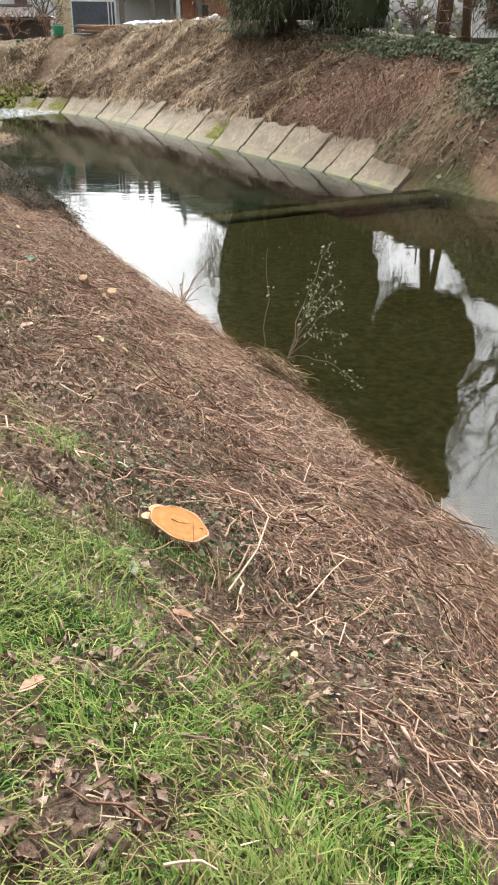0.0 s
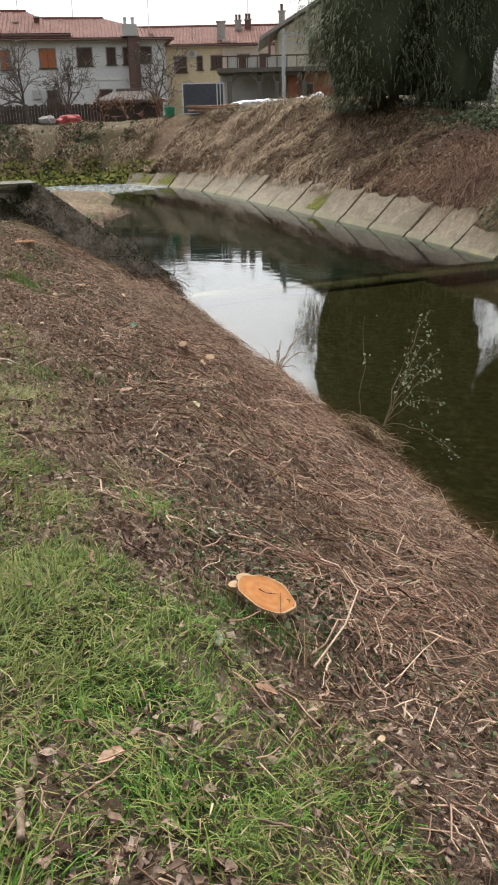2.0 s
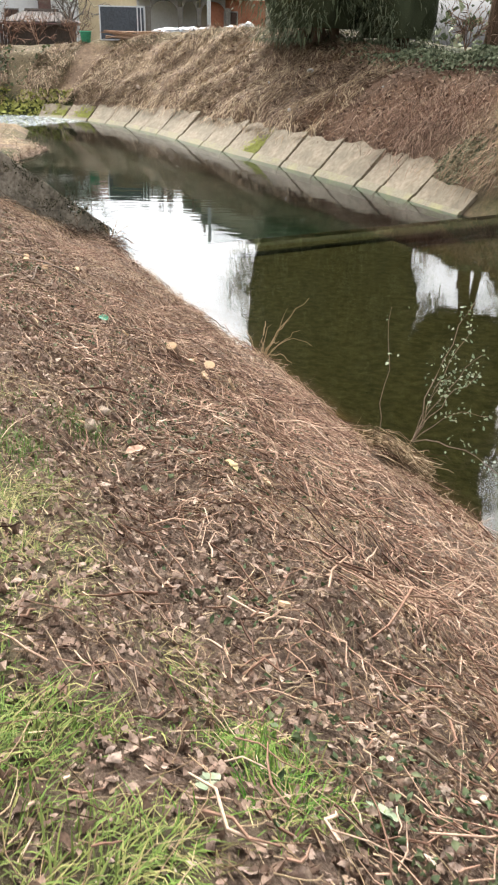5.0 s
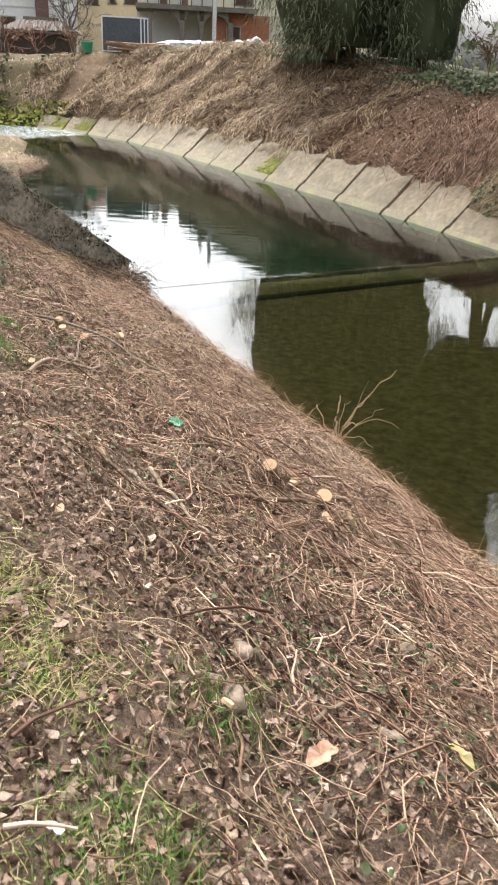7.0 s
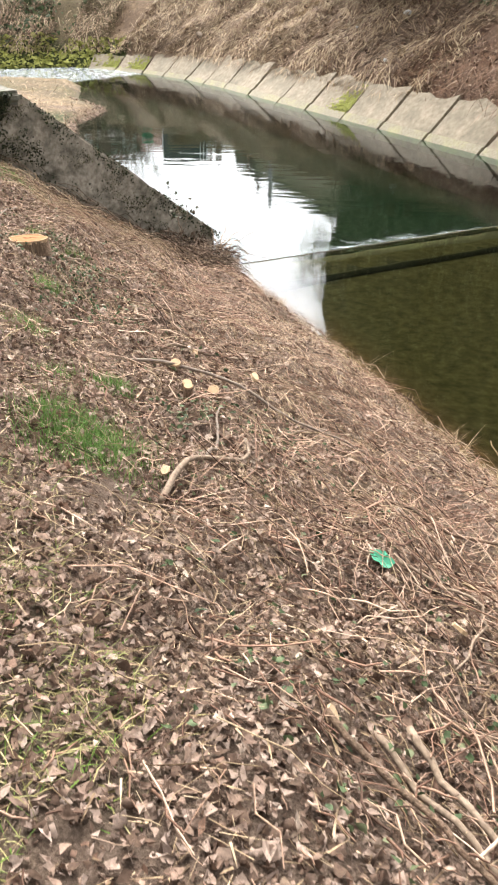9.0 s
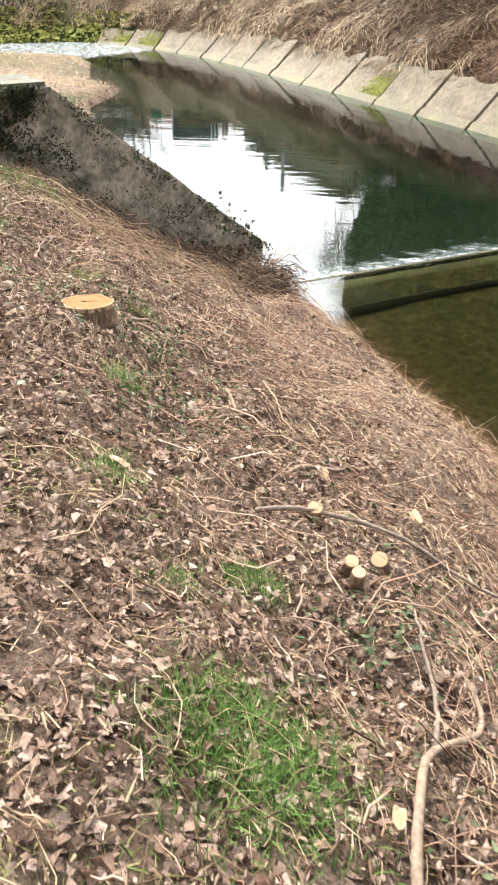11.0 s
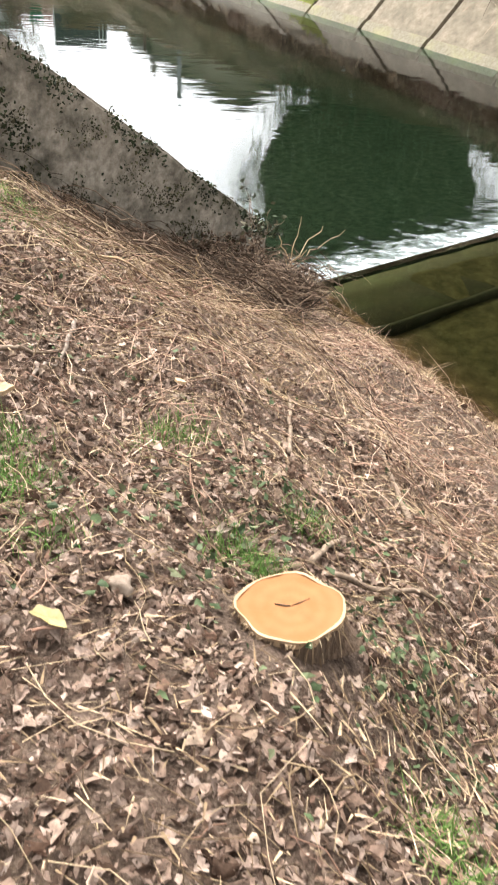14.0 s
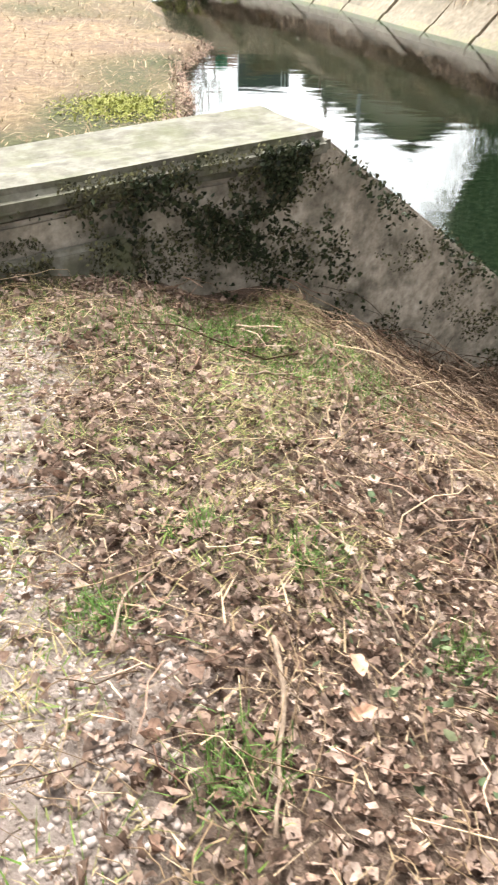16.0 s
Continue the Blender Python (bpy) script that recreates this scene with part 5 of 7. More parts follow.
def big_leaf(s, d, size, mat, label):
    c = sd(s, d)
    bm = bmesh.new()
    n = 14
    mid = bm.verts.new((0, 0, 0.0))
    rim = []
    for i in range(n):
        a = i * 2 * math.pi / n
        r = size * (0.8 + 0.2 * math.cos(2 * a) + 0.12 * math.cos(5 * a))
        rim.append(bm.verts.new((r * math.cos(a), 0.8 * r * math.sin(a), 0.25 * size * abs(math.sin(a)) * random.uniform(0.5, 1.2))))
    for i in range(n):
        bm.faces.new((mid, rim[i], rim[(i + 1) % n]))
    ext = bmesh.ops.extrude_face_region(bm, geom=bm.faces[:])
    bmesh.ops.translate(bm, verts=[g for g in ext["geom"] if isinstance(g, bmesh.types.BMVert)], vec=(0, 0, 0.0015))
    bmesh.ops.recalc_face_normals(bm, faces=bm.faces)
    ob = part("fallen_leaf", bm, mat)
    nrm = Vector(ground_normal(np.array([[c.x, c.y, 0.0]]))[0])
    ob.matrix_world = Matrix.Translation((c.x, c.y, float(height(c.x, c.y)) + 0.04)) @ nrm.to_track_quat("Z", "Y").to_matrix().to_4x4() @ pose(0, 0, 0, random.uniform(-12, 12), random.uniform(-12, 12), random.uniform(0, 360))
    return tagged(ob, label, "leaf")


for s, d, k, m, lab in ((3.12, 1.05, 0.045, M_GREYLEAF, "pale grey-green fallen leaf on twigs"), (2.11, 0.76, 0.036, M_GREYLEAF, "pale grey-green leaf in the grass"), (3.19, 0.62, 0.04, M_GREYLEAF, "pale green leaf in the grass"),
                        (1.54, 0.32, 0.035, M_BROWNLEAF, "curled brown fallen leaf in the grass"), (1.89, 0.84, 0.045, M_BROWNLEAF, "dark red-brown crumpled leaf beside the stump"), (5.2, 1.61, 0.05, M_YELLOWLEAF, "yellow fallen leaf among twigs"),
                        (5.03, 0.4, 0.022, M_WHITE, "white paper scrap in the grass"), (11.25, 0.62, 0.042, M_YELLOWLEAF, "yellow fallen leaf on leaf litter"), (10.24, 0.67, 0.02, M_GREYLEAF, "grey-green fallen leaf on the path edge"),
                        (9.78, 0.9, 0.045, M_BROWNLEAF, "rust-brown fallen leaf on the litter"), (7.8, 1.76, 0.055, M_GREEN, "bright green plastic scrap among twigs"), (5.25, 1.15, 0.06, M_BROWNLEAF, "large curled brown leaf among twigs"), (12.98, 0.68, 0.035, M_BROWNLEAF, "pale brown fallen leaf on the litter"), (12.85, 0.62, 0.032, M_BROWNLEAF, "buff fallen leaf on the litter")):
    big_leaf(s, d, k, m, lab)


def stick(points, r0, r1, label, mat=None, lift=0.03, name="stick", wobble=0.006, category="stick"):
    pts = [(*sd(s, d).xy, 0) for s, d in points]
    path = bent_path(pts, 14, min(wobble * 0.4, 0.008 * math.dist(pts[0], pts[-1])), int(abs(points[0][0]) * 50))
    path[:, 2] = height(path[:, 0], path[:, 1]) + lift
    path[1:-1, 2] += np.random.RandomState(3).uniform(0, min(0.02, 0.03 * math.dist(pts[0], pts[-1])), len(path) - 2)
    ob = part(name, tube_bm(path, np.linspace(r0 * 0.78, r1 * 0.78, len(path)), 7), mat or M_STICK)
    return tagged(shade_smooth(ob), label, category)


for pts, r0, r1 in ((((6.99, 1.22), (6.2, 1.29)), 0.013, 0.008), (((5.99, 1.39), (5.63, 1.35)), 0.009, 0.006), (((5.38, 1.2), (5.59, 1.66)), 0.011, 0.006), (((5.5, 1.5), (5.78, 1.42), (5.95, 1.55)), 0.009, 0.004),
                    (((10.83, 1.72), (10.55, 1.66)), 0.014, 0.011), (((10.39, 1.41), (10.5, 1.6), (10.54, 1.80)), 0.012, 0.007), (((10.72, 0.2), (10.62, 0.42)), 0.008, 0.006), (((11.39, 1.40), (11.55, 1.66)), 0.014, 0.009), (((11.34, 1.42), (11.2, 1.8)), 0.012, 0.009),
                    (((13.5, 0.78), (13.32, 0.86), (13.05, 0.84)), 0.007, 0.004), (((13.08, 0.52), (12.93, 0.48), (12.65, 0.34)), 0.009, 0.005), (((13.12, 0.18), (13.29, 0.24), (13.38, 0.38)), 0.006, 0.003), (((14.42, 0.84), (14.54, 1.38)), 0.008, 0.004),
                    (((2.45, 1.75), (2.05, 1.65), (1.8, 1.8)), 0.012, 0.007), (((2.9, 1.55), (2.5, 1.95)), 0.009, 0.005), (((1.50, 0.11), (1.36, 0.10)), 0.013, 0.012), (((1.35, 0.58), (1.33, 0.68)), 0.006, 0.005), (((3.4, 1.3), (3.0, 1.7)), 0.008, 0.006),
                    (((12.0, 1.75), (12.5, 2.1)), 0.012, 0.009), (((11.6, 2.0), (12.1, 2.3)), 0.014, 0.008), (((9.9, 1.6), (10.2, 2.2)), 0.014, 0.009), (((9.1, 2.0), (9.4, 2.7)), 0.013, 0.009), (((12.6, 0.9), (12.75, 1.2)), 0.012, 0.009), (((6.6, 1.9), (6.4, 2.5)), 0.010, 0.006), (((5.2, 2.2), (5.9, 2.5)), 0.010, 0.006)):
    stick(pts, r0, r1, "dead brown stick lying on the litter")
stick(((13.0, 1.35), (12.72, 1.2), (12.45, 0.98)), 0.012, 0.008, "grey-brown branch lying on leaf litter", M_ROOT, 0.035, "branch", 0.01, "branch")
stick(((14.35, 1.75), (13.95, 2.05), (13.6, 2.45)), 0.011, 0.006, "dry bent stem on the bank", M_CHIP, 0.07, "branch", 0.012, "branch")
stick(((14.6, 2.2), (14.1, 2.35), (13.7, 2.7)), 0.012, 0.007, "reddish dead branch on the bank", M_BARK, 0.08, "branch", 0.012, "branch")
stick(((6.92, 1.5), (7.02, 2.0), (7.22, 2.6)), 0.021, 0.014, "cut brown log lying across the slope", M_BARK, 0.05, "log", 0.012, "log")
stick(((7.0, 1.08), (6.62, 1.19), (6.24, 1.25)), 0.012, 0.008, "long reddish cut branch lying down the slope", M_BARK, 0.06, "branch", 0.012, "branch")
stick(((6.95, 1.3), (6.62, 1.29), (6.3, 1.3)), 0.014, 0.008, "long straight cut branch on the litter", M_STICK, 0.07, "branch", 0.012, "branch")
stick(((7.75, 1.8), (7.45, 2.0), (7.19, 1.64)), 0.009, 0.005, "thin bent cut branch on the slope", M_STICK, 0.06, "branch", 0.012, "branch")
stick(((8.4, 2.2), (8.0, 2.7), (7.7, 3.3)), 0.01, 0.006, "thin brown branch lying down the slope", M_BARK, 0.06, "branch", 0.012, "branch")
stick(((9.62, 1.35), (9.62, 1.62), (9.5, 1.85), (9.3, 2.1), (9.0, 2.45)), 0.014, 0.008, "pale crooked branch beside cut stems", M_ROOT, 0.05, "branch", 0.01, "branch")
root = stick(((8.10, 1.02), (8.28, 1.13), (8.42, 1.24), (8.50, 1.34), (8.50, 1.50), (8.58, 1.58), (8.70, 1.60)), 0.018, 0.010, "thick crooked brown branch lying on leaves", M_STICK, 0.045, "crooked_branch", 0.006, "branch")
stick(((8.48, 1.33), (8.62, 1.45), (8.8, 1.5), (9.0, 1.62)), 0.011, 0.004, "thin side branch on leaf litter", M_ROOT, 0.06, "branch", 0.008, "branch")


def cut_stem(s, d, r, h, tilt):
    c = sd(s, d)
    top = empty("cut_stem", Matrix.Translation((c.x, c.y, float(height(c.x, c.y)) - 0.05)) @ pose(0, 0, 0, tilt[0], tilt[1], 0), "thin sawn shrub stem with a pale cut end", "cut stem", "cut stems")
    path = np.array([(0.01, 0, 0), (0, 0.004, h * 0.5), (0, 0, h)])
    shade_smooth(part("bark", tube_bm(path, [r * 1.2, r * 1.04, r], 14), M_BARK, top))
    bm = bmesh.new()
    bmesh.ops.create_cone(bm, cap_ends=True, segments=18, radius1=r * 0.96, radius2=r * 0.9, depth=0.008, matrix=Matrix.Translation((0, 0, h + 0.003)))
    part("cut_face", bm, M_CUTPALE, top, "pale yellow sawn end")
    return top


for s, d, r, h, tl in ((9.27, 1.52, 0.026, 0.14, (18, 8)), (9.17, 1.5, 0.024, 0.13, (14, 4)), (9.36, 1.74, 0.032, 0.15, (30, -10)),
                       (7.42, 2.18, 0.042, 0.17, (26, -6)), (7.2, 2.1, 0.034, 0.14, (42, 10)), (7.43, 2.4, 0.036, 0.15, (20, -24)), (7.14, 2.33, 0.044, 0.18, (24, 4)), (6.97, 2.32, 0.04, 0.13, (48, -14)),
                       (9.66, 1.6, 0.03, 0.12, (20, 6)), (10.02, 1.86, 0.03, 0.12, (24, -8))):
    cut_stem(s, d, r, h, tl)


# ---- plants at the water's edge ----
def shoot_plant(name, base, shoots, leaf_size, leaf_count, mat_stem, mat_leaf, label, seed):
    r = np.random.RandomState(seed)
    top = empty(name, Matrix.Translation(base), label, "plant")
    for tip, sag, rad in shoots:
        tip = np.array(tip, float)
        f = np.linspace(0, 1, 9)
        path = tip[None] * f[:, None]
        path[:, 2] += np.sin(f * np.pi) * sag
        path[1:-1] += r.normal(0, 0.012, (7, 3))
        part("shoot", tube_bm(path, np.linspace(rad, rad * 0.4, 9), 5), mat_stem, top)
        if leaf_count:
            t = r.uniform(0.35, 1, leaf_count)
            pts = np.stack([np.interp(t, f, path[:, i]) for i in range(3)], -1) + r.normal(0, 0.045, (leaf_count, 3))
            v, q = leaves(pts, unit(np.array([0, 0, 0.6]) + r.normal(0, 0.6, pts.shape)), r.uniform(0.5, 1.2, leaf_count) * leaf_size)
            ob = mesh_from("leaves", v, q, mat_leaf)
            ob.parent = top
    return top


b = sd(6.95, 4.1, -1.5)
shoot_plant("willow_shoots", b, (((0.42, 0.25, 1.15), 0.12, 0.007), ((0.5, 0.1, 0.75), 0.12, 0.005), ((0.55, 0.3, 0.5), 0.1, 0.005), ((0.45, 0.35, 0.9), 0.1, 0.005), ((0.6, -0.1, 0.3), 0.12, 0.005), ((0.75, -0.45, -0.15), 0.12, 0.006), ((0.3, 0.2, 0.55), 0.1, 0.004)), 0.036, 34, M_STICK, M_WILLOW, "leafy willow shoots growing from the bank's edge", 11)
shoot_plant("thin_shoot", sd(7.28, 4.0, -1.55), (((0.02, 0.12, 1.1), 0.02, 0.005),), 0.04, 9, M_STICK, M_WILLOW, "single thin upright leafy shoot by the water", 12)
shoot_plant("bare_shrub", sd(9.4, 3.9, -1.66), (((0.05, 0.2, 0.45), 0.05, 0.012), ((0.3, 0.1, 0.5), 0.08, 0.009), ((0.2, -0.15, 0.35), 0.1, 0.009), ((-0.15, 0.2, 0.35), 0.04, 0.008), ((0.28, 0.15, 0.62), -0.05, 0.005), ((0.35, -0.1, 0.1), 0.12, 0.006), ((0.42, 0.02, 0.42), 0.06, 0.005), ((0.5, 0.1, 0.75), 0.1, 0.006), ((0.05, 0.05, 0.3), 0.03, 0.006), ((0.12, -0.05, 0.5), 0.1, 0.005), ((0.55, -0.12, 0.3), 0.2, 0.005), ((-0.08, -0.08, 0.22), 0.03, 0.006)), 0, 0, M_CHIP, M_WILLOW, "pale bare twiggy shrub leaning over the water", 13)
shoot_plant("ivy_sprig", sd(14.9, 3.45, -1.15), (((-0.05, 0.15, 0.42), 0.02, 0.006), ((0.1, 0.1, 0.36), 0.03, 0.004), ((0.2, 0.05, 0.3), 0.05, 0.004), ((-0.1, 0, 0.6), 0.0, 0.003)), 0.05, 14, M_STICK, M_IVY, "small ivy sprig rising above the water", 14)
shoot_plant("bare_twigs", sd(15.4, 4.12, -1.55), (((0.1, 0.25, 0.35), 0.0, 0.006), ((0.3, 0.3, 0.25), 0.02, 0.006), ((0.5, 0.3, 0.22), 0.0, 0.005), ((-0.1, 0.1, 0.25), 0.0, 0.008), ((0.12, -0.1, 0.2), 0.0, 0.008)), 0, 0, M_CHIP, M_WILLOW, "pale bare twigs at the weir's end", 15)
shoot_plant("dead_stick", sd(14.5, 2.72, -1.05), (((0.02, 0.0, 0.25), 0.0, 0.012),), 0, 0, M_CHIP, M_WILLOW, "pale broken stick standing in the bank", 16)
shoot_plant("weed_stalk", sd(9.4, 3.9, -1.6), (((0.03, 0.02, 0.28), 0.0, 0.004),), 0.03, 8, M_STICK, M_IVY, "dark dead weed stalk at the water's edge", 17)


def tangle(name, centre_s, centre_d, rs, rd, count, lmax, rad, mat, label, lift=0.12, seed=5, arch=0.25):
    r = np.random.RandomState(seed)
    s, d = r.normal(centre_s, rs, count), r.normal(centre_d, rd, count)
    p = on_ground(s, d)
    p[:, 2] = np.maximum(p[:, 2], W_UP if centre_s < 14 else W_DOWN)
    a = r.uniform(0, 6.28, count)
    ln = r.uniform(0.3, 1, count) * lmax
    f = np.linspace(-0.5, 0.5, 6)
    flat = np.stack([np.cos(a), np.sin(a), np.zeros(count)], -1)
    path = p[:, None] + flat[:, None] * (f[None, :, None] * ln[:, None, None]) + r.normal(0, 0.025, (count, 6, 3))
    gz = height(path[..., 0], path[..., 1])
    path[..., 2] = np.maximum(gz, p[:, None, 2] - 0.1) + (0.25 - f ** 2)[None] * 4 * (ln * arch * r.uniform(0, 1, count))[:, None] + r.uniform(0.0, lift, count)[:, None]
    v, q = tubes(path, (r.uniform(0.5, 1.3, count) * rad)[:, None] * np.linspace(1.1, 0.6, 6)[None], 3)
    return tagged(mesh_from(name, v, q, mat, True), label, "brush", kind="stuff")


tangle("brush_tangle", 15.0, 3.2, 0.3, 0.42, 700, 0.6, 0.004, M_DARKBRUSH, "tangle of dead vines along the wing wall", 0.2, 61, 0.3)
tangle("brush_tangle", 15.25, 3.75, 0.22, 0.25, 450, 0.42, 0.004, M_DARKBRUSH, "dark tangle of dead roots at the weir's end", 0.3, 62, 0.35)
tangle("brush_tangle", 15.2, 3.95, 0.14, 0.16, 420, 0.34, 0.004, M_DARKBRUSH, "dark dead roots hanging at the weir's end", 0.28, 67, 0.4)
tangle("root_clump", 6.85, 3.95, 0.12, 0.1, 620, 0.36, 0.0035, M_STRAW, "clump of hanging brown roots under willow shoots", 0.22, 63, 0.3)
tangle("stalk_tangle", 14.2, 2.3, 0.6, 0.5, 260, 0.7, 0.003, M_STRAW, "bent dry stalks on the bank by the wall", 0.08, 64, 0.25)
tangle("stalk_tangle", 7.2, 2.2, 0.5, 0.5, 110, 0.5, 0.0028, M_TWIG, "loose cut branches heaped on the slope", 0.08, 65, 0.08)
tangle("stalk_tangle", 5.6, 1.9, 0.5, 0.5, 90, 0.45, 0.0028, M_TWIG, "loose cut branches strewn on the slope", 0.06, 66, 0.08)


def wall_ivy():
    r = np.random.RandomState(71)
    n = 9000
    d = np.where(r.uniform(0, 1, n) < 0.72, r.normal(1.45, 0.32, n), r.uniform(0.75, 4.4, n))
    topz = np.where(d < 1.93, 0.40, 0.38 - (d - 1.93) * 0.767)
    x, y = S_X * 15.4 + D_X * d, S_Y * 15.4 + D_Y * d
    low = height(x, y, False)
    f = np.where(d < 1.93, 1 - np.abs(r.normal(0, 0.42, n)), np.where(r.uniform(0, 1, n) < 0.5, 1 - np.abs(r.normal(0, 0.15, n)), r.uniform(0, 0.6, n) ** 1.5))
    f = np.clip(f, 0.02, 1.03)
    keep = waves(d * 1.0, f * 0.8, 72, 4, 1.9) + np.where(d < 1.9, -0.12, np.where((f > 0.85) | (d > 3.2), 0.1, -0.55)) + r.normal(0, 0.25, n) > 0
    d, z = d[keep], (low + (topz - low) * f)[keep]
    p = np.array([wall_point(dd, -0.035 if dd < 1.93 else -0.01, zz) for dd, zz in zip(d, z)])
    p += r.normal(0, 0.012, p.shape)
    v, q = leaves(p, unit(np.array([-S_X * -1.0, -S_Y, 0.35]) * np.array([1, 1, 1]) + r.normal(0, 0.5, p.shape)), r.uniform(0.014, 0.036, len(p)))
    tagged(mesh_from("wall_ivy", v, q, M_IVY), "dark ivy creeping over the concrete headwall", "ivy", kind="stuff")


wall_ivy()


def wall_moss():
    """Small flakes of dark moss and dead ivy that mottle the headwall and the edge of its coping."""
    r = np.random.RandomState(73)
    n = 26000
    d, f = r.uniform(-1.2, 4.3, n), r.uniform(0, 1.02, n)
    topz = np.where(d < 1.93, 0.41, 0.38 - (d - 1.93) * 0.767)
    x, y = S_X * 15.4 + D_X * d, S_Y * 15.4 + D_Y * d
    low = height(x, y, False)
    z = low + (topz - low) * f
    thick = np.interp(d, [-1.2, 0.2, 0.8, 1.9, 2.0, 3.0, 4.3], [-0.3, -0.2, 0.25, 0.3, -0.6, -0.4, 0.1])
    keep = 1.3 * waves(d, z * 1.3, 74, 4, 1.5) + thick + 0.25 * (f > 0.93) + r.normal(0, 0.12, n) > 0.2
    d, z = d[keep], z[keep]
    face = np.where((z > 0.27) & (d < 1.95), -0.006, np.where((d < 0.86) & (z < 0.14), -0.026, np.where(d < 1.93, 0.054, 0.062)))
    p = np.array([wall_point(dd, ff, zz) for dd, ff, zz in zip(d, face, z)]) + r.normal(0, 0.008, (len(d), 3))
    v, q = scraps(p, unit(np.array([S_X, -S_Y, 0.3]) + r.normal(0, 0.45, p.shape)), r.uniform(0.008, 0.026, len(p)))
    tagged(mesh_from("wall_moss", v, q, M_WALLMOSS), "dark moss and dead ivy flakes on the old wall", "moss", kind="stuff")


wall_moss()


def wing_brush():
    """Dark dead brush heaped against the foot of the sloping wing."""
    r = np.random.RandomState(78)
    n = 5000
    d = 2.2 + 1.95 * r.uniform(0, 1, n) ** 0.7
    back = np.abs(r.normal(0, 0.22, n))
    s = 15.28 + 0.165 * d - back
    p = on_ground(s, d)
    p[:, 2] = np.maximum(p[:, 2], W_DOWN) + r.uniform(0, 1, n) ** 1.5 * (0.36 * np.exp(-back / 0.25)) * np.interp(d, [2, 2.8, 3.6, 4.6], [0.2, 0.5, 1, 0.9])
    v, q = scraps(p, unit(r.normal(0, 1, p.shape) + np.array([0, 0, 0.5])), r.uniform(0.02, 0.06, n))
    v2, q2 = blades(p[::3], unit(r.normal(0, 1, p[::3].shape) + np.array([0.1, -0.2, 0.35])), r.uniform(0.08, 0.35, len(p[::3])), r.uniform(0.003, 0.007, len(p[::3])), r.uniform(0.1, 0.9, len(p[::3])), 3)
    tagged(mesh_from("dark_brush", np.concatenate([v, v2]), np.concatenate([q, q2 + len(v)]), M_DARKBRUSH), "dark dead brush against the sloping wing wall", "brush", kind="stuff")


wing_brush()


def ground_ivy():
    """Low dark leaves creeping round the stumps and over the litter."""
    r = np.random.RandomState(77)
    spots = [(2.75, 1.1, 0.3, 260), (3.2, 1.15, 0.25, 160), (2.3, 1.3, 0.25, 130), (11.0, 1.42, 0.16, 120), (10.75, 1.35, 0.2, 90), (11.6, 1.45, 0.3, 120), (10.3, 1.3, 0.25, 110), (7.0, 1.3, 0.4, 110), (5.7, 1.5, 0.4, 120), (9.0, 1.8, 0.3, 90), (11.5, 1.0, 0.4, 110), (8.9, 1.4, 0.15, 60), (2.0, 1.7, 0.4, 120), (6.2, 2.0, 0.4, 90), (12.9, 0.9, 0.3, 80)]
    s = np.concatenate([r.normal(a, w * 0.6, k) for a, b, w, k in spots])
    d = np.concatenate([r.normal(b, w * 0.6, k) for a, b, w, k in spots])
    p = on_ground(s, d, 0.03)
    p[:, 2] += r.uniform(0, 0.05, len(p))
    v, q = leaves(p, unit(ground_normal(p) + r.normal(0, 0.5, p.shape)), r.uniform(0.014, 0.034, len(p)))
    tagged(mesh_from("ground_ivy", v, q, M_GROUNDIVY), "dark green ivy leaves creeping over the litter", "ivy", kind="stuff")


ground_ivy()


# ---- trees of the far bank ----
def limb(start, direction, length, k, r, wander):
    p = [np.array(start, float)]
    v = np.array(direction, float)
    for _ in range(k - 1):
        v = unit(v + r.normal(0, wander, 3))
        p.append(p[-1] + v * length / (k - 1))
    return np.array(p), v


def bare_tree(x, y, h, spread, seed, label, levels=4, base_r=0.12, mat=None, name="bare_tree", trunk_share=0.3, thin=0.014):
    r = np.random.RandomState(seed)
    z = float(height(x, y)) - 0.1
    top = empty(name, Matrix.Translation((x, y, z)), label, "tree")
    k = 5
    trunk, v = limb((0, 0, 0), (r.normal(0, 0.08), r.normal(0, 0.08), 1), h * trunk_share, k, r, 0.06)
    part("trunk", tube_bm(trunk, np.linspace(base_r * 1.3, base_r * 0.8, k), 8), mat or M_BARETREE, top)
    grown, radii = [], []
    front = [(trunk[-1], v, h * 0.34, base_r * 0.62)] * 4 + [(trunk[-2], v, h * 0.3, base_r * 0.5)] * 2
    for level in range(levels):
        nxt = []
        for p0, v0, ln, rad in front:
            ax = unit(v0 + r.normal(0, spread, 3) + np.array([0, 0, 0.12]))
            path, ve = limb(p0, ax, ln * r.uniform(0.7, 1.2), k, r, 0.16)
            grown.append(path)
            radii.append(np.linspace(rad, rad * 0.55, k))
            for m in range(3):
                at = path[-1] if m == 0 else path[r.randint(1, k - 1)]
                nxt.append((at, ve, ln * 0.66, max(rad * 0.55, thin)))
        front = nxt
    v, q = tubes(np.array(grown), np.array(radii), 3)
    ob = mesh_from("crown", v, q, mat or M_BARETREE, True)
    ob.parent = top
    return top


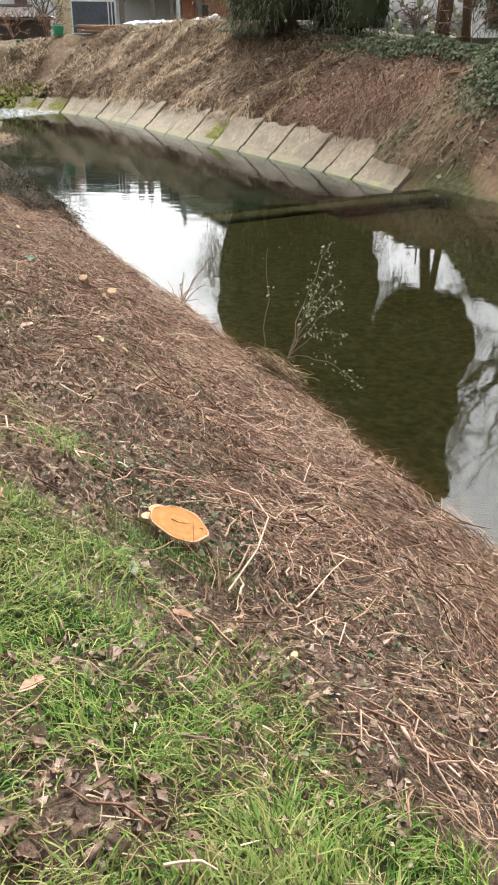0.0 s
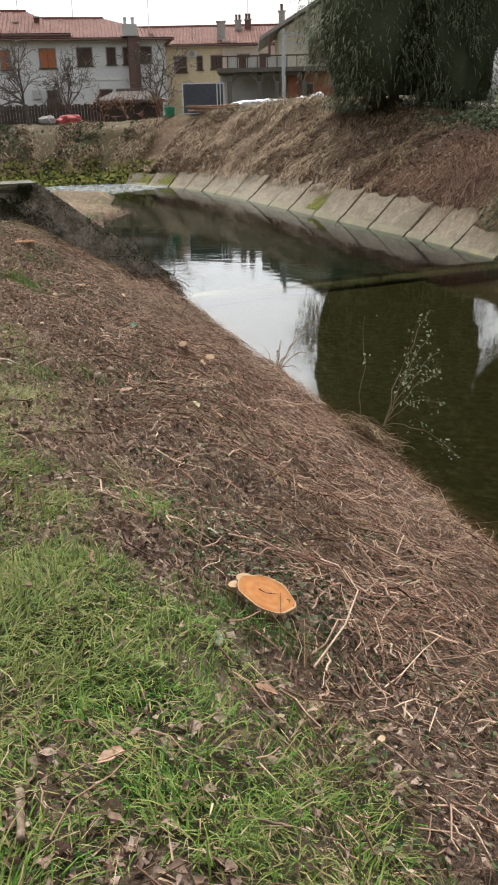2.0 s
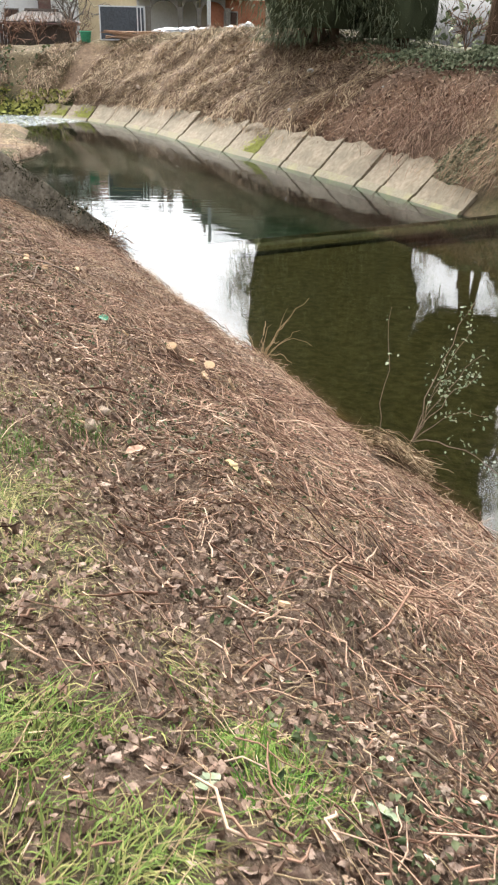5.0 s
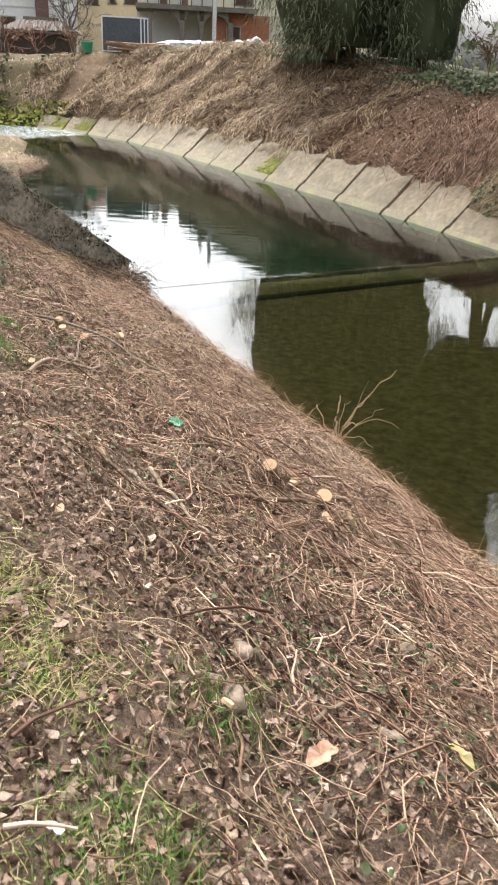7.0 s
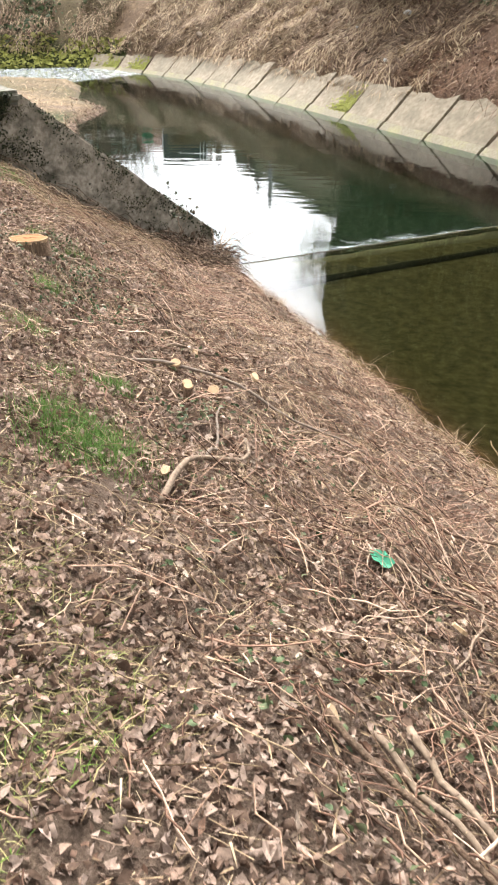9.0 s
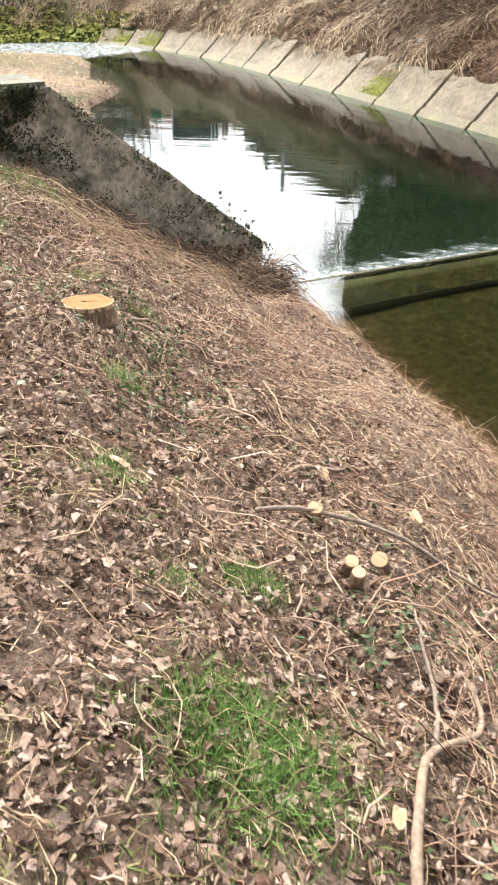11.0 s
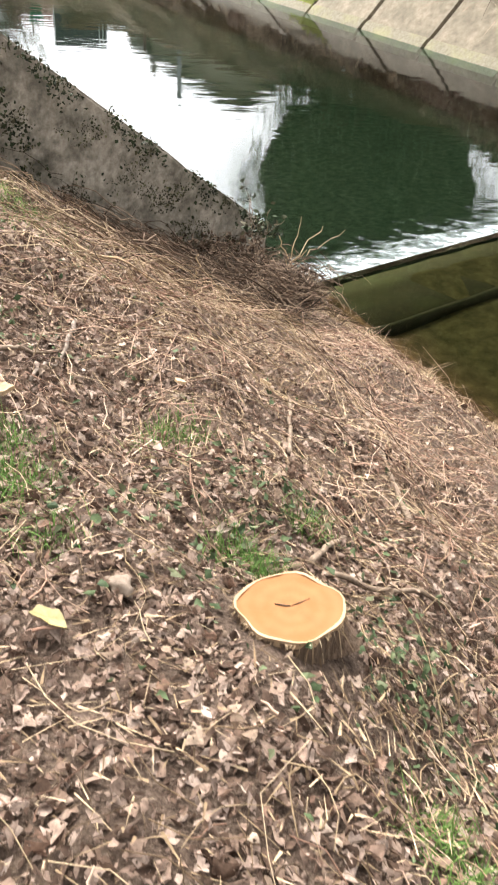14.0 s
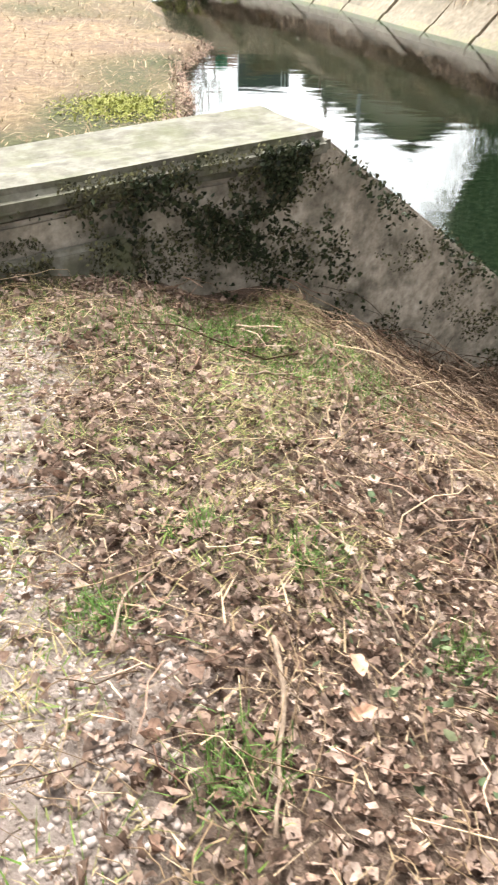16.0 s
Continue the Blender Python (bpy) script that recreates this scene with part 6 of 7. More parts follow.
def evergreen(x, y, h, profile, seed, count, trunks, label):
    """A tall dark tree of hanging sprays. profile: rows of height share and crown radius."""
    r = np.random.RandomState(seed)
    z = float(height(x, y)) - 0.1
    top = empty("evergreen_tree", Matrix.Translation((x, y, z)), label, "tree")
    for ox, oy, rad in trunks:
        path, _ = limb((ox, oy, 0), (r.normal(0, 0.03), r.normal(0, 0.03), 1), h * 0.85, 9, r, 0.03)
        shade_smooth(part("trunk", tube_bm(path, np.linspace(rad, rad * 0.25, 9), 9), M_BARK, top))
    ph, pr = [a for a, b in profile], [b for a, b in profile]
    # sprays gathered in hanging clumps, with gaps between them
    clumps = max(60, count // 110)
    cf = ph[0] + (ph[-1] - ph[0]) * r.uniform(0, 1, clumps) ** 1.1
    ca = r.uniform(0, 2 * np.pi, clumps)
    cr = np.interp(cf, ph, pr) * r.uniform(0.66, 1.04, clumps)
    mid = np.stack([np.cos(ca) * cr, np.sin(ca) * cr, cf * h], -1)
    pick = r.randint(0, clumps, count)
    size = r.uniform(0.16, 0.44, clumps)[pick]
    off = r.normal(0, 1, (count, 3)) * np.stack([size, size, size * 1.5], -1)
    p = mid[pick] + off
    p[:, 2] = np.maximum(p[:, 2], 0.12)
    out = unit(np.stack([np.cos(ca), np.sin(ca), np.zeros(clumps)], -1)[pick] * 0.8 + off / size[:, None] * 0.35 + np.array([0, 0, -0.25]) + r.normal(0, 0.4, (count, 3)))
    v, q = blades(p, out, r.uniform(0.08, 0.28, count), r.uniform(0.025, 0.06, count), r.uniform(0.2, 0.9, count), 2)
    # closed inner mass; its darker green puts the crown's inner shade into colour
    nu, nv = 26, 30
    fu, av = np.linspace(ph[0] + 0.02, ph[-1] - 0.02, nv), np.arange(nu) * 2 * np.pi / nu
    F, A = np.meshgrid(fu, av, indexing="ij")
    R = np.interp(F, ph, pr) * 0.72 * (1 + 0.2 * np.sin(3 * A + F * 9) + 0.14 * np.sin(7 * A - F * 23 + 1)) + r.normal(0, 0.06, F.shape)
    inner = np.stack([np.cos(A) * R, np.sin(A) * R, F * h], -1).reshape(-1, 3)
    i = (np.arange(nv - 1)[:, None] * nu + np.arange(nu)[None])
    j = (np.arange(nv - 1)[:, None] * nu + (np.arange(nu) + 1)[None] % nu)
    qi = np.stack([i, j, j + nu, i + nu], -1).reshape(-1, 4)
    for ob in (mesh_from("crown", v, q, M_EVERGREEN), mesh_from("inner_shade_shell", inner, qi, M_INNER)):
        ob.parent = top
    return top


evergreen(0.25, 36.6, 20, ((0.004, 1.7), (0.04, 2.2), (0.08, 3.0), (0.145, 3.6), (0.22, 3.3), (0.34, 2.3), (0.6, 2.0), (0.85, 1.3), (1.0, 0.2)), 81, 46000, ((0.0, 0, 0.28), (-0.5, 0.3, 0.2), (0.6, -0.2, 0.2)), "tall dark evergreen tree with hanging foliage")
evergreen(3.1, 35.9, 17, ((0.004, 1.3), (0.06, 1.6), (0.12, 1.8), (0.25, 2.0), (0.5, 2.0), (0.85, 1.2), (1.0, 0.2)), 82, 30000, ((0.0, 0, 0.22), (0.4, 0.3, 0.16)), "dark evergreen tree with foliage down to the ground")
evergreen(7.2, 37.8, 19, ((0.24, 1.4), (0.30, 2.9), (0.5, 3.2), (0.85, 2.6), (1.0, 0.4)), 83, 22000, ((-0.2, 0, 0.3), (0.9, 0.4, 0.2)), "tall dark conifer with bare lower trunks")
evergreen(10.2, 39.0, 5.6, ((0.15, 1.0), (0.35, 1.8), (0.7, 1.7), (1.0, 0.4)), 96, 7000, ((0, 0, 0.12),), "broad dark evergreen shrub beyond the lawn")
bare_tree(12.2, 37.5, 17, 0.42, 84, "tall leafless tree beyond the lawn", 5, 0.38)
bare_tree(16.0, 33.0, 15, 0.45, 85, "tall leafless tree on the far bank", 5, 0.22)
bare_tree(5.4, 34.3, 2.6, 0.55, 86, "reddish leafless shrub under the evergreens", 4, 0.03, M_TWIG, "bare_shrub", 0.12)
bare_tree(7.4, 34.0, 3.2, 0.5, 87, "leafless shrub by the lawn", 4, 0.03, M_TWIG, "bare_shrub", 0.12)
bare_tree(8.8, 33.2, 3.4, 0.4, 88, "pale leafless shrub by the lawn", 4, 0.025, M_ROOT, "bare_shrub", 0.12)
bare_tree(-21.0, 52.0, 6.4, 0.62, 89, "spreading leafless fruit tree by the house", 5, 0.13, None, "bare_tree", 0.22, 0.018)
bare_tree(-18.8, 53.3, 5.2, 0.6, 90, "leafless fruit tree by the fence", 5, 0.09, None, "bare_tree", 0.2, 0.016)
bare_tree(-13.5, 55.3, 5.8, 0.65, 91, "leafless tree behind the shed", 5, 0.1, None, "bare_tree", 0.22, 0.016)
bare_tree(-16.6, 53.0, 3.2, 0.5, 92, "leafless shrub before the shed", 4, 0.03, M_TWIG, "bare_shrub", 0.1)
bare_tree(-15.0, 52.6, 2.8, 0.5, 93, "leafless shrub by the shed's corner", 4, 0.03, M_TWIG, "bare_shrub", 0.1)
bare_tree(-13.0, 52.8, 2.8, 0.5, 94, "leafless shrub by stacked panels", 4, 0.03, M_TWIG, "bare_shrub", 0.1)
bare_tree(-10.5, 118.0, 14, 0.45, 95, "distant leafless tree above the roofs", 5, 0.16)


# ---- houses ----
def window(parent, x0, x1, z0, z1, mat, y=0.0, shutter=True):
    w = box_part("window", (x0, x1, y - 0.02, y + 0.1, z0, z1), M_GLASS, parent)
    for a, b, c, d2 in ((x0 - 0.07, x0, z0, z1), (x1, x1 + 0.07, z0, z1), (x0 - 0.07, x1 + 0.07, z1, z1 + 0.07)):
        box_part("frame", (a, b, y - 0.05, y + 0.04, c, d2), M_GREYRENDER, w)
    box_part("sill", (x0 - 0.12, x1 + 0.12, y - 0.12, y + 0.04, z0 - 0.08, z0), M_COPING, w)
    if shutter:
        xm = (x0 + x1) / 2
        for a, b in ((x0 + 0.01, xm - 0.01), (xm + 0.01, x1 - 0.01)):
            box_part("shutter", (a, b, y - 0.055, y - 0.022, z0 + 0.01, z1 - 0.01), mat, w, "", 0.008)
    return w


def tiled_roof(parent, x0, x1, y0, y1, z0, z1, hip0=0.0, hip1=0.0, mat=None):
    """Front slope, back slope and ends, with rows of barrel tiles on the front."""
    ym = (y0 + y1) / 2
    bm = bmesh.new()
    a = [bm.verts.new(p) for p in ((x0, y0, z0), (x1, y0, z0), (x1, y1, z0), (x0, y1, z0), (x0 + hip0, ym, z1), (x1 - hip1, ym, z1))]
    for f in ((0, 1, 5, 4), (2, 3, 4, 5), (0, 4, 3), (1, 2, 5), (0, 3, 2, 1)):
        bm.faces.new([a[i] for i in f])
    ext = bmesh.ops.extrude_face_region(bm, geom=bm.faces[:])
    bmesh.ops.translate(bm, verts=[g for g in ext["geom"] if isinstance(g, bmesh.types.BMVert)], vec=(0, 0, 0.12))
    bmesh.ops.recalc_face_normals(bm, faces=bm.faces)
    roof = part("roof", bm, mat or M_TILE, parent)
    n = int((x1 - x0) / 0.24)
    paths = []
    for i in range(n):
        x = x0 + (i + 0.5) * (x1 - x0) / n
        f = min(1, (x - x0) / hip0 if hip0 else 1, (x1 - x) / hip1 if hip1 else 1)
        paths.append([(x, y0 + (ym - y0) * f * t, z0 + (z1 - z0) * f * t + 0.13) for t in (0, 0.5, 1)])
    v, q = tubes(np.array(paths), np.full((n, 3), 0.045), 4)
    rows = mesh_from("tile_cover", v, q, mat or M_TILE, True)
    rows.parent = roof
    ridge = part("ridge", tube_bm(np.array([(x0 + hip0, ym, z1 + 0.12), ((x0 + x1) / 2, ym, z1 + 0.13), (x1 - hip1, ym, z1 + 0.12)]), [0.13] * 3, 6), mat or M_TILE, roof)
    gutter = part("gutter", tube_bm(np.array([(x0, y0 - 0.07, z0), ((x0 + x1) / 2, y0 - 0.07, z0), (x1, y0 - 0.07, z0)]), [0.07] * 3, 6), M_CHIMNEY, parent)
    return roof


def antenna(parent, x, y, z, h):
    bm = tube_bm(np.array([(x, y, z), (x, y, z + h * 0.5), (x, y, z + h)]), [0.03] * 3, 5)
    for i, zz in enumerate((h, h * 0.93, h * 0.85)):
        w = 0.45 - 0.1 * i
        box(bm, x - w, x + w, y - 0.012, y + 0.012, z + zz - 0.012, z + zz + 0.012)
    box(bm, x - 0.015, x + 0.015, y - 0.4, y + 0.4, z + h * 0.93 - 0.012, z + h * 0.93 + 0.012)
    return part("antenna", bm, M_METAL, parent)


def chimney(parent, x0, x1, y0, y1, z0, z1, mat, pots=2):
    c = box_part("chimney", (x0, x1, y0, y1, z0, z1), mat, parent, "", 0.02)
    box_part("cap", (x0 - 0.06, x1 + 0.06, y0 - 0.06, y1 + 0.06, z1, z1 + 0.08), M_GREYRENDER, c)
    for i in range(pots):
        x = x0 + (x1 - x0) * (i + 0.5) / pots
        bm = bmesh.new()
        bmesh.ops.create_cone(bm, cap_ends=True, segments=10, radius1=0.09, radius2=0.11, depth=0.4, matrix=Matrix.Translation((x, (y0 + y1) / 2, z1 + 0.27)))
        part("flue_pot", bm, M_CHIMNEY, c)
    return c


def white_house():
    h = empty("white_house", pose(-17.8, 75.5, 0.45, 0, 0, 18.4) @ Matrix.Scale(1.25, 4), "two-storey white rendered house with a terracotta roof", "house")
    box_part("wall", (-20, 0, 0, 9, 0, 5.45), M_WHITEWALL, h)
    box_part("string_course", (-20, 0.02, -0.05, 0.0, 3.0, 3.1), M_WHITEWALL, h)
    for x0, x1, z0, z1, m in ((-10.9, -10.3, 3.73, 4.87, M_ORANGE), (-8.36, -7.36, 3.8, 4.94, M_ORANGE), (-5.91, -4.94, 3.9, 4.98, M_SHUTTER), (-3.94, -3.38, 3.97, 4.98, M_SHUTTER), (-2.83, -2.55, 3.97, 4.98, M_SHUTTER),
                              (-1.72, -0.95, 4.04, 5.01, M_SHUTTER), (-8.1, -7.3, 1.2, 2.4, M_SHUTTER), (-4.6, -3.8, 1.2, 2.4, M_SHUTTER)):
        window(h, x0, x1, z0, z1, m)
    tiled_roof(h, -20.5, 0.6, -0.6, 9.6, 5.45, 7.05, 3.0, 4.5)
    tiled_roof(h, -20.5, -6.2, -0.3, 9.9, 5.75, 7.55, 3.0, 3.0)
    flue = box_part("flue", (-2.52, -1.78, -0.85, -0.02, -0.4, 5.62), M_CHIMNEY, h, "tall brown chimney flue", 0.02)
    cap = box_part("flue_head", (-2.85, -1.85, -0.95, 0.1, 5.62, 6.35), M_WHITEBAG, flue, "white chimney head", 0.03)
    for x in (-2.6, -2.1):
        bm = bmesh.new()
        bmesh.ops.create_cone(bm, cap_ends=True, segments=10, radius1=0.1, radius2=0.13, depth=0.45, matrix=Matrix.Translation((x, -0.4, 6.55)))
        part("flue_pot", bm, M_METAL, flue)
    part("downpipe", tube_bm(np.array([(0.05, -0.45, 5.4), (-0.1, -0.08, 5.0), (-0.1, -0.06, 2.5), (-0.1, -0.06, 0)]), [0.05] * 4, 6), M_METAL, h)
    for x, z in ((-8.6, 7.1), (-4.6, 6.3), (-10.0, 6.8)):
        chimney(h, x, x + 0.35, 2.0, 2.4, z - 0.8, z - 0.1, M_TILE, 0)
    antenna(h, -6.0, 4.5, 6.9, 2.3)
    antenna(h, -11.5, 5, 7.3, 1.9)
    antenna(h, -9.8, 5, 7.3, 1.6)
    box_part("balcony", (-8.2, -7.2, -0.5, 0, 1.0, 1.9), M_FENCE, h, "small dark balcony")
    box_part("air_conditioner", (-9.1, -8.5, -0.3, 0, 1.9, 2.45), M_WHITEBAG, h, "", 0.03)


def yellow_house():
    h = empty("yellow_house", pose(-20.0, 85.2, 0.45, 0, 0, 10) @ Matrix.Scale(1.25, 4), "two-storey yellow house with a terracotta roof", "house")
    box_part("wall", (-4, 4.65, 0, 9, 0, 5.55), M_YELLOWWALL, h)
    box_part("side_wall", (4.66, 12, 0.05, 9, 0, 5.5), M_PINKWALL, h, "greyish pink rendered wall")
    box_part("pilaster", (4.35, 4.85, -0.25, 0, 0, 6.0), M_PINKWALL, h)
    for x0, x1, z0, z1 in ((0.61, 1.53, 3.73, 4.83), (2.35, 2.75, 3.89, 4.83), (3.44, 4.25, 3.93, 4.86), (5.5, 6.4, 3.6, 4.9), (7.2, 7.9, 3.6, 4.9)):
        window(h, x0, x1, z0, z1, M_SHUTTER)
    ac = box_part("air_conditioner", (1.74, 2.31, -0.35, 0, 4.75, 5.26), M_WHITEBAG, h, "white air-conditioning unit", 0.03)
    bm = bmesh.new()
    bmesh.ops.create_cone(bm, cap_ends=True, segments=18, radius1=0.2, radius2=0.2, depth=0.03, matrix=Matrix.Translation((1.98, -0.36, 5.0)) @ pose(0, 0, 0, 90))
    part("fan_grille", bm, M_GREYRENDER, ac)
    tiled_roof(h, -4.6, 12.6, -0.6, 9.6, 5.55, 7.15)
    c = chimney(h, 3.95, 4.6, 0.2, 0.9, 5.6, 7.2, M_GREYRENDER, 0)
    chimney(h, 5.4, 5.9, 3.0, 3.5, 6.4, 7.5, M_GREYRENDER, 2)
    chimney(h, 6.2, 6.7, 3.4, 3.9, 6.4, 7.6, M_CHIMNEY, 2)
    antenna(h, -1.5, 4, 7.0, 4.0)
    antenna(h, 6.5, 5, 7.0, 2.5)


def terrace_house():
    h = empty("terrace_house", pose(-10.8, 65.2, 0.55, 0, 0, 7.9) @ Matrix.Scale(1.2, 4), "cream gabled house with an arched grey terrace", "house")
    # gabled main part
    bm = bmesh.new()
    front = [bm.verts.new(p) for p in ((3.25, 2.6, 0), (13.0, 2.6, 0), (13.0, 2.6, 5.4), (8.1, 2.6, 8.15), (3.25, 2.6, 5.4))]
    bm.faces.new(front)
    ext = bmesh.ops.extrude_face_region(bm, geom=bm.faces[:])
    bmesh.ops.translate(bm, verts=[g for g in ext["geom"] if isinstance(g, bmesh.types.BMVert)], vec=(0, 9, 0))
    bmesh.ops.recalc_face_normals(bm, faces=bm.faces)
    part("wall", bm, M_CREAM, h)
    for sgn in (1, -1):
        bm = bmesh.new()
        x_e, x_r = 8.1 - sgn * 6.1, 8.1
        vs = [bm.verts.new(p) for p in ((x_e, 1.4, 4.82), (x_r, 1.4, 8.28), (x_r, 12, 8.28), (x_e, 12, 4.82))]
        bm.faces.new(vs)
        ext = bmesh.ops.extrude_face_region(bm, geom=bm.faces[:])
        bmesh.ops.translate(bm, verts=[g for g in ext["geom"] if isinstance(g, bmesh.types.BMVert)], vec=(0, 0, 0.2))
        bmesh.ops.recalc_face_normals(bm, faces=bm.faces)
        part("roof", bm, M_GREYRENDER, h, "grey roof slope with a deep verge")
    chimney(h, 3.35, 3.75, 5, 5.4, 5.2, 6.75, M_GREYRENDER, 1)
    # terrace on arches
    box_part("terrace_slab", (-0.6, 6.2, -0.3, 4.5, 3.0, 3.25), M_TERRACE, h)
    spans = ((0.0, 0.3), (1.85, 2.12), (2.95, 3.2), (4.6, 4.9))
    for x0, x1 in spans:
        box_part("column", (x0, x1, 0.0, 0.3, -0.3, 2.5), M_TERRACE, h, "", 0.02)
    for (a0, a1), (b0, b1) in zip(spans, spans[1:]):
        bm = bmesh.new()
        n, w = 10, (b0 - a1) / 2
        cx = (a1 + b0) / 2
        outer = [bm.verts.new((a1 + 2 * w * i / n, 0.02, 3.0)) for i in range(n + 1)]
        arch = [bm.verts.new((cx - w * math.cos(math.pi * i / n), 0.02, 2.2 + 0.62 * math.sin(math.pi * i / n))) for i in range(n + 1)]
        for i in range(n):
            bm.faces.new((arch[i], arch[i + 1], outer[i + 1], outer[i]))
        ext = bmesh.ops.extrude_face_region(bm, geom=bm.faces[:])
        bmesh.ops.translate(bm, verts=[g for g in ext["geom"] if isinstance(g, bmesh.types.BMVert)], vec=(0, 0.28, 0))
        bmesh.ops.recalc_face_normals(bm, faces=bm.faces)
        part("arch", bm, M_TERRACE, h)
    rail = box_part("parapet", (-0.6, 6.2, -0.28, -0.2, 3.85, 3.93), M_FENCE, h, "dark terrace rail")
    for i in range(12):
        x = -0.55 + i * 0.6
        box_part("post", (x, x + 0.05, -0.27, -0.22, 3.25, 3.85), M_FENCE, rail)
    for x0, x1 in ((0.0, 0.75), (1.2, 1.95), (2.4, 3.7)):
        box_part("parapet_panel", (x0, x1, -0.2, -0.13, 3.26, 3.8), M_WHITEBAG, rail, "pale parapet panel", 0.01)
    box_part("post", (2.55, 2.7, 0.0, 0.15, 3.25, 5.0), M_CHIMNEY, h)
    box_part("brick_wall", (3.75, 7.0, 0.5, 0.75, -0.3, 2.95), M_BRICKRED, h, "orange-red brick wall")
    window(h, 4.6, 5.3, 1.3, 2.3, M_SHUTTER, 0.5)
    box_part("back_wall", (-0.6, 3.3, 4.2, 4.45, -0.3, 3.0), M_WHITEWALL, h)
    window(h, 5.2, 6.2, 3.6, 4.9, M_SHUTTER, 2.6)


def grey_house():
    h = empty("grey_house", pose(14.2, 66, 0.9, 0, 0, -12), "pale grey house beyond the lawn", "house")
    box_part("wall", (0, 14, 0, 9, 0, 5.6), M_WHITEWALL, h)
    for x in (1.2, 4.2, 7.5):
        window(h, x, x + 1.0, 1.0, 2.3, M_SHUTTER)
        window(h, x, x + 1.0, 3.7, 4.9, M_SHUTTER)
    tiled_roof(h, -0.6, 14.6, -0.6, 9.6, 5.6, 7.4)


white_house()
yellow_house()
terrace_house()
grey_house()


# ---- yard clutter by the far crest ----
def yard():
    g = lambda x, y: float(height(x, y, False))
    # steel post with cross bars
    p = empty("steel_post", Matrix.Translation((-5.3, 52.5, g(-5.3, 52.5) - 0.1)), "tall grey square post with cross bars", "post")
    box_part("shaft", (-0.1, 0.1, -0.1, 0.1, 0, 4.6), M_METAL, p, "", 0.015)
    for z in (4.25, 3.75):
        box_part("cross_bar", (0.1, 1.2, -0.04, 0.04, z, z + 0.1), M_METAL, p)
    # leaning stacked panels
    for i in range(3):
        q = empty("framed_panel", pose(-10.75 + 0.14 * i, 49.4 + 0.25 * i, g(-10, 49.6), -14, 0, 11), "dark framed panel leaning upright in the yard", "panel", "stacked panels")
        box_part("sheet", (0.06, 1.95, -0.012, 0.012, 0.05, 1.62), M_DARKPANEL, q)
        for x0, x1, z0, z1 in ((0, 0.06, 0, 1.68), (1.95, 2.01, 0, 1.68), (0.06, 1.95, 1.62, 1.68), (0.06, 1.95, 0, 0.05)):
            box_part("frame", (x0, x1, -0.03, 0.03, z0, z1), M_METAL, q)
    # plank pile
    r = random.Random(5)
    for i in range(34):
        lvl = i // 9
        x, y = -8.7 + r.uniform(-0.6, 0.6), 48.4 + (i % 9) * 0.13 - 0.5
        L = r.uniform(1.2, 2.6)
        ob = box_part("plank", (-L / 2, L / 2, -0.06, 0.06, -0.02, 0.02), M_PLANK, None, "", 0.004)
        ob.matrix_world = pose(x, y, g(-8.7, 48.6) + 0.04 + lvl * 0.10 + r.uniform(0, 0.03), r.uniform(-5, 5), r.uniform(-6, 6), 8 + r.uniform(-16, 16))
        tagged(ob, "weathered brown plank in a loose pile", "plank", "plank pile")
    # sheeting, sacks, bin, tarp
    for i, (x, y, sx, sy, sz, m, nm, lab) in enumerate(((-7.0, 48.9, 0.9, 0.5, 0.2, M_SHEET, "tarpaulin", "crumpled silver-grey sheeting heap"), (-6.0, 49.0, 0.8, 0.5, 0.17, M_SHEET, "tarpaulin", "crumpled silver-grey sheeting heap"), (-5.2, 48.8, 0.7, 0.4, 0.12, M_SHEET, "tarpaulin", "flat silver-grey sheeting heap"),
                                                       (-3.7, 47.6, 0.5, 0.4, 0.16, M_WHITEBAG, "sack", "white builders' sack on the crest"), (-2.9, 47.4, 0.45, 0.4, 0.2, M_WHITEBAG, "sack", "white builders' sack on the crest"),
                                                       (-18.7, 52.6, 0.8, 0.5, 0.3, M_RED, "tarpaulin", "faded red tarpaulin heap by the fence"), (-20.0, 52.4, 0.5, 0.4, 0.25, M_GREYRENDER, "sack", "grey sack by the fence"))):
        bm = bmesh.new()
        bmesh.ops.create_icosphere(bm, subdivisions=3, radius=1)
        off = Vector((i * 5.1, 0, 0))
        for v in bm.verts:
            k = 1 + 0.35 * noise.noise(v.co * 1.6 + off) + 0.15 * noise.noise(v.co * 5 + off)
            v.co = Vector((v.co.x * sx * k, v.co.y * sy * k, max(-0.15, v.co.z * k) * sz * 1.6))
        ob = part(nm, bm, m)
        ob.matrix_world = Matrix.Translation((x, y, g(x, y) + 0.12))
        tagged(ob, lab, nm)
    b = empty("green_bin", Matrix.Translation((-11.4, 48.9, g(-11.4, 48.9))), "small green plastic bin on the bank's crest", "bin")
    bm = bmesh.new()
    bmesh.ops.create_cone(bm, cap_ends=True, segments=20, radius1=0.22, radius2=0.3, depth=0.5, matrix=Matrix.Translation((0, 0, 0.25)))
    part("tub", bm, M_GREEN, b)
    bm = bmesh.new()
    bmesh.ops.create_cone(bm, cap_ends=True, segments=20, radius1=0.33, radius2=0.3, depth=0.05, matrix=Matrix.Translation((0, 0, 0.52)))
    part("rim", bm, M_GREEN, b)
    # dark board fence
    f = empty("board_fence", pose(-31.5, 53.0, 0.7, 0, 0, 8.5), "dark weathered board fence below the houses", "fence")
    for i in range(74):
        x = i * 0.2
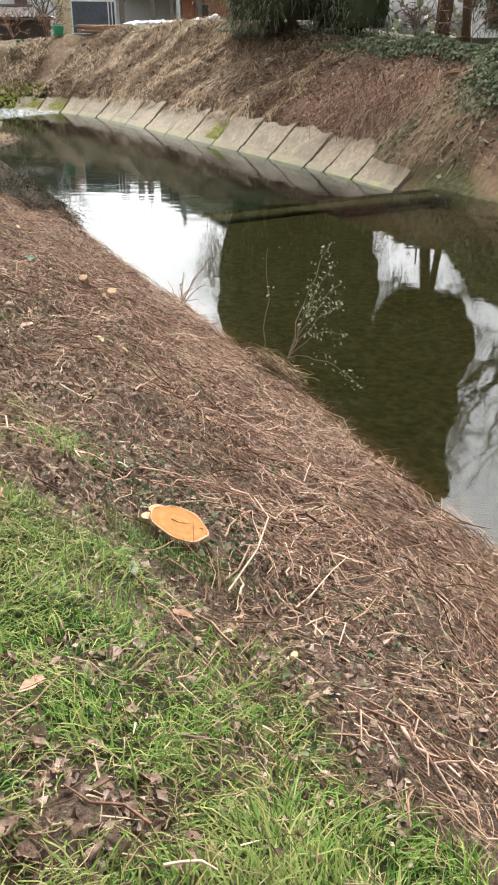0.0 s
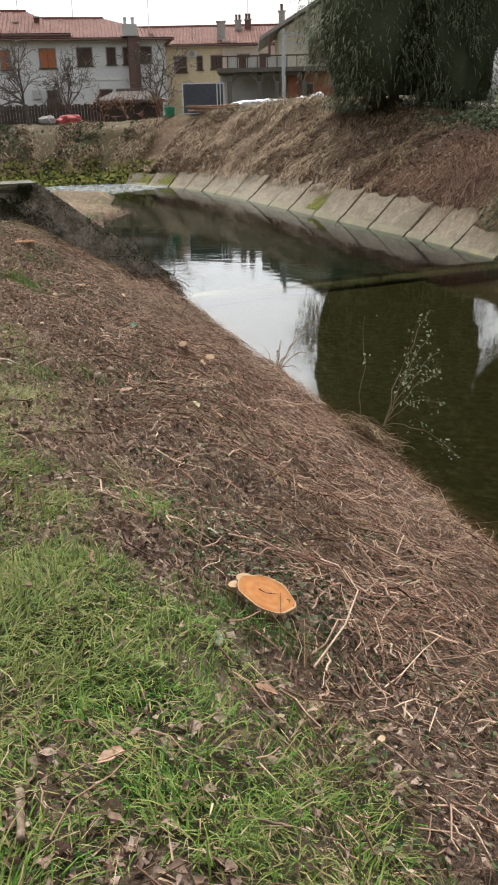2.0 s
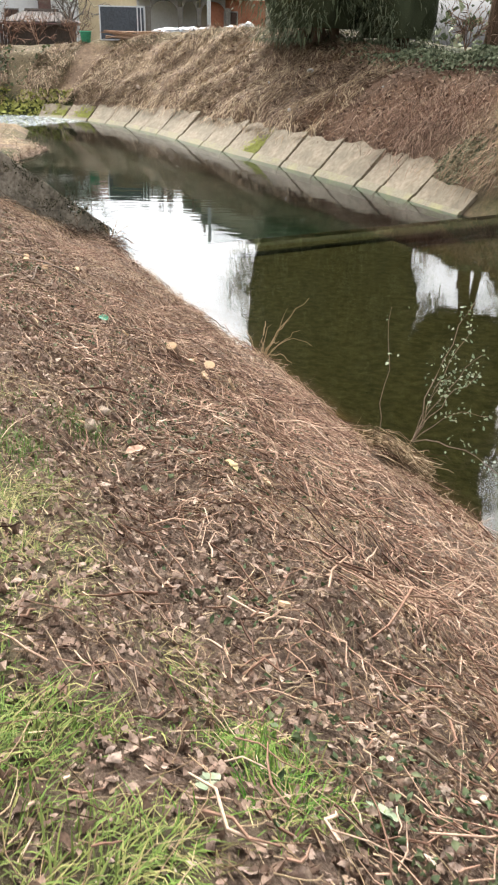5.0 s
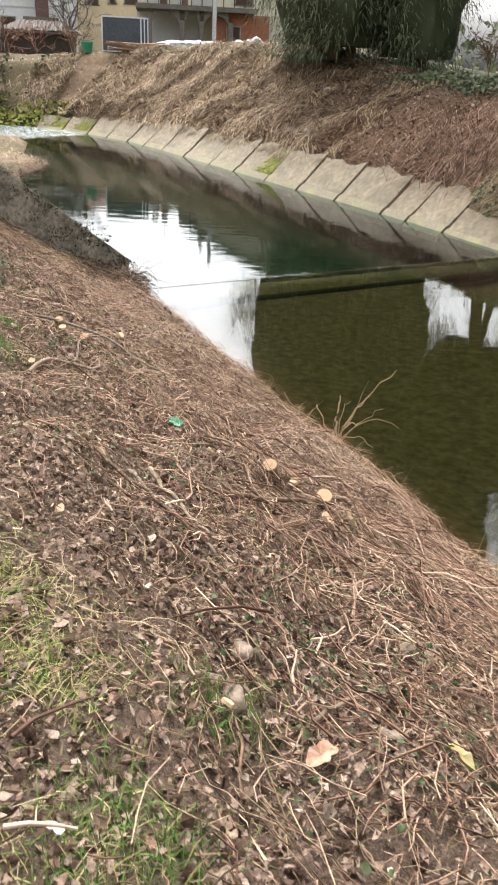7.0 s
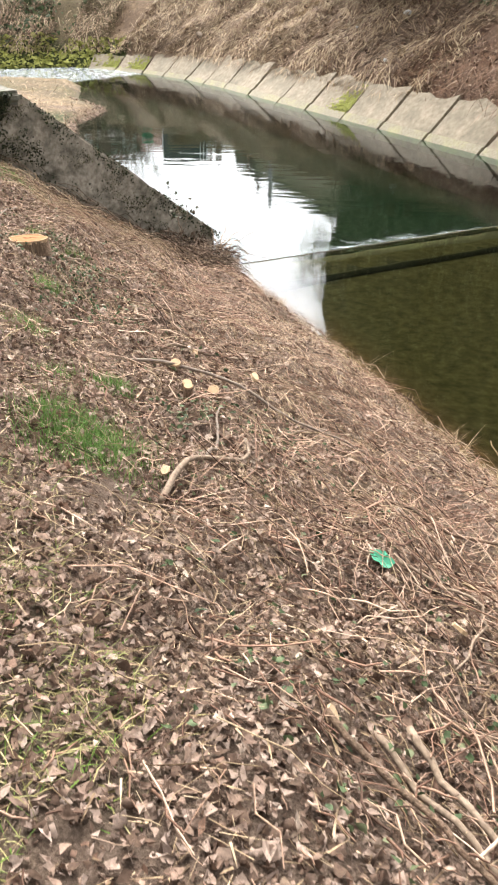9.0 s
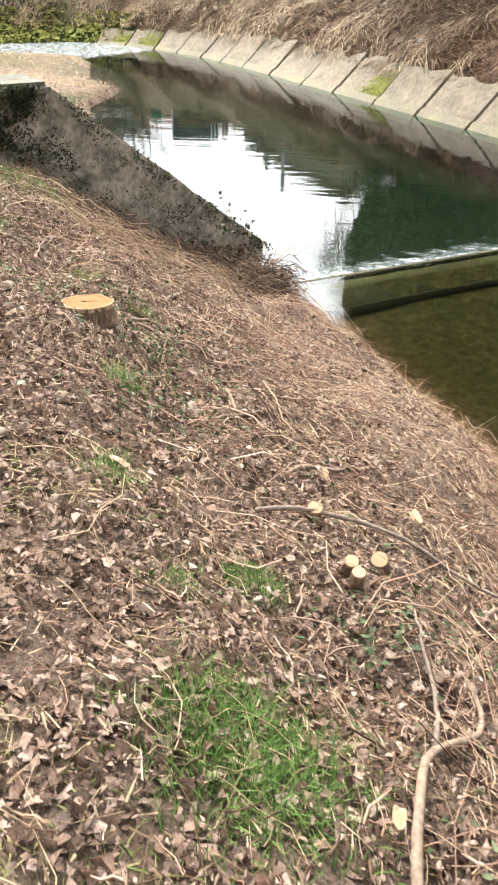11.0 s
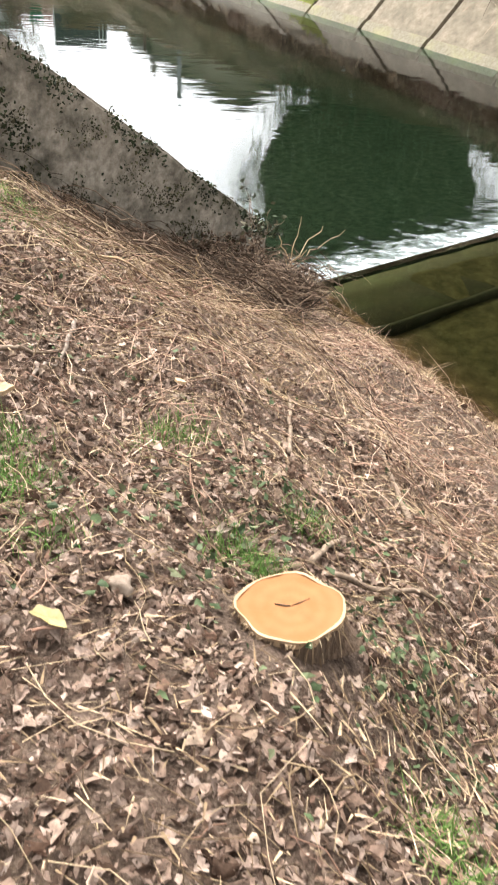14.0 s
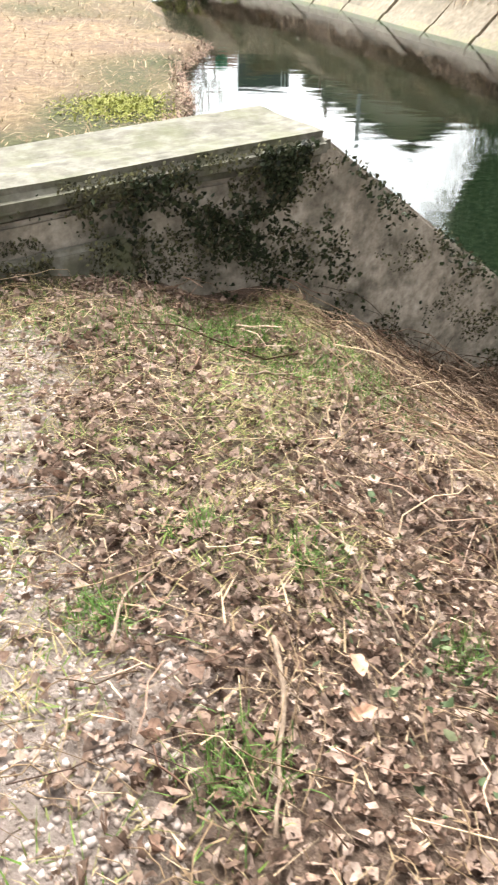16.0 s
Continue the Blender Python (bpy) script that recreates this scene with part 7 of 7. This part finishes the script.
        box_part("board", (x, x + 0.18, -0.02, 0.02, 0, 1.45 + 0.05 * math.sin(i * 2.3)), M_FENCE, f)
    for z in (0.35, 1.1):
        box_part("rail", (0, 14.8, 0.022, 0.07, z, z + 0.09), M_FENCE, f)
    # shed
    s = empty("shed", pose(-17.2, 54.6, 0.7, 0, 0, 7.5), "low dark shed with a brown roof", "shed")
    box_part("wall", (0, 3.6, 0, 3, 0, 1.5), M_FENCE, s)
    tiled_roof(s, -0.4, 4.0, -0.4, 3.4, 1.5, 2.1, 1.2, 1.2, M_FENCE)
    # lawn edge: stakes and a low kerb
    for i, (x, y, h) in enumerate(((6.0, 33.6, 2.4), (9.4, 33.0, 2.6), (11.0, 34.5, 2.8))):
        ob = part("stake", tube_bm(np.array([(x, y, g(x, y) - 0.1), (x + 0.03, y, g(x, y) + h * 0.5), (x + 0.05, y, g(x, y) + h)]), [0.05, 0.045, 0.04], 6), M_BARK)
        tagged(ob, "thin dark wooden stake at the lawn's edge", "stake", "stakes")
    ob = box_part("garden_kerb", (2, 14, 44.0, 44.3, g(8, 44) - 0.1, g(8, 44) + 0.18), M_COPING)
    tagged(ob, "pale low kerb across the lawn", "kerb", kind="structure")
    # far bank stones and a sawn stump
    for along, e, k, m in ((29.3, 3.3, 0.16, M_WHITEBAG), (27.8, 1.65, 0.13, M_WHITEBAG), (40.3, 1.6, 0.22, M_STONE), (26.2, 2.4, 0.06, M_WHITEBAG), (31.0, 2.6, 0.07, M_WHITEBAG), (24.4, 2.9, 0.07, M_WHITEBAG)):
        q = far_point(along, e, 0)
        s_, d_ = to_sd(q.x, q.y)
        pebble("stone", float(s_), float(d_), k, m, "pale stone on the far slope", "stone")
    q = far_point(19.0, 2.95, 0)
    s_, d_ = to_sd(q.x, q.y)
    make_stump(float(s_), float(d_), float(height(q.x, q.y)) + 0.3, (0.26, 0.22), (0.15, -0.35), 0.03, M_CUTPALE, "sawn pale stump on the far bank")
    # overhead wire
    ob = part("overhead_wire", tube_bm(np.array([(-18, 80, 9.4), (-11, 77, 10.4), (-2.5, 75, 12.8)]), [0.012] * 3, 4), M_FENCE)
    tagged(ob, "thin dark overhead wire between houses", "wire", kind="structure")


yard()
# hedge and wood far behind, to close the horizon
def far_wood():
    n = 3000
    a = rng.uniform(-0.2, 1.35, n)
    R = rng.uniform(95, 130, n)
    x, y = 40 + R * np.sin(a - 0.55) * 1.4 - 30, R * np.cos((a - 0.55) * 0.8)
    z = 0.9 + rng.uniform(0, 1, n) * (4.5 + 2.0 * waves(x, y, 97, 2, 0.03))
    p = np.stack([x, y, z], -1)
    v, q = leaves(p, unit(rng.normal(0, 1, p.shape)), rng.uniform(0.5, 1.4, n))
    tagged(mesh_from("far_wood", v, q, M_EVERGREEN), "distant dark hedge and trees on the horizon", "trees", kind="stuff")


far_wood()
